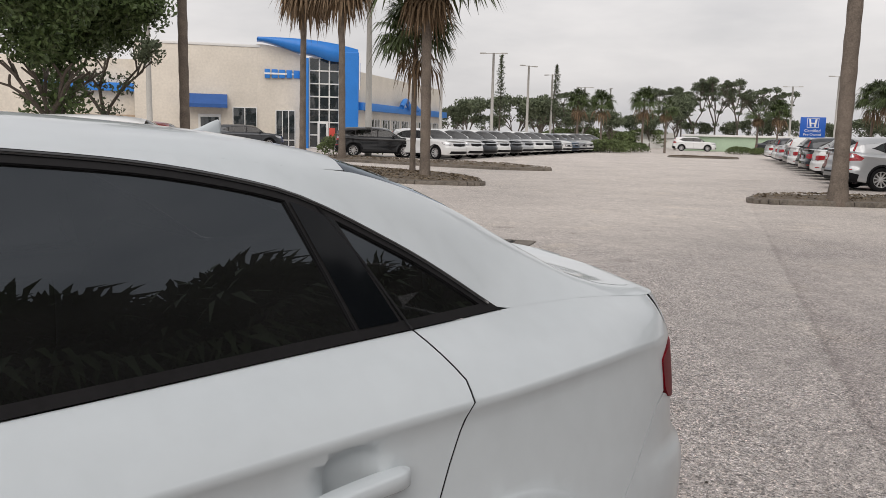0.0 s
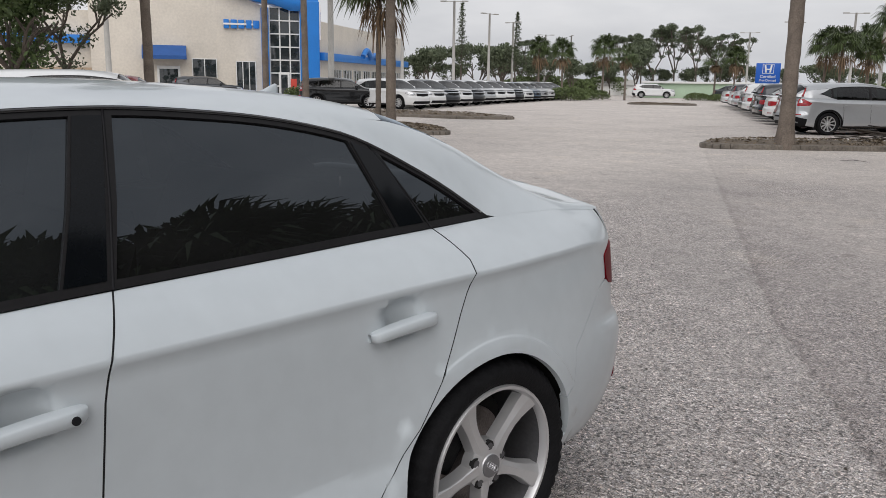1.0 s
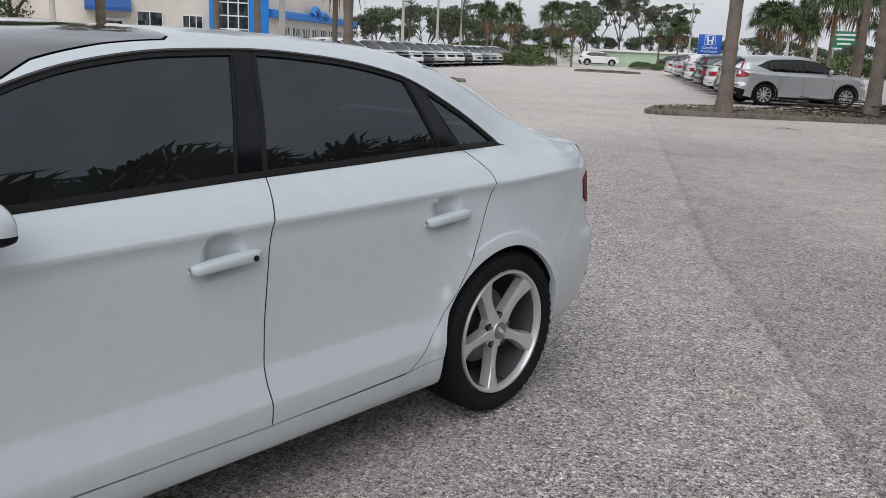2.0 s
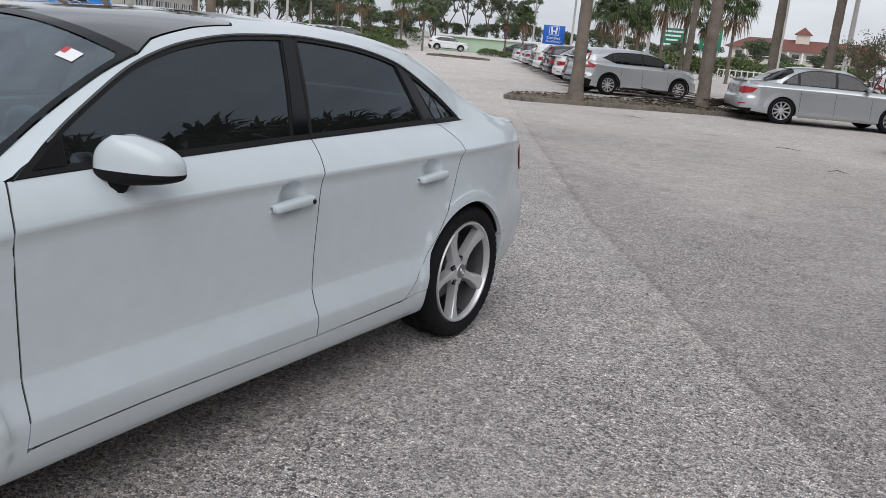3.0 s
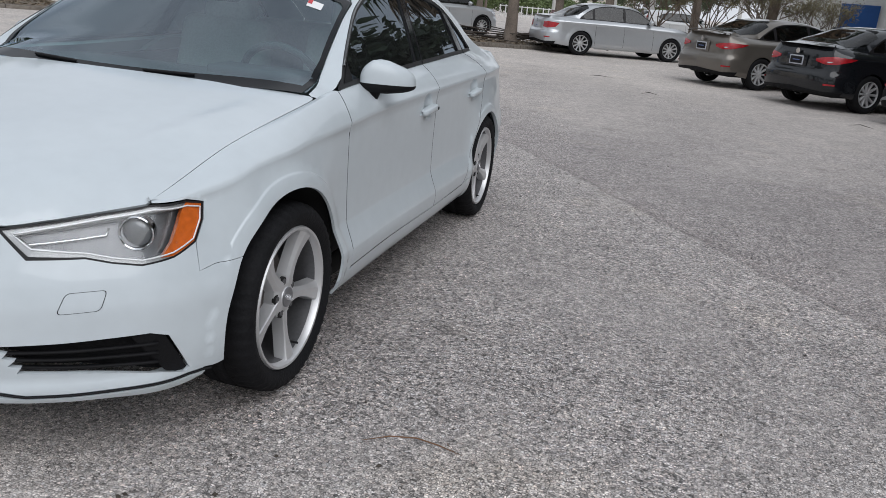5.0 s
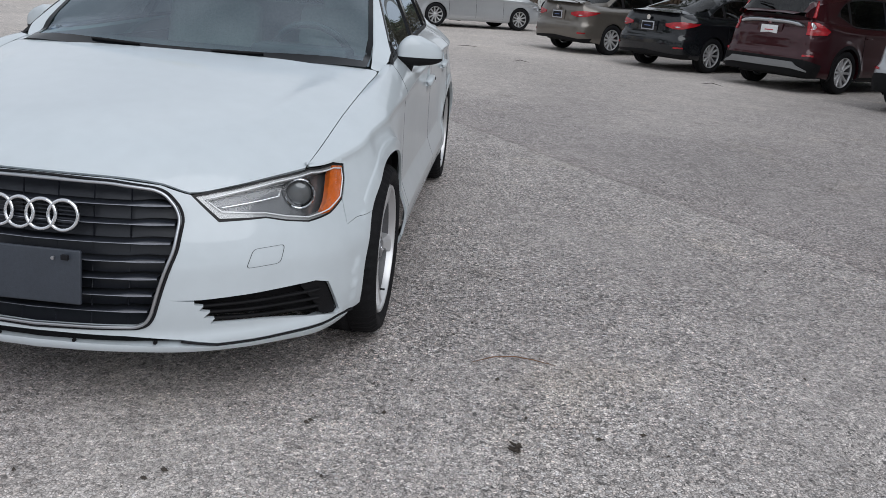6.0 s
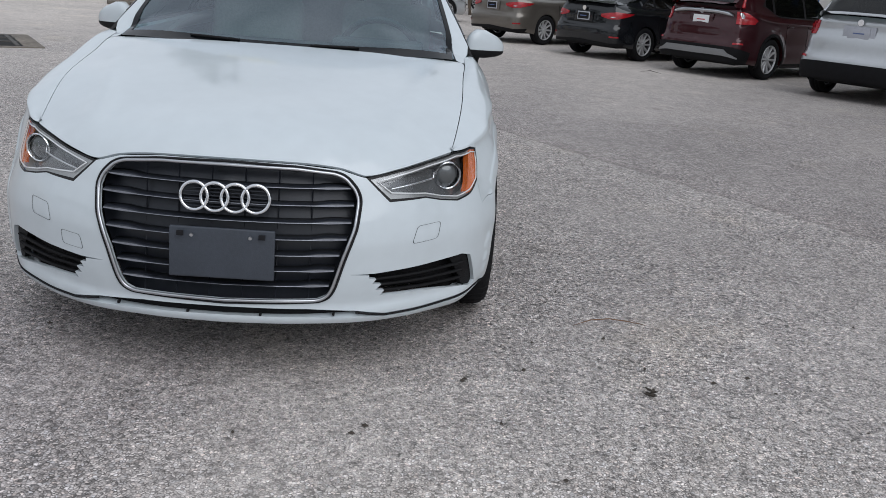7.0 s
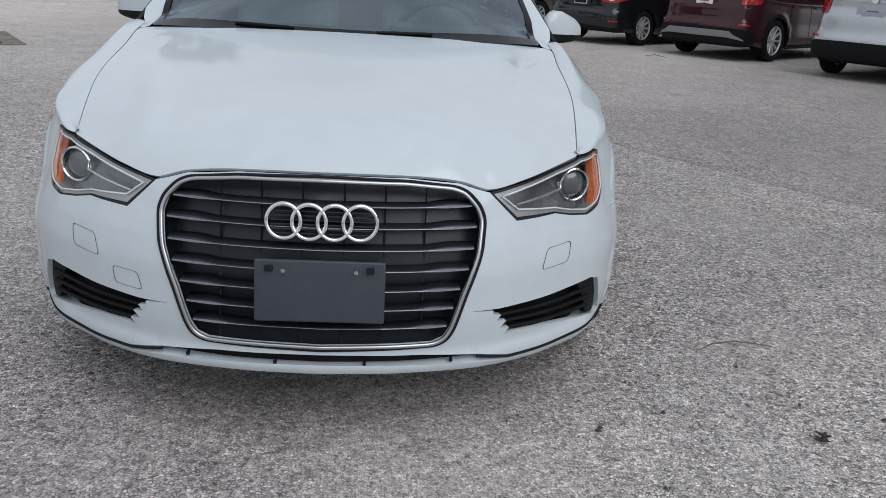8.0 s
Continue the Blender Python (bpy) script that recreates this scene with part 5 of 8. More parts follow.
    lk(reach.outputs["Value"], far_share.inputs["Value"])
    total = sums("ADD", far.outputs["Fac"], far_share.outputs["Result"])
    pale_layer = ramp(total, (0.42, (0, 0, 0)), (0.68, (0.72, 0.72, 0.72)))
    pale_tone = nd("ShaderNodeRGB")
    pale_tone.outputs[0].default_value = (0.585, 0.556, 0.508, 1)
    c = mix(c, pale_tone.outputs[0], pale_layer.outputs["Color"])
    # darker ground tone and the saloon's soft shadow, painted in front of the bumper
    away = nd("ShaderNodeVectorMath")
    away.operation = "DISTANCE"
    away.inputs[1].default_value = (-0.80, -1.0, 0.0)
    lk(co.outputs["Object"], away.inputs[0])
    patch_and_shadow = ramp(sums("MULTIPLY", sums("MULTIPLY_ADD", wav.outputs["Fac"], 0.7, away.outputs["Value"]), 0.5), (0.30, (0.78, 0.765, 0.785)), (0.78, (1, 1, 1)))
    c = mix(c, patch_and_shadow.outputs["Color"], 1.0, "MULTIPLY")
    # pale drifts of sand, oil spots and clusters of dark stone
    sand = noise_tex(0.9, 5, 0.6)
    drift = ramp(sand.outputs["Fac"], (0.58, (1, 1, 1)), (0.72, (1.14, 1.12, 1.07)))
    c = mix(c, drift.outputs["Color"], 1.0, "MULTIPLY")
    spots = noise_tex(1.9, 3, 0.5)
    spot = ramp(spots.outputs["Fac"], (0.64, (1, 1, 1)), (0.74, (0.74, 0.73, 0.72)))
    c = mix(c, spot.outputs["Color"], 1.0, "MULTIPLY")
    for scale, a, bb in ((34.0, 0.82, 1.19), (15.0, 0.84, 1.16), (4.5, 0.91, 1.10), (0.4, 0.93, 1.08)):
        grain = noise_tex(scale, 4, 0.7)
        grit = ramp(grain.outputs["Fac"], (0.36, (a, a * 0.990, a * 0.991)), (0.63, (bb, bb * 0.990, bb * 0.989)))
        c = mix(c, grit.outputs["Color"], 1.0, "MULTIPLY")
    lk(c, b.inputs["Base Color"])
    bp = nd("ShaderNodeBump")
    bp.inputs["Strength"].default_value = 0.7
    bp.inputs["Distance"].default_value = 0.006
    lk(sums("MINIMUM", ve.outputs["Distance"], 0.35), bp.inputs["Height"])
    lk(bp.outputs["Normal"], b.inputs["Normal"])
    return m


M_GROUND = ground_material()
rings = [0, 6, 11, 14, 18, 23, 29, 36, 45, 56, 70, 90, 150, 300, 900]
vs, fs = [(1.0, 0.0, 0.0)], []
for r in rings[1:]:
    for k in range(72):
        a = 2 * math.pi * k / 72
        x, y = 1.0 + r * math.cos(a), r * math.sin(a)
        vs.append((x, y, gz(x, y)))
for k in range(72):
    fs.append((0, 1 + k, 1 + (k + 1) % 72))
    for i in range(len(rings) - 2):
        o = 1 + i * 72
        fs.append((o + k, o + 72 + k, o + 72 + (k + 1) % 72, o + (k + 1) % 72))
ground = build("ground", vs, fs, M_GROUND)
tagged(ground, "weathered pale asphalt with coarse aggregate", "ground", kind="structure")

M_CRACK = material("joint_tar", (0.24, 0.225, 0.205), 0.9, var=0.45, scale=7, bump=0.5, bscale=90)
M_CONCRETE = material("kerb_concrete", (0.165, 0.145, 0.122), 0.88, var=0.45, scale=1.7, bump=0.35, bscale=60)
M_SOIL = material("mulch", (0.145, 0.118, 0.090), 0.95, var=0.5, scale=3.0, bump=0.9, bscale=25)
M_LITTER = material("dry_litter", (0.175, 0.138, 0.095), 0.9, var=0.4, scale=4)
M_TWIG = material("brown_twig", (0.16, 0.085, 0.045), 0.8, var=0.3, scale=30)
M_TWIG_DARK = material("dark_twig", (0.05, 0.04, 0.032), 0.85, var=0.3, scale=30)
M_IRON = material("cast_iron", (0.085, 0.08, 0.075), 0.7, 0.3, var=0.3, scale=9, bump=0.3, bscale=70)


def ribbon(name, pts, width, mat, label, lift=0.003, rnd=None, jag=0.85):
    """A thin irregular strip lying on the ground."""
    rnd = rnd or random.Random(3)
    pts = dense(pts, 0.06, False)
    vs, fs = [], []
    for i, (x, y) in enumerate(pts):
        a, b = pts[max(i - 1, 0)], pts[min(i + 1, len(pts) - 1)]
        d = Vector((b[0] - a[0], b[1] - a[1])).normalized()
        n = Vector((-d.y, d.x))
        wob = 0.35 * width * noise.noise((x * 2.1, y * 2.1, 4)) + width * noise.noise((x * 0.6, y * 0.6, 9))
        w = width / 2 * (1 + jag * (rnd.random() * 2 - 1))
        for sgn in (-1, 1):
            px, py = x + n.x * (wob + sgn * w), y + n.y * (wob + sgn * w)
            vs.append((px, py, gz(px, py) + lift))
    fs = [(2 * i, 2 * i + 1, 2 * i + 3, 2 * i + 2) for i in range(len(pts) - 1)]
    ob = build(name, vs, fs, mat)
    return tagged(ob, label, "paving joint", kind="structure")


ribbon("pavement_crack", [(-13.0, 26.5), (-8.0, 33.0), (-3.0, 37.5)], 0.05, M_CRACK, "dark crack across the far asphalt")
ribbon("pavement_crack", [(-30.0, 30.5), (-19.0, 40.0), (-9.0, 46.0)], 0.06, M_CRACK, "dark crack across the far asphalt")

# storm drain
drain = thing("storm_drain", "rusty iron storm drain grate in a concrete apron", "drain", at=Matrix.Translation((-5.72, 8.19, 0.0)) @ Matrix.Rotation(radians(30.5), 4, "Z"))
bm = bmesh.new()
for sx, sy, cx, cy in ((2.3, 0.10, 0, 0.825), (2.3, 0.10, 0, -0.825), (0.24, 1.55, 1.03, 0), (0.24, 1.55, -1.03, 0)):
    add_box(bm, (sx, sy, 0.03), Matrix.Translation((cx, cy, 0.0)), 0.006)
part("apron", bm, M_CONCRETE, drain, "worn concrete apron")
# flat dark plate stands in for the shaded pit under the bars
boxed("sump", (1.82, 1.56, 0.02), Matrix.Translation((0, 0, 0.004)), M_DARK, drain)
for k in range(2):
    boxed("grate_bar", (1.82, 0.05, 0.03), Matrix.Translation((0, -0.26 + 0.52 * k, 0.012)), M_IRON, drain, bevel=0.004)
for k in range(7):
    boxed("grate_rib", (0.05, 1.55, 0.026), Matrix.Translation((-0.84 + 0.28 * k, 0, 0.012)), M_IRON, drain, bevel=0.004)

# twigs and litter on the asphalt
for pts, r, mt, lb in (([(1.225, -0.231, 0.006), (1.30, -0.185, 0.014), (1.38, -0.165, 0.016), (1.45, -0.17, 0.012), (1.53, -0.187, 0.006)], 0.0022, M_TWIG, "thin reddish-brown twig on the asphalt"),
                       ([(1.33, 12.25, 0.02), (1.45, 12.3, 0.05), (1.62, 12.28, 0.02)], 0.007, M_TWIG_DARK, "dark fallen palm scrap on the asphalt"),
                       ([(0.15, 14.9, 0.03), (0.35, 14.8, 0.05), (0.6, 14.9, 0.03)], 0.007, M_TWIG_DARK, "dark fallen palm scrap on the asphalt"),
                       ([(4.40, 11.05, 0.02), (4.55, 11.0, 0.05), (4.72, 10.9, 0.02)], 0.007, M_TWIG_DARK, "dark fallen palm scrap on the asphalt"),
                       ([(-3.6, 17.4, 0.04), (-3.4, 17.5, 0.06), (-3.1, 17.5, 0.04)], 0.007, M_TWIG_DARK, "dark fallen palm scrap on the asphalt"),
                       ([(1.47, -0.14, 0.008), (1.52, -0.205, 0.012)], 0.002, M_TWIG, "broken end of a brown twig on the asphalt")):
    tagged(tube("twig", pts, [r * 0.5] + [r * 1.5] * (len(pts) - 2) + [r * 0.4], mt, None, seg=6, flat=0.6), lb, "twig")
rnd = random.Random(4)
clump = thing("seed_clump", "small dark spiky seed clump on the asphalt", "seed pod", at=Matrix.Translation((1.385, -0.787, 0.0)))
for k in range(16):
    a, h = rnd.uniform(0, 6.28), rnd.uniform(0.002, 0.022)
    d = Vector((math.cos(a), math.sin(a), rnd.uniform(-0.1, 0.5))) * rnd.uniform(0.010, 0.024)
    c = Vector((rnd.uniform(-0.008, 0.008), rnd.uniform(-0.008, 0.008), h + 0.004))
    tube("spike", [c, c + d * 0.5, c + d], [0.005, 0.004, 0.0015], M_TWIG_DARK, clump, seg=5)
rnd = random.Random(11)
vs, fs = [], []
for k in range(260):
    a, r = rnd.uniform(-0.5, 3.4), rnd.uniform(0.4, 9) ** 1.0
    x, y = 1.6 + r * math.cos(a), -1.2 + r * math.sin(a)
    s = rnd.uniform(0.003, 0.009)
    o = len(vs)
    q = rnd.uniform(0, 6)
    for i in range(4):
        vs.append((x + s * math.cos(q + i * 1.57) * (1.6 if i % 2 else 0.7), y + s * math.sin(q + i * 1.57), gz(x, y) + 0.004))
    vs.append((x, y, gz(x, y) + 0.004 + s))
    fs += [(o + i, o + (i + 1) % 4, o + 4) for i in range(4)]
tagged(build("loose_grit", vs, fs, M_TWIG_DARK), "dark crumbs and seeds scattered on the asphalt", "litter", kind="stuff")


# ---------------------------------------------------------------- kerbed islands
def island(outline, label, mound=0.08, kerb=0.12, seed=1):
    """A kerbed planting bed: kerb stones round a low mound of mulch with dry litter."""
    isl = thing("planting_island", label, "kerb", kind="structure")
    isl.name = "planting_island"
    rn = random.Random(seed)
    base = rounded(outline, 0.7, 6)
    c = np.mean(base, axis=0)
    ring = dense(base, 2.0)
    fine = dense(base, 0.25)
    n = len(ring)
    for i in range(n):
        a, b = np.array(ring[i]), np.array(ring[(i + 1) % n])
        d = b - a
        L = np.hypot(*d)
        if L < 0.05:
            continue
        m_ = (a + b) / 2
        hgt = kerb * rn.uniform(0.72, 1.0)
        bm = bmesh.new()
        add_box(bm, (L - 0.002, 0.17 * rn.uniform(0.85, 1.15), hgt + 0.1), Matrix.Translation((m_[0], m_[1], gz(*m_) + hgt / 2 - 0.05)) @ Matrix.Rotation(math.atan2(d[1], d[0]) + rn.uniform(-0.015, 0.015), 4, "Z"), 0.03, 2)
        part("kerb_stone", bm, M_CONCRETE, isl)

    def F(a, b):
        q = min(1.0, max(0.0, min(np.hypot(*(np.array(p) - (a, b))) for p in fine) / 1.2))
        return a, b, gz(a, b) + kerb - 0.03 + mound * ease(0, 1, q) + 0.04 * q * noise.noise((a * 1.5, b * 1.5, 0))
    bed = panel("mulch_bed", F, base, M_SOIL, isl, step=0.30, flange=0.0, middle=(c[0], c[1], -30))
    rough = bed.data.attributes.get("custom_normal")
    if rough:
        bed.data.attributes.remove(rough)
    vs, fs = [], []
    lo, hi = np.min(base, 0), np.max(base, 0)
    tries = np.array([(rn.uniform(lo[0], hi[0]), rn.uniform(lo[1], hi[1])) for _ in range(2600)])
    for x, y in tries[inside(base, tries)]:
        z = F(x, y)[2]
        s, q = rn.uniform(0.03, 0.11), rn.uniform(0, 6.28)
        o = len(vs)
        for dx, dz in ((-s, 0), (0, 0.02), (s, 0)):
            for w in (-1, 1):
                vs.append((x + dx * math.cos(q) - w * 0.007 * math.sin(q), y + dx * math.sin(q) + w * 0.007 * math.cos(q), z + 0.015 + dz + rn.uniform(0, 0.04)))
        fs += [(o, o + 1, o + 3, o + 2), (o + 2, o + 3, o + 5, o + 4)]
    lit = build("leaf_litter", vs, fs, M_LITTER, isl)
    tagged(lit, kind="stuff")
    return isl


island([(-7.0, 18.25), (-2.6, 22.3), (-0.9, 24.2), (-2.0, 25.4), (-4.3, 23.7), (-7.7, 20.3)], "kerbed palm bed with bare mulch and fallen fronds", seed=4)
island([(-13.3, 16.7), (-15.3, 15.1), (-23.0, 16.4), (-23.5, 18.6), (-16.0, 18.6)], "kerbed palm bed with dry grass and mulch", seed=5)
island([(-18.6, 25.7), (-20.0, 24.0), (-33.0, 21.2), (-33.5, 23.4), (-21.5, 26.6)], "long kerbed bed with dry mulch", seed=6)
island([(-16.0, 43.0), (-13.4, 44.6), (-13.6, 46.2), (-17.0, 45.0)], "low kerbed island in the lot", mound=0.05, kerb=0.1, seed=7)
island([(-31.0, 52.0), (-27.0, 53.5), (-27.0, 55.0), (-31.5, 54.0)], "low kerbed island in the lot", mound=0.05, kerb=0.1, seed=8)


# ---------------------------------------------------------------- other cars
class Shell:
    """The surfaces of a parked car, in its own frame: rear axle at the origin, nose towards +y."""

    def __init__(self, suv, length=4.7, half=0.91, base=2.7, front=0.93, crease=0.92, belt_z=1.04, roof_z=1.46, nose_z=0.86, tail_z=1.05, arch=0.36, wheel_r=0.335, tail_up=0.0):
        self.suv, self.base, self.arch, self.wr = suv, base, arch, wheel_r
        yf, yr = base + front, base + front - length
        self.yf, self.yr = yf, yr
        h = half
        self.plan = Plan(0, -yf, h * 0.35, -yf + 0.03, h * 0.66, -yf + 0.13, h * 0.86, -yf + 0.30, h * 0.96, -yf + 0.58, h, -yf + 0.95, h, -base / 2, h, -0.3,
                         h * 0.985, -yr - 0.55, h * 0.93, -yr - 0.25, h * 0.80, -yr - 0.08, h * 0.45, -yr - 0.015, 0, -yr)
        e = self.e = -yr
        self.crease = Curve(-yf, crease - 0.14, -yf + 0.5, crease - 0.10, -base, crease - 0.06, 0, crease, e - 0.5, crease + tail_up * 0.4, e, crease + tail_up)
        self.rise = Curve(-yf, nose_z - crease + 0.14, -yf + 0.9, belt_z - crease + 0.05, -0.2, belt_z - crease + 0.03, e, tail_z - crease - tail_up)
        self.lean = Curve(-yf, 0.10, -yf + 0.8, 0.10, -base / 2, 0.10, e - 0.4, 0.10 if suv else 0.16, e, 0.06)
        self.low = Curve(0.19, 0.08, 0.26, 0.02, 0.36, 0.0, 0.5, 0.008, 0.62, 0.018, 0.80, 0.02, 1.0, 0.03)
        self.end_in = Curve(0.19, 0.10, 0.30, 0.02, 0.45, 0.0, 0.60, 0.01, 0.66, 0.05, 0.85, 0.07, 1.0, 0.12)
        cowl = -base + (0.20 if suv else 0.28)
        self.cowl = cowl
        top_f = cowl + (0.72 if suv else 0.68)
        if suv:
            self.dlo = Curve(cowl + 0.14, belt_z + 0.01, cowl + 0.45, belt_z + 0.24, cowl + 0.80, roof_z - 0.16, -base / 2 + 0.3, roof_z - 0.11, -0.4, roof_z - 0.13, -0.05, roof_z - 0.19, 0.14, roof_z - 0.29, 0.30, belt_z + 0.17)
            self.top = Curve(cowl - 0.05, belt_z - 0.02, cowl + 0.4, belt_z + 0.24, top_f, roof_z - 0.07, top_f + 0.35, roof_z - 0.02, -0.9, roof_z, 0.2, roof_z - 0.02, e - 0.40, roof_z - 0.08, e - 0.28, roof_z - 0.11, e - 0.10, max(belt_z + 0.14, tail_z + 0.08), e - 0.02, tail_z)
            self.glass_r = (e - 0.36, e - 0.08)
            self.dlo_end = 0.30
            self.rim = Curve(-0.25, self.dlo(-0.25), 0.12, roof_z - 0.19, 0.45, roof_z - 0.23, e - 0.30, roof_z - 0.29, e - 0.12, max(belt_z + 0.10, tail_z + 0.05), e - 0.03, tail_z + 0.01)
        else:
            self.dlo = Curve(cowl + 0.16, belt_z + 0.01, cowl + 0.50, belt_z + 0.19, cowl + 0.75, roof_z - 0.15, cowl + 1.1, roof_z - 0.08, -0.92, roof_z - 0.070, -0.65, roof_z - 0.09, -0.42, roof_z - 0.145, -0.22, roof_z - 0.24, 0.06, belt_z + 0.05)
            self.top = Curve(cowl - 0.05, belt_z - 0.05, cowl + 0.3, belt_z + 0.14, top_f, roof_z - 0.062, top_f + 0.3, roof_z - 0.015, -0.9, roof_z, -0.5, roof_z - 0.018, -0.25, roof_z - 0.062, 0.0, roof_z - 0.145, 0.34, tail_z + 0.115, 0.52, tail_z + 0.045, e - 0.3, tail_z + 0.03, e - 0.03, tail_z - 0.01)
            self.glass_r = (-0.24, 0.49)
            self.dlo_end = 0.06
        self.top_f = top_f
        ys = np.linspace(-yf, e - 0.005, 90)
        E = [self.eave(y) for y in ys]
        self.ex = Curve(*[v for y, q in zip(ys, E) for v in (y, q[0])])
        self.ez = Curve(*[v for y, q in zip(ys, E) for v in (y, q[1])])
        self.nose_z = nose_z
        self.hood_c = Curve(-yf, nose_z - 0.02, -yf + 0.2, nose_z + 0.06, cowl, belt_z - 0.01)

    def flank(self, s, b):
        x, y, nx, ny = self.plan(s)
        zc = self.crease(y)
        k = max(ease(-self.yf + 0.75, -self.yf + 0.25, y) if y < -1 else 0, ease(self.e - 0.5, self.e - 0.15, y))
        z = zc + min(b, 0)
        d = self.low(z) * (1 - k) + self.end_in(z) * k
        d -= 0.010 * (1 - k) * math.exp(-((min(b, 0) / 0.04) ** 2))
        for yc in (-self.base, 0.0):
            q = math.hypot(y - yc, z - self.wr)
            if q < self.arch + 0.16:
                d -= 0.010 * (1 - ease(self.arch + 0.01, self.arch + 0.15, q))
        if b > 0:
            t = min(1.0, b / 0.15)
            d += self.lean(y) * (0.7 * t + 0.3 * t * t)
            z += self.rise(y) * (1.2 * t - 0.2 * t * t)
        return x - nx * d, y - ny * d, z

    def belt(self, y):
        return self.flank(self.plan.at_y(y), 0.15)

    def house(self, y, z):
        xb, _, zb = self.belt(y)
        h = z - zb
        return xb - (0.30 if self.suv else 0.42) * h - 0.18 * h * h, y, z

    def eave(self, y):
        if self.suv and y > -0.25:
            p = self.house(y, max(self.rim(y), self.belt(y)[2]))
            return p[0], p[2]
        if y < self.dlo.x[0] or y > self.dlo_end:
            p = self.belt(y)
            return p[0], p[2]
        p = self.house(y, self.dlo(y))
        return p[0], p[2]

    def roof(self, x, y):
        xe, ze = self.ex(y), self.ez(y)
        q = min(1.0, abs(x) / xe)
        zr = self.top(y) if y > self.cowl - 0.02 else self.hood_c(y)
        n = 2.6 + (2.6 * ease(self.cowl + 0.9, -0.3, y) - 2.6 * ease(0.6, 0.9, y) if not self.suv else 1.8 * ease(self.cowl + 0.6, -1.0, y))
        return x, y, ze + (max(zr, ze + 0.005) - ze) * (1 - q ** n)


M_GLASS_DARK = glass("dark_car_glass", (0.11, 0.135, 0.13), gloss=0.9, least=0.05, diffuse_mix=0.006)
M_CABIN = material("dark_cabin", (0.02, 0.021, 0.023), 0.85, var=0.2)
M_LAMP_RED = material("tail_lamp_red", (0.34, 0.008, 0.014), 0.25, coat=0.3, var=0.45, scale=14)
M_LAMP_CLEAR = material("lamp_clear", (0.55, 0.56, 0.58), 0.12, 0.6, coat=1.0, var=0.25, scale=16)
M_BADGE = material("plate_white", (0.42, 0.43, 0.47), 0.5, var=0.08, scale=20)
M_BADGE_BLUE = material("plate_blue", (0.10, 0.14, 0.30), 0.5)
M_SILVER_TRIM = material("silver_plastic", (0.25, 0.255, 0.26), 0.4, 0.5, var=0.06, scale=6)
PAINTS = {"silver": paint("silver_paint", (0.49, 0.505, 0.52), 0.6, 0.3), "grey": paint("taupe_grey_paint", (0.155, 0.14, 0.122), 0.55, 0.32), "black": paint("black_paint", (0.008, 0.009, 0.011), 0.0, 0.2),
          "maroon": paint("maroon_paint", (0.040, 0.0075, 0.011), 0.35, 0.28), "white": paint("bright_white_paint", (0.70, 0.71, 0.71), 0.0, 0.32), "charcoal": paint("charcoal_paint", (0.05, 0.055, 0.062), 0.5, 0.3),
          "red": paint("red_paint", (0.22, 0.018, 0.022), 0.2, 0.3), "blue": paint("steel_blue_paint", (0.10, 0.14, 0.20), 0.5, 0.3)}


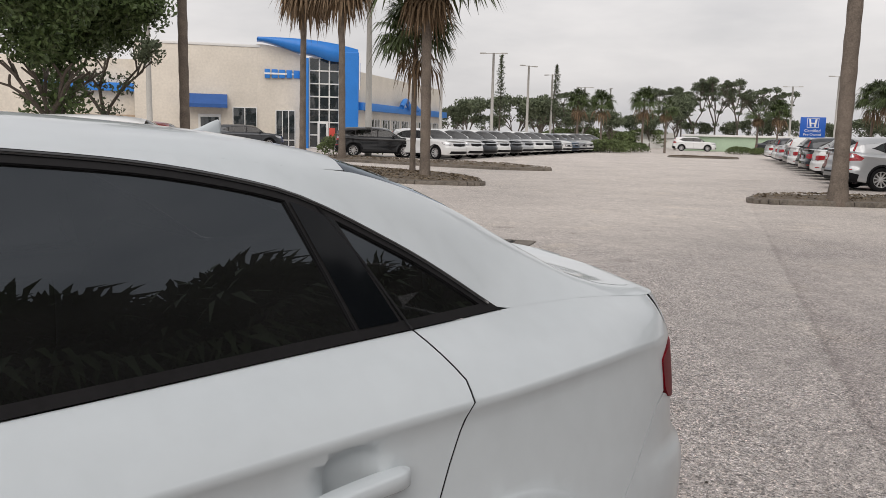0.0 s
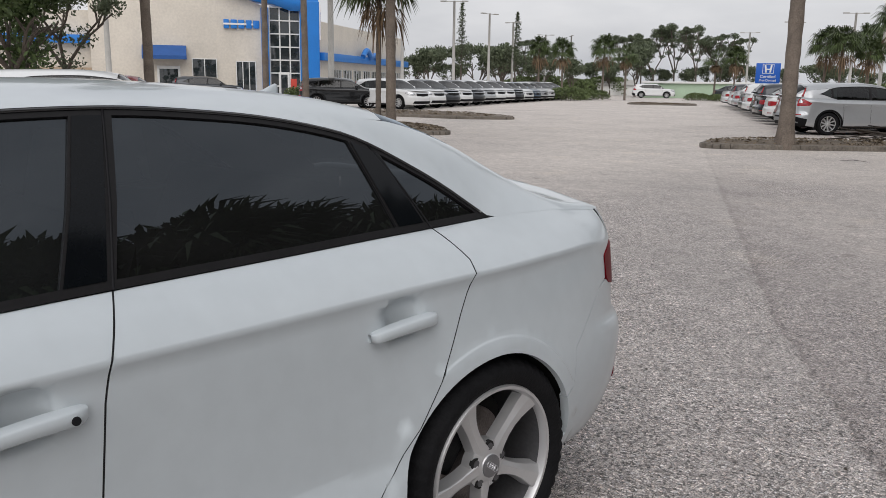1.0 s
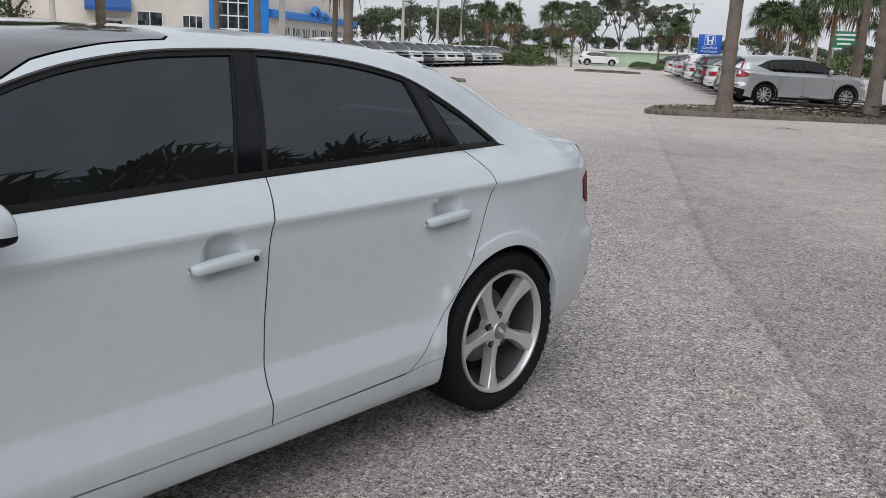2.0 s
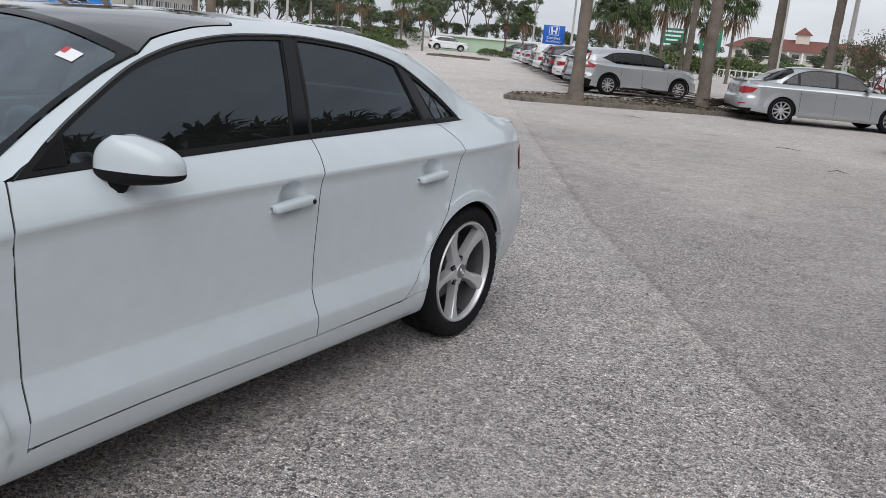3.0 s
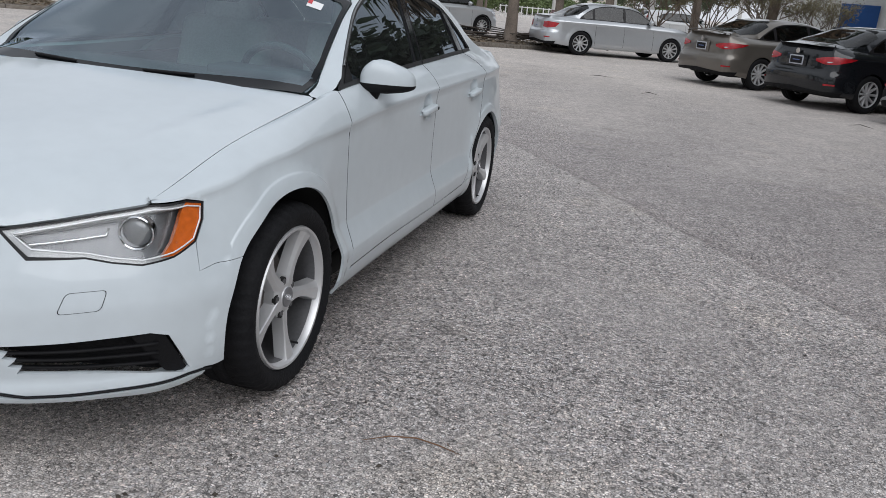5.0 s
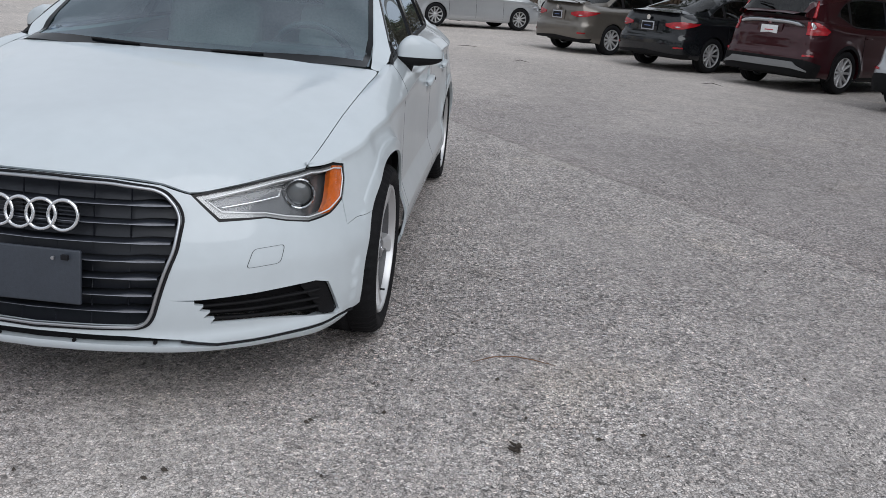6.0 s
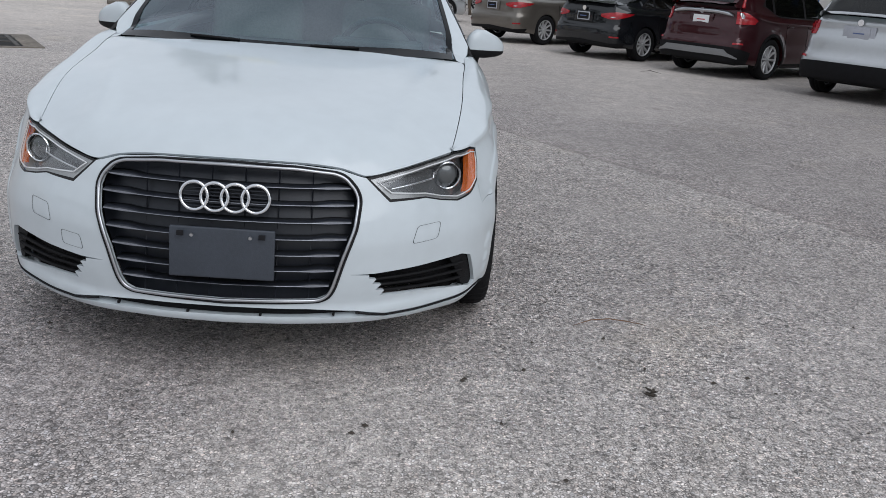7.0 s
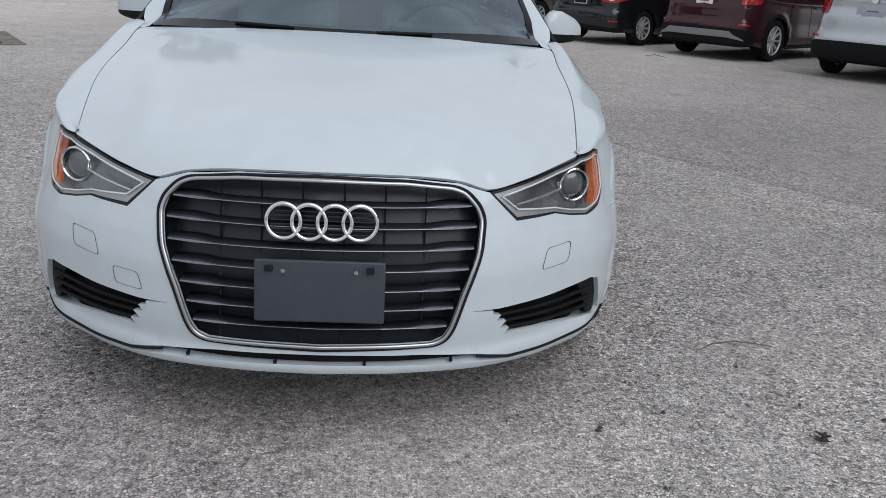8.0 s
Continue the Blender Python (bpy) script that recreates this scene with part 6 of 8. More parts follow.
def other_car(S, colour, label, rear="plain", step=0.075, wheel_style="ten", lettered=False):
    """A parked car with body, glass, lamps, plates, bumpers and wheels; nose towards -y of its frame."""
    pt = PAINTS[colour]
    car = thing("parked_car", label, "car")
    e, P = S.e, S.plan
    mid = (0, -S.base / 2, 0.6)
    F = lambda y, z: (P.at_y(y), z - S.crease(y))  # noqa: E731
    N = lambda x, y, z: (lambda s: (s, z - S.crease(P(s)[1])))(P.near(x, y))  # noqa: E731
    g = 0.22
    for side in (1, -1):
        lowl = [(0.0, 0.24 - S.crease(-S.yf))] + [F(y, g) for y in (-S.yf + 0.4,)] + \
            [F(y, z) for y, z in arc(-S.base, S.wr, S.arch, 197, -17, 18)] + [F(y, z) for y, z in arc(0.0, S.wr, S.arch, 197, -17, 18)] + [F(e - 0.35, 0.27), (P.end, 0.28 - S.crease(e))]
        upl = [(P.end, 0.15)] + [(P.at_y(y), 0.15) for y in np.linspace(e - 0.05, -S.yf + 0.03, 40)] + [(0.0, 0.15)]
        panel("body_side", S.flank, lowl + upl, pt, car, step=step, flange=0.05, side=side, middle=mid)
        # sill and bumper cladding
        clad = [F(y, 0.205) for y in (-S.base + S.arch + 0.02, -0.1 - S.arch)] + [F(-S.arch - 0.02, 0.275), F(-S.base + S.arch + 0.03, 0.275)]
        panel("sill_trim", S.flank, clad, M_BLACK_PLASTIC if S.suv else pt, car, step=0.12, flange=0.04, lift=0.006, side=side, middle=mid)
        if S.suv:
            for yy in (-S.base, 0.0):
                lipo = [F(a, b) for a, b in arc(yy, S.wr, S.arch + 0.055, 200, -20, 22)] + [F(a, b) for a, b in arc(yy, S.wr, S.arch, -20, 200, 22)]
                panel("arch_trim", S.flank, lipo, M_BLACK_PLASTIC, car, step=0.12, flange=0.02, lift=0.008, side=side, middle=mid)
        # windows
        y0, y1 = S.dlo.x[0] + 0.02, S.dlo_end - 0.01
        ys = np.linspace(y0, y1, 26)
        top = [(y, S.dlo(y)) for y in ys]
        kick = lambda y: 0.13 * ease(-0.30, 0.28, y) if S.suv else 0.0  # noqa: E731
        bot = [(y, S.belt(y)[2] + 0.004 + kick(y)) for y in ys[::-1]]
        bar = -S.base / 2 + 0.10
        bar2 = -0.10 if S.suv else -0.36
        bz = lambda y: S.belt(y)[2] + 0.022 + kick(y)  # noqa: E731
        tz = lambda y: S.dlo(y) - 0.022  # noqa: E731
        panes = []
        for a, b in ((y0 + 0.22, bar - 0.04), (bar + 0.03, bar2 - 0.04), (bar2 + 0.03, y1 - (0.12 if S.suv else 0.11))):
            yy = np.linspace(a, b, 9)
            panes.append([(y, bz(y)) for y in yy] + [(y, max(tz(y), bz(y) + 0.02)) for y in yy[::-1]])
        panel("window_frame", S.house, top + bot, M_BLACK_TRIM, car, holes=panes, step=step, flange=0, lift=0.003, side=side, middle=mid)
        for pn in panes:
            panel("side_window", S.house, pn, M_GLASS_DARK, car, step=0.15, flange=0, lift=0.001, side=side, middle=mid)
        if S.suv:
            yy = np.linspace(-0.24, e - 0.06, 22)
            panel("rear_pillar", S.house, [(y, S.belt(y)[2] - 0.004) for y in yy] + [(y, max(S.rim(y), S.belt(y)[2] + 0.01)) for y in yy[::-1]], pt, car, step=step, flange=0, lift=-0.002, side=side, middle=mid)
        # door seams
        for yy in (y0 + 0.12, bar, (-S.arch - 0.06)):
            pts = [S.flank(P.at_y(yy + (0.02 if z > 0.8 else 0)), z - S.crease(yy)) for z in np.linspace(0.30, S.crease(yy) - 0.01, 8)]
            tube("door_seam", [(side * (p[0] + 0.001), p[1], p[2]) for p in pts], 0.004, M_INK, car, seg=4)
        for yy in (bar - 0.16, -S.arch - 0.16):
            zz = S.crease(yy) - 0.055
            p = S.flank(P.at_y(yy), zz - S.crease(yy))
            boxed("door_handle", (0.028, 0.17, 0.022), Matrix.Translation((side * (p[0] + 0.012), yy, zz)), pt, car, bevel=0.01)
        # mirror
        p = S.belt(y0 + 0.25)
        bm = bmesh.new()
        bmesh.ops.create_icosphere(bm, subdivisions=2, radius=1.0)
        bmesh.ops.transform(bm, matrix=Matrix.Translation((side * (p[0] + 0.11), p[1], p[2] + 0.07)) @ Matrix.Diagonal((0.11, 0.075, 0.075, 1)), verts=bm.verts)
        part("wing_mirror", bm, pt, car)
        tube("mirror_arm", [(side * (p[0] - 0.01), p[1], p[2] + 0.01), (side * (p[0] + 0.07), p[1], p[2] + 0.05)], 0.022, M_BLACK_PLASTIC, car, seg=6)
        # lamps
        hw = P.p[:, 0].max()
        head = [N(hw * 0.58, -S.yf + 0.10, S.nose_z - 0.10), N(hw * 0.80, -S.yf + 0.24, S.nose_z - 0.06), N(hw * 0.96, -S.yf + 0.55, S.nose_z - 0.03), N(hw * 0.95, -S.yf + 0.50, S.nose_z - 0.12), N(hw * 0.82, -S.yf + 0.26, S.nose_z - 0.20), N(hw * 0.62, -S.yf + 0.12, S.nose_z - 0.20)]
        panel("headlight", S.flank, head, M_LAMP_CLEAR, car, step=0.08, flange=0.02, lift=0.006, side=side, middle=mid)
        cr = S.crease(e)
        if rear == "wide":
            tl = [N(hw * 0.46, e - 0.02, cr - 0.060), N(hw * 0.66, e - 0.04, cr - 0.028), N(hw * 0.86, e - 0.15, cr - 0.010), N(hw * 0.99, e - 0.52, cr - 0.022), N(hw * 0.97, e - 0.40, cr - 0.075), N(hw * 0.88, e - 0.17, cr - 0.135), N(hw * 0.68, e - 0.04, cr - 0.145), N(hw * 0.48, e - 0.02, cr - 0.105)]
        elif rear in ("tall", "hatch"):
            tl = [N(hw * 0.72, e - 0.05, cr - 0.0), N(hw * 0.93, e - 0.25, cr - 0.0), N(hw * 0.98, e - 0.46, cr - 0.12), N(hw * 0.97, e - 0.40, cr - 0.19), N(hw * 0.84, e - 0.12, cr - 0.205), N(hw * 0.74, e - 0.06, cr - 0.20)]
        else:
            tl = [N(hw * 0.55, e - 0.03, cr - 0.03), N(hw * 0.84, e - 0.11, cr - 0.02), N(hw * 0.98, e - 0.42, cr - 0.04), N(hw * 0.95, e - 0.32, cr - 0.16), N(hw * 0.80, e - 0.08, cr - 0.20), N(hw * 0.56, e - 0.03, cr - 0.18)]
        lamp = panel("tail_light", S.flank, tl, M_LAMP_RED, car, step=0.06, flange=0.02, lift=0.012, side=side, middle=mid)
        if rear in ("tall", "wide", "hatch"):
            c = np.mean(tl, axis=0)
            wl = [tuple(c + (np.array(p) - c) * np.array((0.34, 0.50) if rear == "tall" else (0.20, 0.15)) + np.array((0.075, 0.03) if rear == "tall" else (0.05, -0.03))) for p in tl]
            panel("reverse_light", S.flank, wl, M_LAMP_CLEAR, lamp, step=0.06, flange=0.0, lift=0.016, side=side, middle=mid)
        if rear == "tall":
            pts = [S.house(e - 0.27 - 0.10 * t, S.belt(e - 0.3)[2] + 0.02 + 0.26 * t) for t in np.linspace(0, 1, 6)]
            tube("pillar_light", [(side * (p[0] + 0.0), p[1] + 0.02, p[2]) for p in pts], [0.03, 0.028, 0.026, 0.024, 0.022, 0.014], M_LAMP_RED, car, seg=8)
        rz = 0.15 if S.suv else 0.0
        rf = [N(hw * 0.76, e - 0.07, 0.425 + rz), N(hw * 0.90, e - 0.19, 0.43 + rz), N(hw * 0.90, e - 0.19, 0.455 + rz), N(hw * 0.76, e - 0.07, 0.455 + rz)]
        panel("rear_reflector", S.flank, rf, M_LAMP_RED, car, step=0.06, flange=0, lift=0.012, side=side, middle=mid)
        for yy in (-S.base, 0.0):
            wheel("wheel", S.wr, S.wr - 0.105, 0.215, car, Matrix.Translation((side * (hw - 0.125), yy, S.wr)) @ Matrix.Rotation(0 if side > 0 else math.pi, 4, "Z") @ Matrix.Rotation(random.random() * 3, 4, "X"), spokes=10 if wheel_style == "ten" else 5, detail=False, style="thin" if wheel_style == "ten" else "five")
            vs, fs = [], []
            for k in range(13):
                a = radians(-10 + 200 * k / 12)
                for x in (0.45, hw - 0.05):
                    vs.append((side * x, yy + (S.arch + 0.01) * math.cos(a), S.wr + (S.arch + 0.01) * math.sin(a)))
            vs.append((side * 0.45, yy, S.wr))
            build("wheel_housing", vs, [(2 * k, 2 * k + 1, 2 * k + 3, 2 * k + 2) for k in range(12)] + [(2 * k, 2 * k + 2, 26) for k in range(12)], M_DARK, car)
    # hood, windshield, roof, rear glass, boot
    ex = lambda y: S.ex(y) - 0.002  # noqa: E731
    strip = lambda ya, yb, k=1.0, n=10: [(ex(y) * k, y) for y in np.linspace(ya, yb, n)] + [(-ex(y) * k, y) for y in np.linspace(yb, ya, n)]  # noqa: E731
    panel("hood", S.roof, strip(-S.yf + 0.02, S.cowl - 0.03), pt, car, step=step, flange=0, middle=mid)
    panel("windshield", S.roof, strip(S.cowl, S.top_f, 0.93), M_GLASS_DARK, car, step=0.12, flange=0, lift=0.004, middle=mid)
    panel("roof_panel", S.roof, strip(S.cowl - 0.02, S.e - 0.03, 1.0, 40), pt, car, holes=[strip(S.cowl + 0.005, S.top_f, 0.92), strip(S.glass_r[0], S.glass_r[1], 0.90)], step=step, flange=0, middle=mid)
    panel("rear_window", S.roof, strip(S.glass_r[0], S.glass_r[1], 0.91), M_GLASS_DARK, car, step=0.12, flange=0, lift=0.004, middle=mid)
    boxed("cabin", (2 * S.ex(-1.0) - 0.12, 2.0, 0.46), Matrix.Translation((0, -S.base / 2 + 0.2, S.belt(-1)[2] - 0.25)), M_CABIN, car, "", 0.05)
    for sx in (-0.36, 0.36):
        for yy in (-S.base / 2 + 0.12, -S.base / 2 + 0.98):
            bm = bmesh.new()
            add_box(bm, (0.46, 0.14, 0.42), Matrix.Translation((sx, yy, S.belt(-1)[2] + 0.02)) @ Matrix.Rotation(radians(-14), 4, "X"), 0.05)
            add_box(bm, (0.25, 0.10, 0.17), Matrix.Translation((sx, yy + 0.07, S.belt(-1)[2] + 0.30)), 0.04)
            part("seat", bm, M_CABIN, car)
    boxed("underbody", (1.30, S.yf - S.yr - 0.7, 0.28), Matrix.Translation((0, (-S.yf + e) / 2, 0.36)), M_DARK, car, "", 0.05)
    # bumper cladding, plates and trim
    cr = S.crease(e)
    hw = P.p[:, 0].max()
    for side in (1, -1):
        bl_ = [(P.end, 0.285 - cr), N(hw * 0.75, e - 0.07, 0.275), F(e - 0.32, 0.265), F(e - 0.36, 0.46 if S.suv else 0.34), N(hw * 0.78, e - 0.08, 0.53 if S.suv else 0.32), (P.end, (0.54 if S.suv else 0.36) - cr)]
        panel("bumper_cladding", S.flank, bl_, M_BLACK_PLASTIC, car, step=0.1, flange=0.03, lift=0.008, side=side, middle=mid)
        if rear == "tall":
            sk = [(P.end, 0.385 - cr), N(hw * 0.60, e - 0.05, 0.385), N(hw * 0.86, e - 0.13, 0.345), N(hw * 0.86, e - 0.13, 0.365), N(hw * 0.70, e - 0.05, 0.43), N(hw * 0.62, e - 0.05, 0.485), (P.end, 0.49 - cr)]
            panel("skid_plate", S.flank, sk, M_SILVER_TRIM, car, step=0.1, flange=0.02, lift=0.022, side=side, middle=mid)
        gr = [(0.0, S.nose_z - 0.09 - S.crease(-S.yf)), N(hw * 0.50, -S.yf + 0.07, S.nose_z - 0.10), N(hw * 0.46, -S.yf + 0.06, S.nose_z - 0.24), (0.0, S.nose_z - 0.26 - S.crease(-S.yf))]
        panel("front_grille", S.flank, gr, M_BLACK_PLASTIC, car, step=0.1, flange=0, lift=0.008, side=side, middle=mid)
        gr = [(0.0, 0.42 - S.crease(-S.yf)), N(hw * 0.62, -S.yf + 0.11, 0.42), N(hw * 0.70, -S.yf + 0.16, 0.30), (0.0, 0.28 - S.crease(-S.yf))]
        panel("lower_grille", S.flank, gr, M_BLACK_PLASTIC, car, step=0.1, flange=0, lift=0.008, side=side, middle=mid)
        bar_ = [(0.0, S.nose_z - 0.085 - S.crease(-S.yf)), N(hw * 0.55, -S.yf + 0.09, S.nose_z - 0.09), N(hw * 0.55, -S.yf + 0.09, S.nose_z - 0.115), (0.0, S.nose_z - 0.115 - S.crease(-S.yf))]
        panel("grille_bar", S.flank, bar_, M_CHROME, car, step=0.1, flange=0.01, lift=0.016, side=side, middle=mid)
    py = S.flank(P.end, -0.14)[1]
    zp = cr - {"plain": 0.16, "wide": 0.12, "tall": 0.17, "hatch": 0.14}[rear]
    boxed("plate_recess", (0.46, 0.02, 0.20), Matrix.Translation((0, py + 0.004, zp)), M_BLACK_PLASTIC if colour == "black" else (M_BADGE if rear == "hatch" else pt), car, bevel=0.006)
    plate = boxed("number_plate", (0.31, 0.012, 0.155), Matrix.Translation((0, py + 0.018, zp)), M_PAPER if rear == "tall" else M_BADGE, car, "pale dealer plate in a frame", 0.004)
    boxed("plate_bar", (0.16, 0.006, 0.016), Matrix.Translation((0, py + 0.025, zp)), M_REDINK if rear == "tall" else M_BADGE_BLUE, plate, bevel=0.001)
    if colour in ("black", "grey"):
        boxed("plate_field", (0.27, 0.004, 0.115), Matrix.Translation((0, py + 0.0255, zp)), M_INK, plate, bevel=0.001)
    if rear == "tall":
        band = [S.flank(P.near(abs(x), e) if abs(x) > 0.01 else P.end, 0.0 - 0.016) for x in np.linspace(-0.58, 0.58, 13)]
        tube("tailgate_trim", [(x, q[1] + 0.012, zp + 0.155 - 0.05 * (x / 0.58) ** 4) for x, q in zip(np.linspace(-0.58, 0.58, 13), band)], [0.020] + [0.036] * 11 + [0.020], M_SATIN, car, "chrome strip on the tailgate", seg=10, flat=1.0)
        pts = [S.roof(x, S.glass_r[0] - 0.06) for x in np.linspace(-0.55, 0.55, 9)]
        tube("roof_spoiler", [(p[0], p[1] + 0.05, p[2] - 0.005) for p in pts], 0.05, pt, car, seg=8, flat=0.5)
        q = S.roof(0.1, S.glass_r[0] + 0.18)
        tube("rear_wiper", [(0.0, q[1] + 0.10, q[2] - 0.07), (0.30, q[1] + 0.06, q[2] - 0.03)], 0.010, M_BLACK_PLASTIC, car, seg=6)
    elif rear == "wide":
        pts = [S.roof(x, e - 0.10) for x in np.linspace(-0.58, 0.58, 11)]
        tube("boot_spoiler", [(p[0], p[1] - 0.02 + 0.10 * (1 - (p[0] / 0.6) ** 2) * 0.5, p[2] + 0.055 * (1 - abs(p[0] / 0.62) ** 4)) for p in pts], 0.035, pt, car, seg=8, flat=0.35)
    if not lettered:
        bm = bmesh.new()
        add_cyl(bm, 0.045, 0.04, 0.014, Matrix.Translation((0, py + 0.016, zp + 0.15)) @ Matrix.Rotation(math.pi / 2, 4, "X"), 20)
        part("badge", bm, M_CHROME, car)
    return car


def stand(car, hub, heading, track):
    """Set a car so that its right rear wheel's face stands at hub, its nose pointing at heading (degrees from x)."""
    a = radians(heading)
    h = Vector((math.cos(a), math.sin(a), 0))
    r = Vector((h.y, -h.x, 0))
    o = Vector((hub[0], hub[1], 0)) - r * track
    z = gz(o.x, o.y)
    return Matrix.Translation((o.x, o.y, z)) @ Matrix.Rotation(a + math.pi / 2, 4, "Z")


def recolour(car, old, new_paint):
    for o in (car, *car.children_recursive):
        for sl in o.material_slots:
            if sl.material is PAINTS[old]:
                sl.link = "OBJECT"
                sl.material = PAINTS[new_paint]


S_SEDAN = Shell(False, 4.86, 0.925, 2.776, 0.98, 0.88, 0.965, 1.465, 0.78, 1.02, 0.355, 0.333)
S_COMPACT = Shell(False, 4.53, 0.888, 2.70, 0.89, 0.91, 0.97, 1.43, 0.75, 1.06, 0.345, 0.325)
S_SUV = Shell(True, 4.56, 0.91, 2.62, 0.92, 0.98, 1.04, 1.64, 0.90, 1.20, 0.385, 0.348, 0.13)
S_SUV2 = Shell(True, 4.58, 0.915, 2.66, 0.93, 0.93, 1.01, 1.53, 0.90, 1.12, 0.365, 0.330, 0.11)

accord = other_car(S_SEDAN, "silver", "silver saloon car with ten-spoke wheels parked on the lot", "plain", 0.06)
grey = other_car(S_COMPACT, "grey", "taupe-grey compact saloon with a boot spoiler", "wide", 0.06, "ten")
maroon = other_car(S_SUV, "maroon", "dark maroon small SUV with a chrome tailgate strip", "tall", 0.06, "ten")
silver_suv = other_car(S_SUV2, "silver", "silver SUV with black lower trim parked beside the palms", "tall", 0.07, "ten")


accord.matrix_basis = stand(accord, (-1.0, 22.0), 28, 0.91)
grey.matrix_basis = stand(grey, (3.45, 16.05), 38, 0.87)
black_car = copy_thing(grey, stand(grey, (5.03, 13.4), 38, 0.87))
recolour(black_car, "grey", "black")
for o in [o for o in black_car.children if o.name.startswith("boot_spoiler")]:
    bpy.data.objects.remove(o)
tagged(black_car, "glossy black compact saloon with a dark plate", "car")
maroon.matrix_basis = stand(maroon, (6.72, 11.4), 39, 0.89)
silver_suv.matrix_basis = stand(silver_suv, (-7.2, 26.2), 47, 0.91)
forester = other_car(S_SUV, "silver", "silver small SUV with a tall black bumper", "hatch", 0.06, "five")
forester.matrix_basis = stand(forester, (8.15, 8.75), 39, 0.89)
for o in (grey, black_car, maroon, forester, accord):
    tagged(o, group="cars parked across the aisle")

# the two rows further off
rn = random.Random(21)
left_row = ["white", "white", "charcoal", "white", "charcoal", "silver", "white", "white", "charcoal", "white", "blue", "silver", "white", "charcoal", "silver", "white"]
for k, c in enumerate(left_row):
    x, y = -32.0 - 0.99 * k, 28.8 + 2.11 * k
    src = silver_suv if k < 9 or k > 12 else accord
    ob = copy_thing(src, stand(src, (x, y), 6 + rn.uniform(-1.5, 1.5), 0.91))
    recolour(ob, "silver", c)
    tagged(ob, {"white": "white car nosing out of the long display row", "charcoal": "dark grey car nosing out of the long display row", "silver": "silver car nosing out of the long display row", "blue": "steel-blue car nosing out of the long display row"}[c], "car", "display row")
right_row = ["red", "white", "black", "charcoal", "white", "charcoal", "white", "silver", "white", "charcoal", "white", "silver"]
for k, c in enumerate(right_row):
    x, y = -8.75 - 1.45 * k, 28.8 + 2.5 * k
    src = accord if k % 3 else silver_suv
    ob = copy_thing(src, stand(src, (x, y), 34 + rn.uniform(-3, 3), 0.9))
    recolour(ob, "silver", c)
    tagged(ob, {"white": "white car parked tail-out in the used-car row", "black": "black car parked tail-out in the used-car row", "charcoal": "dark grey car parked tail-out in the used-car row", "silver": "silver car parked tail-out in the used-car row", "red": "red car parked tail-out in the used-car row"}[c], "car", "used-car row")
for (x, y), a, c, src, lb in (((-33.0, 26.7), 53, "black", silver_suv, "black SUV standing behind the palm bed"), ((-47.4, 80.0), 33, "white", silver_suv, "white SUV standing at the far side of the lot"),
                              ((-47.0, 26.9), 61, "charcoal", silver_suv, "dark grey SUV beside the showroom"), ((-17.3, 8.0), 62, "red", accord, "red saloon parked by the trees"),
                              ((-13.6, 6.0), 62, "white", silver_suv, "white SUV with a yellow windscreen tag"), ((-26.0, 8.6), 35, "black", accord, "black saloon parked by the trees"),
                              ((-37.0, 78.0), 20, "charcoal", accord, "dark saloon parked by the far hedge"), ((6.5, 36.0), 150, "white", accord, "white saloon parked behind the shrubs"), ((0.5, 41.0), 20, "white", silver_suv, "white SUV parked behind the palms"), ((-4.0, 43.0), 25, "red", accord, "red saloon parked behind the palms")):
    ob = copy_thing(src, stand(src, (x, y), a, 0.91))
    recolour(ob, "silver", c)
    tagged(ob, lb, "car", "scattered cars")


# ---------------------------------------------------------------- palms and trees
M_PALM = material("palm_leaf", (0.075, 0.105, 0.035), 0.55, var=0.35, scale=2)
M_PALM_DRY = material("dry_palm_leaf", (0.20, 0.135, 0.08), 0.8, var=0.35, scale=2)
M_BARK = material("palm_bark", (0.17, 0.14, 0.115), 0.9, var=0.35, scale=3, bump=0.9, bscale=14)
M_BARK2 = material("oak_bark", (0.11, 0.092, 0.075), 0.9, var=0.35, scale=4, bump=0.8, bscale=18)
M_LEAF = material("oak_leaf", (0.072, 0.112, 0.033), 0.6, var=0.4, scale=1.2)
M_LEAF2 = material("pine_leaf", (0.10, 0.124, 0.070), 0.65, var=0.4, scale=0.8)
M_HEDGE = material("hedge_leaf", (0.10, 0.135, 0.045), 0.6, var=0.4, scale=1.5)
M_SHRUB = material("bare_twigs", (0.13, 0.10, 0.075), 0.85, var=0.3, scale=3)


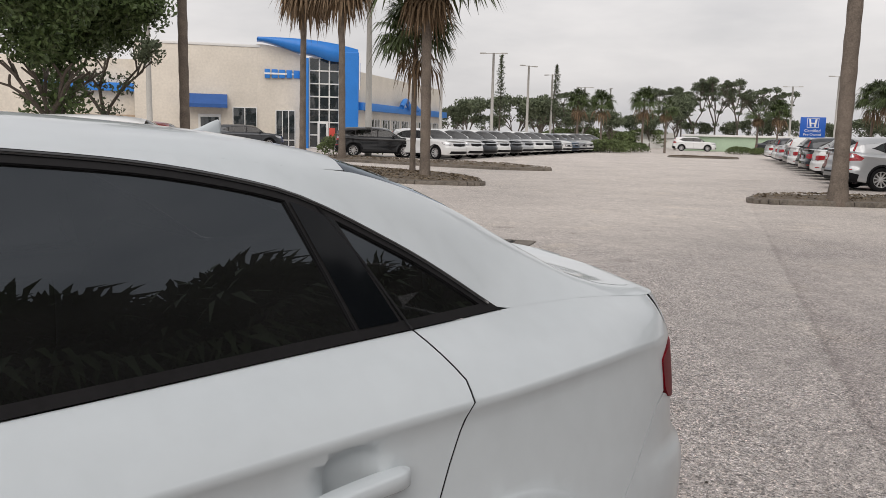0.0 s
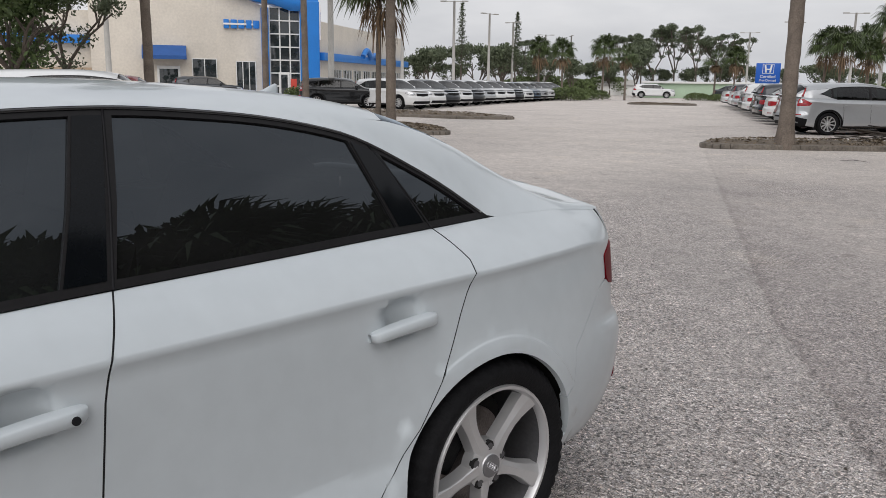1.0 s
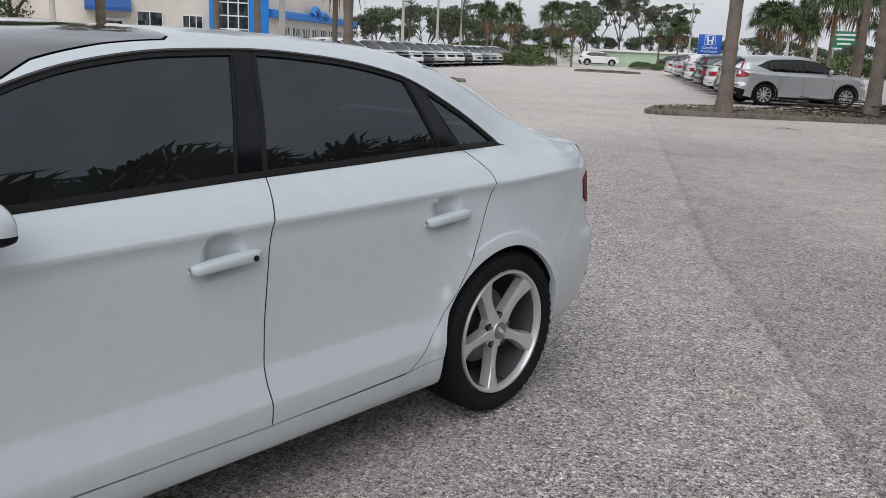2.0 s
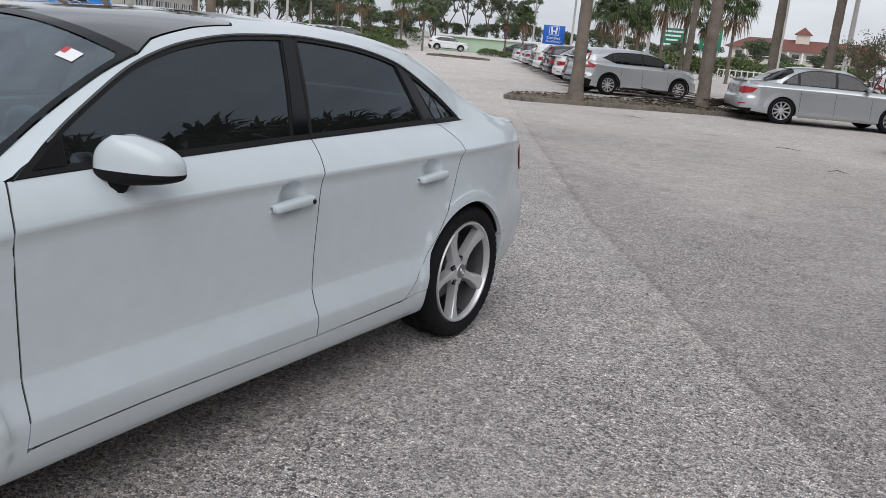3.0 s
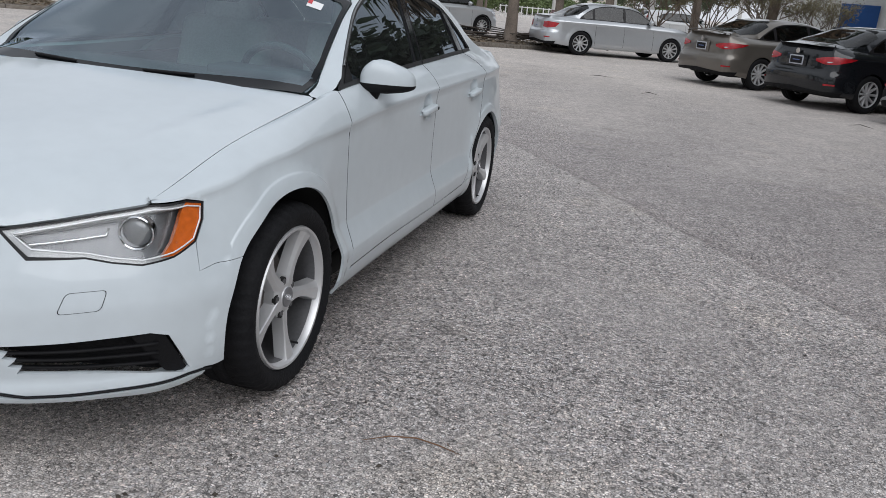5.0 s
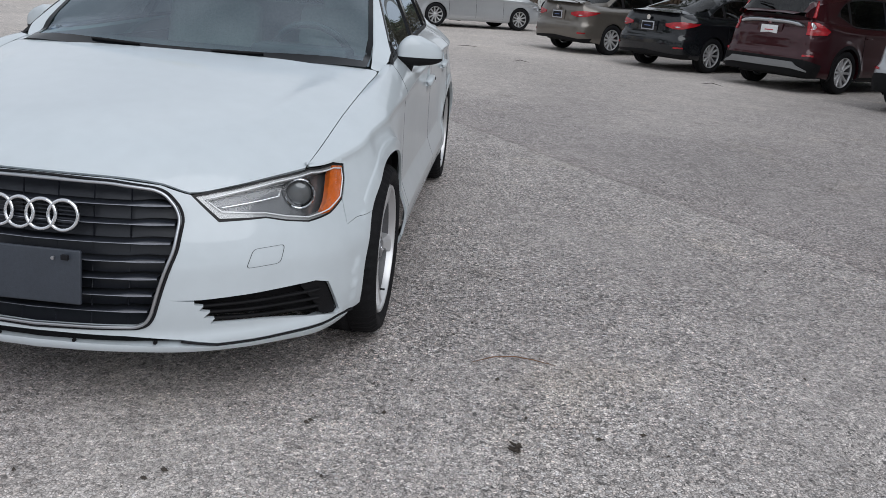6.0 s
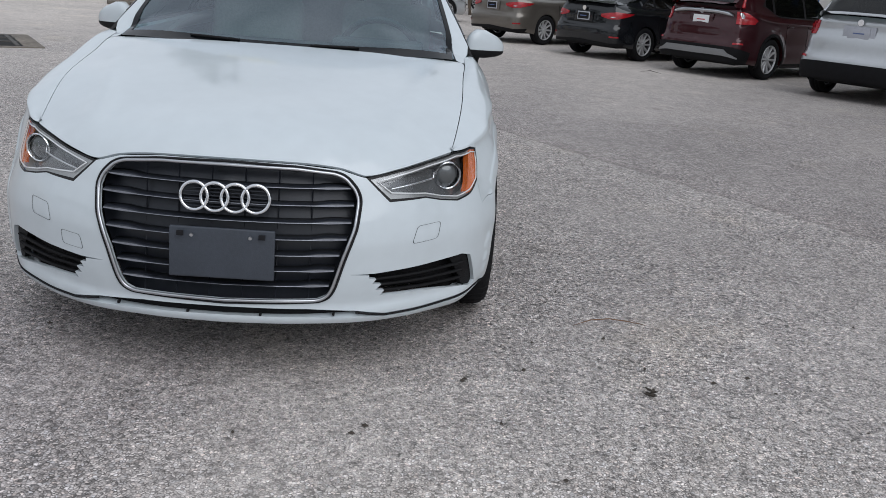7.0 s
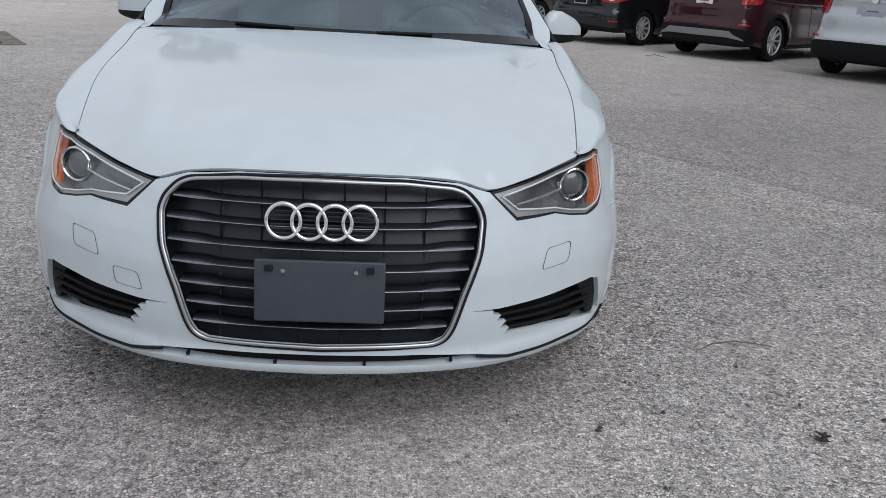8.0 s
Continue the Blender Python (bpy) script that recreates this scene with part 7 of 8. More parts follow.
def leaf_fan(vs, fs, base, way, size, n, rn, droop):
    """One fan leaf: a stalk that ends in a half wheel of narrow, drooping leaflets."""
    way = way.normalized()
    side = way.cross(Vector((0, 0, 1)))
    side = side.normalized() if side.length > 1e-3 else Vector((1, 0, 0))
    up = side.cross(way)
    hub = base + way * size * 0.9 - Vector((0, 0, 1)) * droop * size * 0.25
    o = len(vs)
    w = 0.018 * size
    vs += [base - side * w, base + side * w, hub + side * w, hub - side * w]
    fs.append((o, o + 1, o + 2, o + 3))
    for k in range(n):
        a = math.pi * (k / (n - 1) - 0.5) * 1.35
        d = (way * math.cos(a) + side * math.sin(a) + up * rn.uniform(-0.10, 0.16)).normalized()
        L = size * rn.uniform(0.75, 1.0) * (1 - 0.18 * abs(math.sin(a)))
        mid = hub + d * L * 0.55
        tip = hub + d * L - Vector((0, 0, 1)) * L * (0.22 + droop * 0.5) * rn.uniform(0.7, 1.3)
        q = d.cross(Vector((0, 0, 1)))
        q = (q.normalized() if q.length > 1e-3 else side) * L * 0.055
        o = len(vs)
        vs += [hub, mid - q, tip, mid + q]
        fs.append((o, o + 1, o + 2, o + 3))


def palm(height, crown, seed, lean=0.02, skirt=14, green=34, girth=0.17, label="tall palm with a grey trunk and a fan-leaf crown", hang=1.0):
    rn = random.Random(seed)
    tree = thing("palm_tree", label, "palm tree")
    n = 26
    vs, fs, seg = [], [], 12
    top = Vector((lean * height * rn.uniform(-1, 1), lean * height * rn.uniform(-1, 1), height))
    for i in range(n + 1):
        t = i / n
        c = Vector((top.x * t * t, top.y * t * t, height * t - 0.3 * (1 - t)))
        r = girth * (1.35 - 0.42 * ease(0, 0.12, t) - 0.16 * t) + (0.012 if i % 2 else 0) + 0.05 * ease(0.93, 1.0, t)
        for k in range(seg):
            a = 2 * math.pi * k / seg
            rr = r * (1 + 0.08 * noise.noise((math.cos(a) * 2, math.sin(a) * 2, t * 9 + seed)))
            vs.append((c.x + rr * math.cos(a), c.y + rr * math.sin(a), c.z))
    for i in range(n):
        for k in range(seg):
            fs.append((i * seg + k, i * seg + (k + 1) % seg, (i + 1) * seg + (k + 1) % seg, (i + 1) * seg + k))
    build("trunk", vs, fs, M_BARK, tree)
    vs, fs = [], []
    for k in range(green):
        el = radians(rn.uniform(-25, 78))
        az = k * 2.399 + rn.uniform(-0.2, 0.2)
        leaf_fan(vs, fs, top + Vector((0, 0, 0.1)), Vector((math.cos(az) * math.cos(el), math.sin(az) * math.cos(el), math.sin(el))), crown * rn.uniform(0.45, 0.58), 16, rn, 0.3 + 0.5 * (1 - math.sin(max(el, 0))))
    build("crown", vs, fs, M_PALM, tree, "green fan leaves")
    if skirt:
        vs, fs = [], []
        for k in range(skirt):
            el = radians(rn.uniform(-80, -42))
            az = k * 2.399 + rn.uniform(-0.3, 0.3)
            leaf_fan(vs, fs, top + Vector((0, 0, -0.1)), Vector((math.cos(az) * math.cos(el), math.sin(az) * math.cos(el), math.sin(el))), crown * hang * rn.uniform(0.42, 0.6), 14, rn, 0.9)
        build("dead_skirt", vs, fs, M_PALM_DRY, tree, "dry brown hanging leaves")
    return tree


def limbs(vs, fs, a, b, r0, r1, seg=7):
    d = (b - a).normalized()
    u = d.cross(Vector((0.3, 0.2, 1))).normalized()
    w = d.cross(u)
    o = len(vs)
    for p, r in ((a, r0), ((a + b) / 2 + u * (b - a).length * 0.04, (r0 + r1) / 2), (b, r1)):
        for k in range(seg):
            an = 2 * math.pi * k / seg
            vs.append(p + r * (math.cos(an) * u + math.sin(an) * w))
    for i in range(2):
        for k in range(seg):
            fs.append((o + i * seg + k, o + i * seg + (k + 1) % seg, o + (i + 1) * seg + (k + 1) % seg, o + (i + 1) * seg + k))


def tree(height, spread, seed, leaf_mat, leaves=5200, leaf=0.16, trunk=0.22, bare=0.32, label="leafy tree with a dark branching trunk", clumps=26, flat=0.75, bark=None, depth=3, puff=None):
    """Trunk, forking limbs and a crown of small leaves gathered in uneven clumps."""
    rn = random.Random(seed)
    tr = thing("tree", label, "tree")
    vs, fs = [], []
    tips = []

    def grow(a, d, L, r, depth):
        b = a + d * L
        limbs(vs, fs, a, b, r, r * 0.66)
        if depth == 0:
            tips.append(b)
            return
        for _ in range(3 if depth > 1 else 2):
            nd = (d + Vector((rn.uniform(-1, 1), rn.uniform(-1, 1), rn.uniform(-0.15, 0.55))) * 0.75).normalized()
            grow(b, nd, L * rn.uniform(0.55, 0.8), r * 0.62, depth - 1)
        if depth >= 2:
            tips.append(b)

    grow(Vector((0, 0, -0.2)), Vector((rn.uniform(-0.08, 0.08), rn.uniform(-0.08, 0.08), 1)), height * bare, trunk, depth)
    pts = np.array([tuple(t) for t in tips])
    k = spread / max(1e-3, np.abs(pts[:, :2]).max())
    zk = height / max(1e-3, pts[:, 2].max()) * 0.9
    vs = [Vector((v.x * (1 + (k - 1) * ease(height * bare * 0.6, height * 0.7, v.z)), v.y * (1 + (k - 1) * ease(height * bare * 0.6, height * 0.7, v.z)), v.z * (1 + (zk - 1) * ease(height * bare * 0.5, height, v.z)))) for v in vs]
    build("trunk", vs, fs, bark or M_BARK2, tr)
    centres = [Vector((p[0] * k, p[1] * k, p[2] * zk)) for p in pts]
    rn.shuffle(centres)
    centres = centres[:clumps]
    vs, fs = [], []
    for i in range(leaves):
        c = centres[i % len(centres)]
        rad = (puff or spread * 0.26) * (0.65 + 0.70 * ((i % len(centres)) * 0.37 % 1))
        d = Vector((rn.gauss(0, 1), rn.gauss(0, 1), rn.gauss(0, 1))).normalized() * rad * rn.random() ** 0.45
        p = c + Vector((d.x, d.y, d.z * flat))
        s = leaf * rn.uniform(0.6, 1.3)
        n1 = Vector((rn.gauss(0, 1), rn.gauss(0, 1), rn.gauss(0, 1))).normalized()
        n2 = n1.cross(Vector((rn.gauss(0, 1), rn.gauss(0, 1), rn.gauss(0, 1)))).normalized()
        o = len(vs)
        vs += [p - n1 * s, p + n2 * s * 0.45, p + n1 * s, p - n2 * s * 0.45]
        fs.append((o, o + 1, o + 2, o + 3))
    build("crown", vs, fs, leaf_mat, tr, "uneven clumps of small leaves")
    return tr


def conifer(height, spread, seed, label):
    """A straight trunk with short whorled branches that carry tufts of needles to the very top."""
    rn = random.Random(seed)
    tr = thing("tree", label, "tree")
    vs, fs, lv, lf = [], [], [], []
    limbs(vs, fs, Vector((0, 0, -0.2)), Vector((0.1, 0.05, height)), 0.16, 0.03)
    for k in range(90):
        t = 0.30 + 0.70 * k / 89
        a = k * 2.4 + rn.uniform(-0.3, 0.3)
        L = spread * (1.05 - t) ** 0.7 * rn.uniform(0.5, 1.1)
        p = Vector((0.1 * t, 0.05 * t, height * t))
        q = p + Vector((math.cos(a) * L, math.sin(a) * L, L * rn.uniform(-0.1, 0.35)))
        limbs(vs, fs, p, q, 0.025, 0.010, 4)
        for _ in range(34):
            c = p + (q - p) * rn.uniform(0.25, 1.05) + Vector((rn.gauss(0, 0.09), rn.gauss(0, 0.09), rn.gauss(0, 0.09)))
            n1 = Vector((rn.gauss(0, 1), rn.gauss(0, 1), rn.gauss(0, 1))).normalized() * 0.15
            n2 = n1.cross(Vector((0.3, 0.5, 0.8))).normalized() * 0.035
            o = len(lv)
            lv += [c - n1, c + n2, c + n1, c - n2]
            lf.append((o, o + 1, o + 2, o + 3))
    build("trunk", vs, fs, M_BARK2, tr)
    build("needles", lv, lf, M_LEAF2, tr, "short tufts of dark needles")
    return tr


def bush(rx, ry, h, seed, mat, leaves=2600, leaf=0.08, label="clipped green hedge", name="hedge"):
    rn = random.Random(seed)
    b = thing(name, label, "hedge")
    vs, fs = [], []
    for i in range(14):
        a = Vector((rn.uniform(-0.5, 0.5) * rx, rn.uniform(-0.5, 0.5) * ry, -0.05))
        limbs(vs, fs, a, a + Vector((rn.uniform(-0.5, 0.5) * rx * 0.5, rn.uniform(-0.5, 0.5) * ry * 0.5, h * 0.8)), 0.03, 0.012, 5)
    build("stems", vs, fs, M_BARK2, b)
    vs, fs = [], []
    for i in range(leaves):
        x, y = rn.uniform(-1, 1), rn.uniform(-1, 1)
        z = rn.random() ** 0.6
        x, y = x * rx * (1 - 0.25 * z * z), y * ry * (1 - 0.25 * z * z)
        top = h * (0.86 + 0.22 * noise.noise((x * 0.8 + seed, y * 0.8, 0)))
        p = Vector((x + rn.gauss(0, 0.05), y + rn.gauss(0, 0.05), z * top + 0.05))
        s = leaf * rn.uniform(0.6, 1.4)
        n1 = Vector((rn.gauss(0, 1), rn.gauss(0, 1), rn.gauss(0, 1))).normalized()
        n2 = n1.cross(Vector((rn.gauss(0, 1), rn.gauss(0, 1), rn.gauss(0, 1)))).normalized()
        o = len(vs)
        vs += [p - n1 * s, p + n2 * s * 0.5, p + n1 * s, p - n2 * s * 0.5]
        fs.append((o, o + 1, o + 2, o + 3))
    build("foliage", vs, fs, mat, b)
    return b


M_LEAF_DRY = material("half_dry_leaf", (0.17, 0.15, 0.085), 0.8, var=0.5, scale=1.5)


def bare_shrub(h, spread, seed, label):
    rn = random.Random(seed)
    b = thing("shrub", label, "shrub")
    vs, fs, tips = [], [], []

    def grow(a, d, L, r, depth):
        e = a + d * L
        limbs(vs, fs, a, e, r, r * 0.6, 4)
        if depth < 2:
            tips.append(e)
        if depth:
            for _ in range(3):
                grow(e, (d + Vector((rn.uniform(-1, 1), rn.uniform(-1, 1), rn.uniform(-0.4, 0.6))) * 0.8).normalized(), L * rn.uniform(0.6, 0.85), r * 0.55, depth - 1)

    for _ in range(4):
        grow(Vector((rn.uniform(-0.3, 0.3), rn.uniform(-0.3, 0.3), -0.1)), Vector((rn.uniform(-0.6, 0.6) * spread / h, rn.uniform(-0.6, 0.6) * spread / h, 1)).normalized(), h * 0.30, 0.06, 4)
    build("twig_mass", vs, fs, M_SHRUB, b)
    vs, fs = [], []
    for i in range(9 * len(tips)):
        p = tips[i // 9] + Vector((rn.gauss(0, 0.10), rn.gauss(0, 0.10), rn.gauss(0, 0.08)))
        s = 0.045 * rn.uniform(0.6, 1.3)
        n1 = Vector((rn.gauss(0, 1), rn.gauss(0, 1), rn.gauss(0, 1))).normalized()
        n2 = n1.cross(Vector((0.3, 0.5, 0.8))).normalized()
        o = len(vs)
        vs += [p - n1 * s, p + n2 * s * 0.5, p + n1 * s, p - n2 * s * 0.5]
        fs.append((o, o + 1, o + 2, o + 3))
    build("sparse_leaves", vs, fs, M_LEAF_DRY, b)
    return b


def spot(x, y, turn=0, scale=1.0, up=0.0):
    return Matrix.Translation((x, y, gz(x, y) + up)) @ Matrix.Rotation(turn, 4, "Z") @ Matrix.Scale(scale, 4)


def bearing(yaw, dist, eye=(1.84, 1.58)):
    """A place by compass from the first standpoint: degrees to the left of +y and metres."""
    a = radians(yaw)
    return eye[0] - dist * math.sin(a), eye[1] + dist * math.cos(a)


p1 = palm(5.5, 2.3, 3, 0.02, 34, 30, 0.15, "palm with brown hanging leaves standing in the bed", 0.62)
p1.matrix_basis = spot(-15.5, 16.5, 0.4, 1.0, 0.15)
p2 = palm(9.5, 2.6, 5, 0.03, 40, 26, 0.17, "tall palm with a thick skirt of dead leaves")
p2.matrix_basis = spot(-31.0, 22.4, 0.7, 0.92, 0.1)
p4 = palm(8.2, 2.2, 9, 0.025, 6, 30, 0.17, "very tall palm with a bare grey trunk")
p4.matrix_basis = spot(-5.65, 19.65, 1.0, 1.0, 0.15)
p3 = palm(5.6, 2.05, 7, 0.02, 9, 84, 0.12, "medium palm with a full green crown")
p3.matrix_basis = spot(-17.35, 17.6, 2.0, 0.74, 0.15)


def put_palm(src, x, y, turn, s=1.0, up=0.0, label=""):
    ob = copy_thing(src, spot(x, y, turn))
    ob.matrix_basis = spot(x, y, turn, s, up)
    tagged(ob, label or src["label"], "palm tree")
    return ob


put_palm(p4, -3.2, 22.75, 3.1, 1.05, 0.15)
put_palm(p2, -28.3, 22.7, 2.2, 0.92, 0.1)
put_palm(p2, -24.1, 13.55, 4.2, 1.0)
for yaw, d, src, s in ((39.0, 88, p3, 1.15), (37.4, 84, p3, 1.1), (34.7, 80, p3, 1.12), (33.2, 76, p1, 0.92), (27.5, 82, p1, 0.88), (26.3, 80, p3, 0.92), (20.1, 60, p3, 0.98), (21.0, 63, p3, 1.02), (18.5, 61, p3, 0.86), (17.0, 62, p3, 1.35), (15.6, 66, p3, 1.4), (14.2, 64, p1, 1.0), (12.5, 58, p3, 1.25), (18.6, 75, p3, 1.2)):
    x, y = bearing(yaw, d)
    put_palm(src, x, y, yaw, s * 0.76)
# bare-looking trunks beyond the aisle
for x, y, s, k in ((-1.2, 31.0, 1.0, 0.3), (-3.4, 33.0, 1.05, 1.2), (2.0, 32.0, 1.0, 2.2), (4.6, 30.2, 1.1, 3.2), (-8.5, 40.0, 1.0, 4.0), (1.0, 46.0, 0.95, 5.0)):
    put_palm(p2, x, y, k, s)
# palms on the near side of the lot, which the windows mirror
for x, y, s, k in ((15.3, 3.2, 1.69, 3.3), (15.9, 5.9, 1.79, 3.6), (15.1, 8.3, 1.76, 0.4), (16.7, 10.6, 1.77, 5.0), (15.5, 0.4, 1.71, 1.4), (17.5, 13.6, 2.14, 2.8), (16.0, -2.6, 1.92, 2.9), (19.0, 17.2, 2.21, 0.9), (17.1, 7.2, 1.99, 5.2), (17.3, 1.8, 1.98, 4.4), (21.0, 20.5, 2.45, 0.4), (14.3, 20.5, 1.70, 3.5), (16.9, 23.5, 1.88, 0.2), (13.3, 11.2, 1.61, 2.8), (15.9, 13.8, 1.88, 5.3), (13.1, 16.8, 1.56, 5.5), (17.7, 8.6, 1.99, 4.8), (17.3, 17.6, 1.96, 5.6), (10.9, 19.3, 1.33, 0.6), (12.0, 22.2, 1.31, 1.3), (12.5, 25.0, 1.54, 2.6), (12.1, 27.5, 1.42, 1.8), (13.1, 29.8, 1.51, 2.3), (12.5, 32.2, 1.41, 3.5), (12.0, 34.8, 1.40, 5.4)):
    put_palm(p3, x, y, k, s * 1.05, 0, "palm standing on the near side of the lot")

oak = tree(6.9, 4.6, 12, M_LEAF, 52000, 0.105, 0.15, 0.15, "broad leafy oak over the parked cars", 120, 0.85, None, 4, 0.85)
x, y = bearing(73.0, 25)
oak.matrix_basis = spot(x, y, 0.5, 0.92)
thin = tree(5.0, 1.9, 15, M_LEAF2, 2600, 0.09, 0.10, 0.34, "thin young tree with sparse leaves", 30, 0.9)
x, y = bearing(70.3, 33)
thin.matrix_basis = spot(x, y, 1.4)
pine = tree(12.5, 4.6, 18, M_LEAF2, 12000, 0.115, 0.20, 0.30, "tall open-crowned tree behind the lot", 60, 0.5, None, 4, 0.75)
wood = tree(7.5, 4.4, 22, M_LEAF2, 6000, 0.22, 0.18, 0.2, "dense dark tree behind the lot", 60, 0.85, None, 4, 0.95)
spire = conifer(13.0, 1.5, 25, "slim spire-like conifer behind the lot")
x, y = bearing(31.4, 118)
pine.matrix_basis = spot(x, y, 0, 0.74)
x, y = bearing(41.5, 100)
wood.matrix_basis = spot(x, y, 0, 0.8)
x, y = bearing(44.3, 96)
spire.matrix_basis = spot(x, y, 0, 0.78)
rn = random.Random(5)


def put_tree(src, yaw, d, s, label=""):
    x, y = bearing(yaw, d)
    ob = copy_thing(src, spot(x, y))
    ob.matrix_basis = spot(x, y, rn.uniform(0, 6), s)
    tagged(ob, label or src["label"], "tree")


for yaw, d, s in ((33.3, 122, 0.95), (30.2, 116, 1.08), (28.8, 112, 1.02), (27.2, 118, 0.95), (32.3, 126, 1.0), (26.0, 120, 0.9), (40.2, 118, 0.85), (38.9, 125, 0.8)):
    put_tree(pine, yaw, d, s * 0.74)
for k in range(34):
    put_tree(wood, 51 - k * 1.55 + rn.uniform(-0.4, 0.4), rn.uniform(100, 125), rn.uniform(0.5, 0.85) * (0.8 if k > 18 else 1.0))
put_tree(spire, 40.5, 108, 0.78)
for k in range(9):
    put_tree(wood, -4 - k * 5.5, rn.uniform(80, 110), rn.uniform(0.7, 1.1), "dense dark tree along the road")
for k in range(30):
    a = -70 - k * 6.6
    put_tree(wood, a + rn.uniform(-2, 2), rn.uniform(55, 90), rn.uniform(0.8, 1.3), "dense dark tree around the lot")
for x, y, s in ((26, -6, 1.3), (25, 2, 1.25), (27, 9, 1.3), (25, 15, 1.25), (24, 21, 1.3), (20, 26, 1.25), (21, 31, 1.4), (15, 33, 1.35), (11, 37, 1.4), (16, 39, 1.5)):
    ob = copy_thing(wood, spot(x, y))
    ob.matrix_basis = spot(x, y, x * 1.7, s * 1.12)
    tagged(ob, "dense dark tree on the near side of the lot", "tree")
hedge = bush(2.2, 1.1, 1.3, 3, M_HEDGE, 2600, 0.1, "unclipped green hedge by the lot's far edge")
x, y = bearing(37.0, 70)
hedge.matrix_basis = spot(x, y, 0.5, 0.85)
for yaw, d, s in ((36.2, 74, 0.8), (35.3, 76, 0.7), (28.5, 80, 0.55), (27.4, 80, 0.5), (26.3, 80, 0.5), (25.4, 80, 0.55), (54.5, 46, 0.8), (47.5, 62, 0.9)) + tuple((17.5 - 1.7 * k, 90 + 3 * (k % 3), 1.35 + 0.2 * (k % 2)) for k in range(10)) + tuple((42.0 - 1.5 * k, 112 + 3 * (k % 2), 1.3 + 0.3 * (k % 3)) for k in range(6)):
    x, y = bearing(yaw, d)
    ob = copy_thing(hedge, spot(x, y))
    ob.matrix_basis = spot(x, y, yaw, s)
shrub = bare_shrub(3.6, 2.2, 8, "half-bare tangled shrub behind the parked cars")
shrub.matrix_basis = spot(0.7, 29.2, 0, 0.88)
for x, y, s, k in ((2.6, 30.0, 0.9, 1.0), (4.4, 29.6, 0.95, 2.0), (6.0, 30.4, 0.80, 3.0)):
    ob = copy_thing(shrub, spot(x, y))
    ob.matrix_basis = spot(x, y, k, s)

# heap of cut fronds and poles on the palm bed
heap = thing("brush_heap", "heap of dark cut branches lying on the bed", "brush")
rn = random.Random(9)
for k in range(40):
    t = rn.random()
    c = Vector((-4.6 + 3.6 * t + rn.uniform(-0.4, 0.4), 21.9 + 2.9 * t + rn.uniform(-0.4, 0.4), 0.16 + rn.uniform(0, 0.30)))
    a = rn.uniform(0.2, 1.2)
    d = Vector((math.cos(a), math.sin(a), rn.uniform(-0.12, 0.12))) * rn.uniform(0.5, 1.3)
    tube("branch", [c - d, c + Vector((0, 0, rn.uniform(-0.05, 0.08))), c + d], rn.uniform(0.010, 0.026), M_TWIG_DARK, heap, seg=5)


# ---------------------------------------------------------------- showroom
M_STUCCO = material("cream_stucco", (0.66, 0.61, 0.53), 0.85, var=0.10, scale=0.6, bump=0.25, bscale=30)
M_STUCCO2 = material("tan_stucco", (0.40, 0.31, 0.22), 0.85, var=0.12, scale=0.8, bump=0.25, bscale=30)
M_BLUE = material("blue_panel", (0.02, 0.20, 0.62), 0.4, var=0.06, scale=1.2)
M_BLUE_DARK = material("blue_canvas", (0.02, 0.09, 0.30), 0.7, var=0.12, scale=3)
M_FRAME = material("white_frame", (0.72, 0.72, 0.70), 0.5, var=0.05, scale=4)
M_PANE = material("dark_pane", (0.025, 0.032, 0.035), 0.06, coat=1.0, var=0.2, scale=0.7)
M_POSTER = material("red_poster", (0.55, 0.06, 0.04), 0.6)
M_POLE = material("concrete_pole", (0.42, 0.41, 0.385), 0.8, var=0.12, scale=2)
M_ROOFTILE = material("red_roof_tile", (0.17, 0.065, 0.05), 0.8, var=0.25, scale=3, bump=0.4, bscale=12)
M_GREEN = material("green_sign", (0.015, 0.19, 0.10), 0.5, var=0.05)
M_LETTER = material("letter_white", (0.8, 0.8, 0.8), 0.5)
M_SIGNBLUE = material("sign_blue", (0.012, 0.11, 0.50), 0.4, var=0.04)
M_PURPLE = material("purple_banner", (0.10, 0.045, 0.22), 0.6, var=0.15, scale=2)
M_PALEGREEN = material("pale_green_wall", (0.40, 0.52, 0.38), 0.8, var=0.1, scale=0.8)


def facade(yaw, dist, turn):
    """A frame that faces back along a bearing: x to the viewer's right, y away, z up."""
    x, y = bearing(yaw, dist)
    return Matrix.Translation((x, y, gz(x, y))) @ Matrix.Rotation(radians(yaw + turn), 4, "Z")


K = 60 / 1465
show = thing("showroom", "cream stucco car showroom with a blue curved entrance tower", "building", at=facade(57.8, 60, 5))
U = lambda px: (px - 530) * K  # noqa: E731
H = lambda py: (254 - py) * K  # noqa: E731
bm = bmesh.new()
add_box(bm, (U(462) - U(262), 0.4, 7.0), Matrix.Translation(((U(462) + U(262)) / 2, 0.2, 3.5 - 0.2)), 0.02)
part("wall", bm, M_STUCCO, show, "cream stucco wall")
bm = bmesh.new()
add_box(bm, (U(462) - U(262) + 0.1, 0.5, 0.18), Matrix.Translation(((U(462) + U(262)) / 2, 0.2, 6.9)), 0.03)
part("parapet_cap", bm, M_FRAME, show)
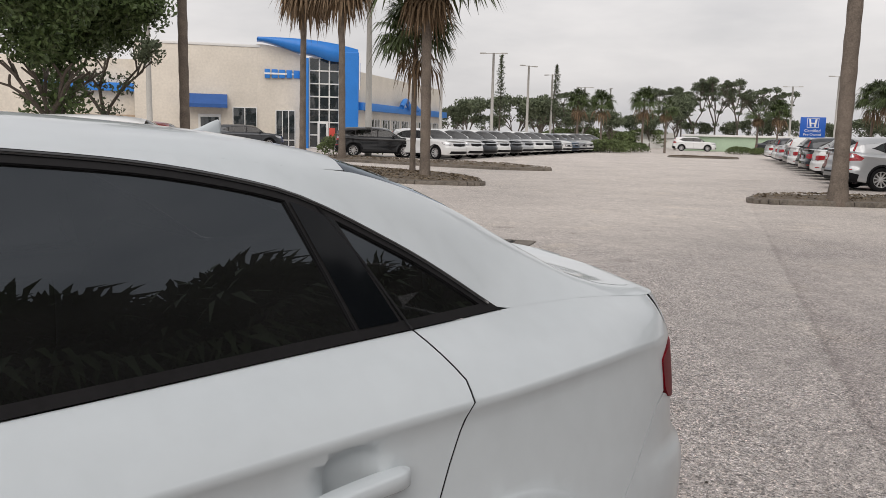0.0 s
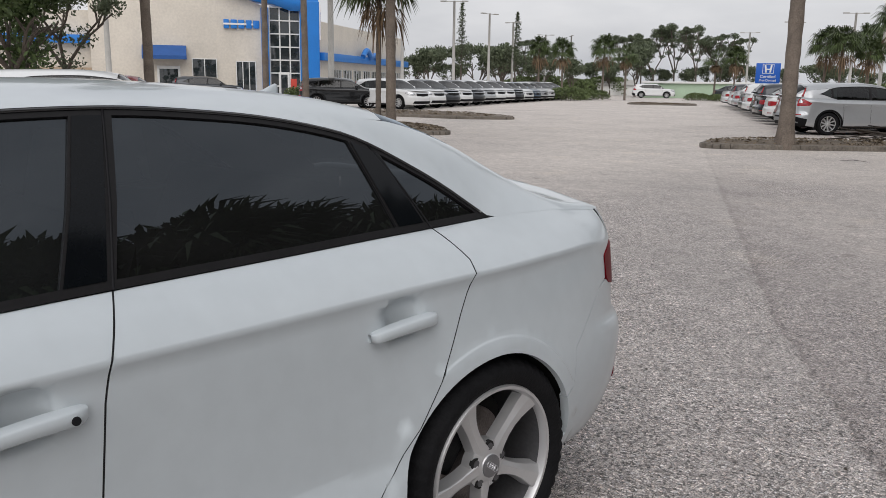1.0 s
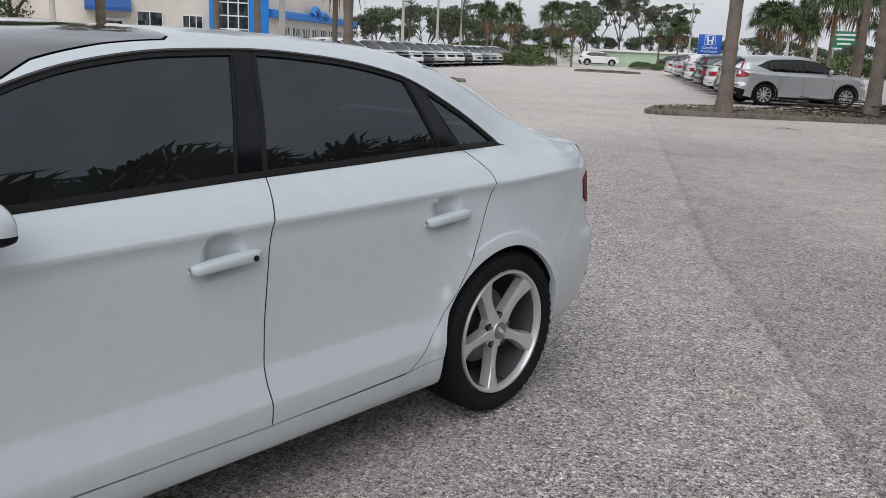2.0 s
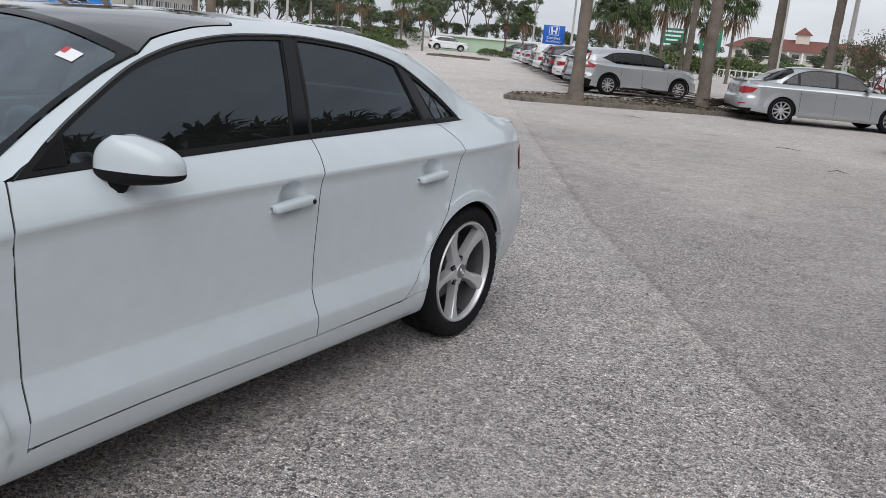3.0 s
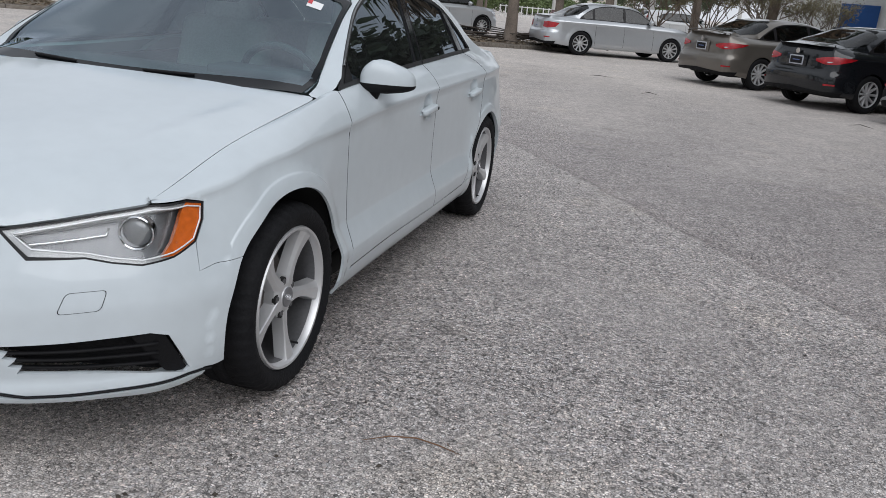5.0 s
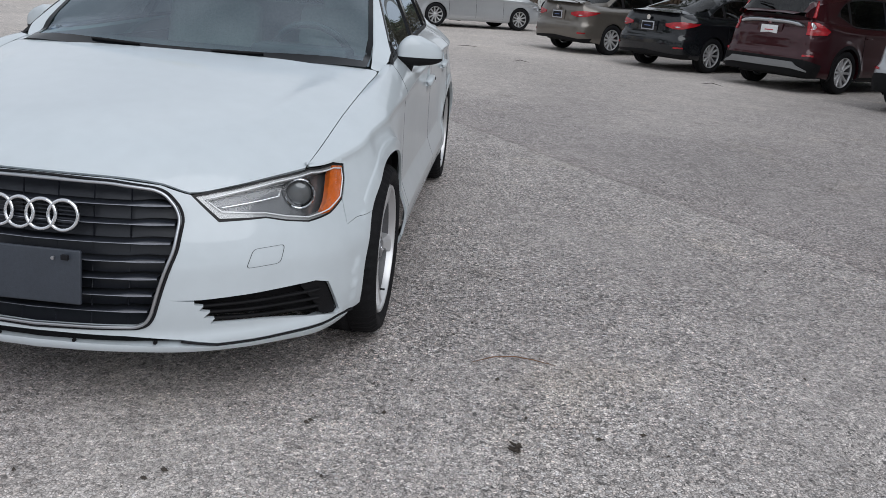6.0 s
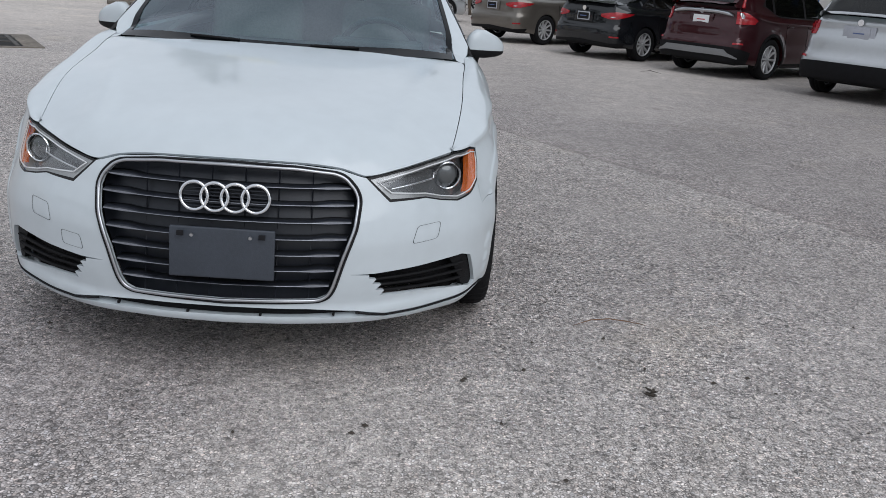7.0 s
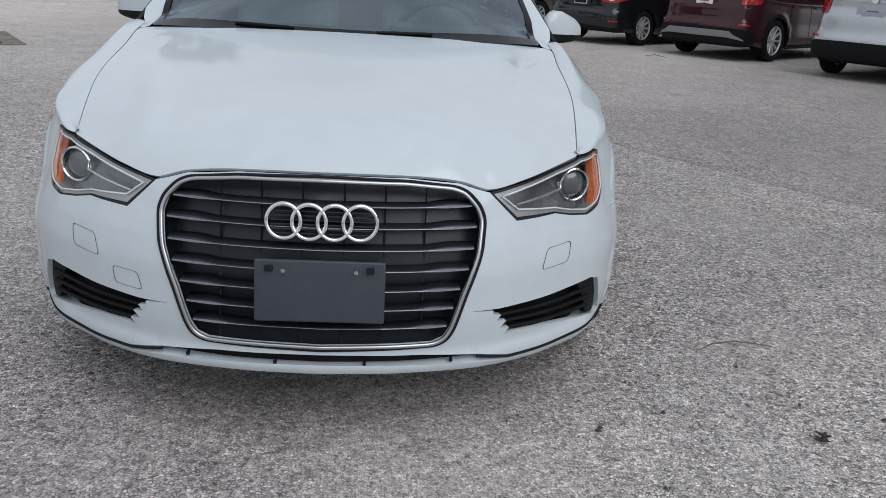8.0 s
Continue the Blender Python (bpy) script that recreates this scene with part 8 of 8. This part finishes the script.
# the swept wall beside the tower
vs = []
n = 12
for i in range(n + 1):
    t = i / n
    x = U(458) + (U(545) - U(458)) * t
    for y in (-0.25 * t * t, 0.5):
        vs += [(x, y, -0.2), (x, y, 7.05 - 0.9 * t * t)]
fs = []
for i in range(n):
    o = 4 * i
    fs += [(o, o + 4, o + 5, o + 1), (o + 2, o + 3, o + 7, o + 6), (o + 1, o + 5, o + 7, o + 3)]
build("wall", vs, fs, M_STUCCO, show, "curved cream stucco wall", flat=True)
# blue tower: side fins, curved head, glass grid
bm = bmesh.new()
add_box(bm, (0.45, 0.9, H(100)), Matrix.Translation((U(537), -0.45, H(100) / 2 - 0.1)), 0.03)
part("tower_fin", bm, M_BLUE, show, "bright blue panel")
bm = bmesh.new()
add_box(bm, (U(629) - U(596), 1.6, H(86)), Matrix.Translation(((U(629) + U(596)) / 2, 0.1, H(86) / 2 - 0.1)), 0.12, 4)
part("tower_pier", bm, M_BLUE, show, "bright blue panel")
vs, fs = [], []
n = 18
for i in range(n + 1):
    t = i / n
    x = U(459) + (U(628) - U(459)) * t
    top = H(71) - 0.55 * t ** 3
    bot = H(76) - (H(76) - H(95)) * ease(0, 0.50, t) - (H(95) - H(106)) * ease(0.5, 0.75, t)
    y = -0.55 - 0.35 * math.sin(math.pi * t)
    vs += [(x, y, bot), (x, y, top), (x, 0.9, top), (x, 0.9, bot)]
for i in range(n):
    o = 4 * i
    for k in range(4):
        fs.append((o + k, o + (k + 1) % 4, o + 4 + (k + 1) % 4, o + 4 + k))
build("tower_canopy", vs, fs, M_BLUE, show, "swept blue canopy")
bm = bmesh.new()
add_box(bm, (U(629) - U(455), 0.5, 0.1), Matrix.Translation(((U(629) + U(459)) / 2, -0.5, H(108))), 0.02)
bm.free()
win = new("tower_window")
win.parent = show
tagged(win, "tall gridded entrance window")
wx0, wx1, wz1 = U(545), U(596), H(102)
boxed("glazing", (wx1 - wx0, 0.08, wz1), Matrix.Translation(((wx0 + wx1) / 2, -0.30, wz1 / 2)), M_PANE, win, "dark glass", 0.005)
for k in range(4):
    boxed("mullion", (0.09, 0.12, wz1), Matrix.Translation((wx0 + (wx1 - wx0) * k / 3, -0.36, wz1 / 2)), M_FRAME, win, "", 0.01)
for k in range(8):
    boxed("transom", (wx1 - wx0, 0.11, 0.09), Matrix.Translation(((wx0 + wx1) / 2, -0.36, 0.05 + wz1 * k / 7)), M_FRAME, win, "", 0.01)
boxed("entrance_door", (0.75, 0.08, 1.9), Matrix.Translation((U(568), -0.42, 0.95)), M_FRAME, win, "white framed door", 0.01)
boxed("door_glass", (0.45, 0.04, 1.5), Matrix.Translation((U(568), -0.47, 0.98)), M_PANE, win, "", 0.005)
boxed("poster", (0.42, 0.03, 0.9), Matrix.Translation((U(584), -0.44, 1.0)), M_POSTER, win, "red poster behind the glass", 0.005)
for px0, px1, py0, py1, cols in ((418, 457, 188, 238, 2), (489, 521, 191, 252, 3)):
    wn = new("window")
    wn.parent = show
    x0, x1, z0, z1 = U(px0), U(px1), H(py1), H(py0)
    yy = -0.04 if px0 < 460 else -0.12
    boxed("glazing", (x1 - x0, 0.1, z1 - z0), Matrix.Translation(((x0 + x1) / 2, yy, (z0 + z1) / 2)), M_PANE, wn, "", 0.005)
    for k in range(cols + 1):
        boxed("mullion", (0.06, 0.12, z1 - z0), Matrix.Translation((x0 + (x1 - x0) * k / cols, yy - 0.02, (z0 + z1) / 2)), M_FRAME, wn, "", 0.008)
    for z in (z0, z0 + 0.45, z1) if cols == 3 else (z0, z1):
        boxed("rail", (x1 - x0 + 0.06, 0.12, 0.06), Matrix.Translation(((x0 + x1) / 2, yy - 0.02, z)), M_FRAME, wn, "", 0.008)
# awning with door below
x0, x1 = U(340), U(409)
vs = [(x0, -1.1, H(184)), (x1, -1.1, H(184)), (x1, -0.0, H(167)), (x0, -0.0, H(167)), (x0, -1.1, H(190)), (x1, -1.1, H(190)), (x1, 0, H(190)), (x0, 0, H(190))]
build("awning", vs, [(0, 1, 2, 3), (4, 5, 1, 0), (1, 5, 6, 2), (4, 0, 3, 7)], M_BLUE_DARK, show, "blue canvas awning", flat=True)
boxed("side_door", (1.5, 0.1, 2.2), Matrix.Translation((U(380), -0.02, 1.1)), M_FRAME, show, "white framed side door", 0.01)
boxed("door_glass", (1.2, 0.06, 1.9), Matrix.Translation((U(380), -0.07, 1.05)), M_PANE, show, "", 0.01)
# blue lettering as plain blocks on the wall, round mark on the tower
for k, w in enumerate((0.36, 0.42, 0.40, 0.40, 0.42)):
    boxed("letter_block", (w, 0.14, 0.62 - 0.02 * k), Matrix.Translation((U(475) + 0.50 * k, -0.16 - 0.012 * k, H(130))), M_BLUE, show, "", 0.04)
boxed("letter_bar", (2.4, 0.05, 0.12), Matrix.Translation((U(499), -0.24, H(130))), M_LETTER, show, "", 0.01)
bm = bmesh.new()
add_box(bm, (0.10, 0.6, 2.2), Matrix.Translation((U(629) + 0.04, -0.35, H(126))), 0.04, 3)
part("mark_plate", bm, M_LETTER, show, "pale upright mark on the tower")
boxed("mark_bar", (0.14, 0.2, 1.6), Matrix.Translation((U(629) + 0.06, -0.40, H(126))), M_BLUE, show, "", 0.03)
# low wing to the left with its band and garage front
wing_l = [("wall", M_STUCCO, U(-60), U(264), 0.9, 0.0, 5.6), ("garage_front", M_STUCCO2, U(165), U(283), 0.75, 0.0, 1.9), ("blue_band", M_BLUE, U(120), U(318), 0.3, 3.55, 4.1)]
for nm, mt, a, b, yy, z0, z1 in wing_l:
    boxed(nm, (b - a, 0.5, z1 - z0 + (0.2 if z0 == 0 else 0)), Matrix.Translation(((a + b) / 2, yy, (z0 + z1) / 2)), mt, show, "", 0.02)
# right wing that runs back
wing = thing("showroom_wing", "long cream showroom wing with a blue band", "building", at=facade(54.0, 60.5, 70))
boxed("wall", (25, 0.4, 5.6), Matrix.Translation((12.5, 0.2, 2.7)), M_STUCCO, wing, "cream stucco wall", 0.02)
boxed("blue_band", (25, 0.5, 0.55), Matrix.Translation((12.5, -0.25, 3.05)), M_BLUE, wing, "bright blue band", 0.03)
pts = [(9.0 + 0.25 * k, -0.62, 3.3 + 0.55 * math.sin(k / 9 * math.pi) * (1 if k < 10 else -0.4)) for k in range(20)]
tube("wave_mark", pts, 0.22, M_BLUE, wing, "blue wave on the band", seg=8)
for k in range(8):
    wn = new("window")
    wn.parent = wing
    x = 4.0 + 2.6 * k
    boxed("glazing", (2.0, 0.08, 1.2), Matrix.Translation((x, -0.03, 1.55)), M_PANE, wn, "", 0.01)
    for q in range(4):
        boxed("mullion", (0.08, 0.1, 1.3), Matrix.Translation((x - 1.0 + 0.667 * q, -0.06, 1.55)), M_FRAME, wn, "", 0.01)


# ---------------------------------------------------------------- lamp posts, signs and the far side
def lamp_post(h, label="pale concrete lamp post with flat twin heads", heads=2, r=0.13):
    lp = thing("lamp_post", label, "lamp post")
    tube("pole", [(0, 0, -0.2), (0, 0, h * 0.5), (0, 0, h)], [r * 1.25, r, r * 0.75], M_POLE, lp, seg=10)
    for k in range(heads):
        sx = 1 if k else -1
        boxed("arm", (0.8, 0.06, 0.06), Matrix.Translation((sx * 0.4, 0, h - 0.05)), M_POLE, lp, "", 0.01)
        boxed("lamp_head", (0.55, 0.32, 0.10), Matrix.Translation((sx * 0.95, 0, h - 0.03)), M_POLE, lp, "grey flat lamp head", 0.03)
    return lp


lp0 = lamp_post(8.4)
x, y = bearing(44.8, 75)
lp0.matrix_basis = spot(x, y, 0.7)
for yaw, d, s in ((42.4, 88, 1.0), (40.8, 100, 1.0), (53.2, 44, 1.15), (48.3, 72, 1.0), (67.4, 45, 1.0), (17.9, 72, 1.0), (19.6, 90, 1.0), (25.6, 105, 0.9), (23.0, 95, 0.95), (38.6, 110, 0.9), (36.9, 112, 0.9), (5.4, 50, 1.05), (2.8, 46, 1.1), (9.5, 55, 1.0), (-3.0, 60, 1.0)):
    x, y = bearing(yaw, d)
    ob = copy_thing(lp0, spot(x, y))
    ob.matrix_basis = spot(x, y, yaw, s)
for x, y, k in ((10.2, 6.9, 0.3), (12.0, -5.0, 1.2), (11.0, 12.2, 2.0)):
    ob = copy_thing(lp0, spot(x, y))
    ob.matrix_basis = spot(x, y, k, 0.75)
    tagged(ob, "lamp post on the near side of the lot", "lamp post")
ob = copy_thing(lp0, spot(10.2, 34.7))
ob.matrix_basis = spot(10.2, 34.7, 0.6, 1.5)
tagged(ob, "tall lamp post at the end of the palm row", "lamp post")


def lettering(text, size, mat, parent, name, place, mapper=None):
    """Words in the built-in font as a mesh part."""
    cu = bpy.data.curves.new(name, "FONT")
    cu.body, cu.size, cu.align_x, cu.align_y = text, size, "CENTER", "CENTER"
    cu.extrude = 0.0 if mapper else 0.01
    tmp = bpy.data.objects.new(name, cu)
    scene.collection.objects.link(tmp)
    bpy.context.view_layer.update()
    me = bpy.data.meshes.new_from_object(tmp.evaluated_get(bpy.context.evaluated_depsgraph_get()))
    bpy.data.objects.remove(tmp)
    bpy.data.curves.remove(cu)
    if mapper:
        for v in me.vertices:
            v.co = Vector(mapper(v.co.x, v.co.y))
    me.materials.clear()
    me.materials.append(mat)
    ob = new(name, me)
    ob.parent = parent
    if not mapper:
        ob.matrix_basis = place
    return ob


lettering("2015", 0.105, M_INK, saloon, "year_digits", None, lambda u, v: (lambda p: (p[0], p[1] - 0.004, p[2] + 0.010))(roof(-0.27 + u * 0.9, 0.838 + v * 0.85)))

x, y = bearing(24.28, 66)
sign = thing("dealer_sign", "blue sign for certified pre-owned cars on a white base", "sign", at=spot(x, y, radians(25), 0.94))
boxed("sign_base", (1.6, 0.35, 1.75), Matrix.Translation((0, 0.05, 0.85)), M_LETTER, sign, "white base", 0.02)
boxed("sign_panel", (1.8, 0.3, 1.55), Matrix.Translation((0, 0, 2.48)), M_SIGNBLUE, sign, "bright blue sign panel", 0.03)
rotm = Matrix.Rotation(radians(90), 4, "X")
lettering("Certified", 0.32, M_LETTER, sign, "sign_line", Matrix.Translation((0, -0.165, 2.22)) @ rotm)
lettering("Pre-Owned", 0.265, M_LETTER, sign, "sign_line", Matrix.Translation((0, -0.165, 1.93)) @ rotm)
mk = new("sign_mark")
mk.parent = sign
for sx in (-1, 1):
    boxed("upright", (0.13, 0.04, 0.58), Matrix.Translation((sx * 0.19, -0.16, 2.82)) @ Matrix.Rotation(radians(8 * sx), 4, "Y"), M_LETTER, mk, "", 0.02)
boxed("crossbar", (0.30, 0.04, 0.10), Matrix.Translation((0, -0.16, 2.78)), M_LETTER, mk, "", 0.02)
for sx in (-1, 1):
    boxed("frame_side", (0.035, 0.03, 0.70), Matrix.Translation((sx * 0.40, -0.158, 2.82)), M_LETTER, mk, "", 0.01)
for z in (2.47, 3.17):
    boxed("frame_rail", (0.80, 0.03, 0.035), Matrix.Translation((0, -0.158, z)), M_LETTER, mk, "", 0.01)

E2 = (2.45, -1.55)
for yaw, d, w, h, z in ((16.2, 118, 3.4, 2.0, 4.3), (13.9, 112, 2.6, 2.6, 4.1)):
    x, y = bearing(yaw, d, E2)
    hs = thing("road_sign", "green motorway sign with white lines of writing on two posts", "road sign", at=spot(x, y, radians(yaw + 4)))
    boxed("panel", (w, 0.12, h), Matrix.Translation((0, 0, z)), M_GREEN, hs, "green sign panel", 0.03)
    for k in range(3):
        boxed("writing_bar", (w * (0.75 - 0.15 * k), 0.03, 0.22), Matrix.Translation((-0.1 * k, -0.08, z + h * 0.28 - k * h * 0.27)), M_LETTER, hs, "", 0.01)
    for sx in (-1, 1):
        tube("post", [(sx * w * 0.38, 0.1, -0.2), (sx * w * 0.38, 0.1, z + h / 2)], 0.10, M_POLE, hs, seg=8)

x, y = bearing(8.4, 150, E2)
hotel = thing("hotel", "pale two-storey hotel with a red tiled roof and turret", "building", at=spot(x, y, radians(8), 0.88))
boxed("wall", (26, 9, 5.0), Matrix.Translation((0, 4.5, 2.4)), M_STUCCO, hotel, "pale stucco wall", 0.05)


def hip(name, w, d, z0, z1, ins, cx=0.0, cy=4.5):
    vs = [(cx - w / 2, cy - d / 2, z0), (cx + w / 2, cy - d / 2, z0), (cx + w / 2, cy + d / 2, z0), (cx - w / 2, cy + d / 2, z0), (cx - w / 2 + ins, cy, z1), (cx + w / 2 - ins, cy, z1)]
    return build(name, vs, [(0, 1, 5, 4), (2, 3, 4, 5), (1, 2, 5), (3, 0, 4), (0, 3, 2, 1)], M_ROOFTILE, hotel, "red tiled roof", flat=True)


hip("roof", 28, 11, 4.9, 7.0, 4.0)
boxed("turret", (2.4, 2.4, 2.4), Matrix.Translation((-0.5, 4.0, 7.0)), M_STUCCO, hotel, "", 0.03)
hip("turret_roof", 3.2, 3.2, 8.0, 9.4, 1.58, -0.5, 4.0)
for fl_ in range(2):
    for k in range(10):
        wn = new("window")
        wn.parent = hotel
        xx, zz = -11.2 + 2.5 * k, 1.1 + 2.3 * fl_
        boxed("glazing", (1.2, 0.1, 1.2), Matrix.Translation((xx, -0.03, zz + 0.3)), M_PANE, wn, "", 0.01)
        boxed("sill", (1.4, 0.2, 0.1), Matrix.Translation((xx, -0.08, zz - 0.35)), M_FRAME, wn, "", 0.01)
    boxed("balcony_rail", (26, 0.1, 0.12), Matrix.Translation((0, -0.9, 2.6 + 0.9 * fl_)), M_FRAME, hotel, "", 0.02)
for k in range(11):
    boxed("column", (0.3, 0.3, 4.6), Matrix.Translation((-12.5 + 2.5 * k, -0.9, 2.3)), M_FRAME, hotel, "", 0.03)
x, y = bearing(8.0, 70, E2)
fence = thing("picket_fence", "white railing fence behind the parked cars", "fence", at=spot(x, y, radians(8), 0.88))
for k in range(28):
    boxed("picket", (0.09, 0.05, 1.1), Matrix.Translation((-7 + 0.5 * k, 0, 0.55)), M_FRAME, fence, "", 0.01)
for z in (0.25, 1.0):
    boxed("rail", (14, 0.07, 0.08), Matrix.Translation((0, 0.05, z)), M_FRAME, fence, "", 0.01)

x, y = bearing(-15.5, 46, (1.65, -2.67))
shop = thing("shop_building", "white shop front with blue doors and a purple banner", "building", at=spot(x, y, radians(-15.5)))
boxed("wall", (22, 5, 3.6), Matrix.Translation((2, 2.5, 1.8)), M_FRAME, shop, "white rendered wall", 0.03)
boxed("roof_edge", (22.4, 5.4, 0.3), Matrix.Translation((2, 2.5, 3.7)), M_STUCCO, shop, "", 0.03)
for xx, w, mt in ((-4.6, 1.7, M_BLUE_DARK), (-2.0, 1.9, M_BLUE_DARK), (1.9, 2.4, M_PURPLE), (6.0, 2.0, M_BLUE_DARK), (9.5, 2.0, M_PANE)):
    boxed("door_panel", (w, 0.12, 2.5), Matrix.Translation((xx, -0.05, 1.35)), mt, shop, "", 0.02)
boxed("banner_bar", (0.9, 0.05, 0.2), Matrix.Translation((1.9, -0.13, 2.2)), M_LETTER, shop, "", 0.01)
for xx in (-3.3, 0.2, 4.2):
    tube("column", [(xx, -0.5, 0), (xx, -0.5, 3.6)], 0.14, M_FRAME, shop, seg=10)

x, y = bearing(27.5, 96)
hall = thing("green_hall", "low pale-green building beyond the hedge", "building", at=spot(x, y, radians(27)))
boxed("wall", (15, 6, 1.6), Matrix.Translation((0, 3, 0.8)), M_PALEGREEN, hall, "pale green wall", 0.03)
boxed("roof", (15.6, 6.6, 0.22), Matrix.Translation((0, 3, 1.7)), M_FRAME, hall, "", 0.03)
x, y = bearing(33.8, 112)
shed = thing("white_shed", "low white building with a grey roof behind the trees", "building", at=spot(x, y, radians(33), 0.7))
boxed("wall", (7, 5, 1.9), Matrix.Translation((0, 2.5, 0.95)), M_FRAME, shed, "", 0.03)
vs = [(-3.8, -0.4, 1.9), (3.8, -0.4, 1.9), (3.8, 5.4, 1.9), (-3.8, 5.4, 1.9), (-3.8, 2.5, 2.9), (3.8, 2.5, 2.9)]
build("roof", vs, [(0, 1, 5, 4), (2, 3, 4, 5), (1, 2, 5), (3, 0, 4)], M_POLE, shed, flat=True)
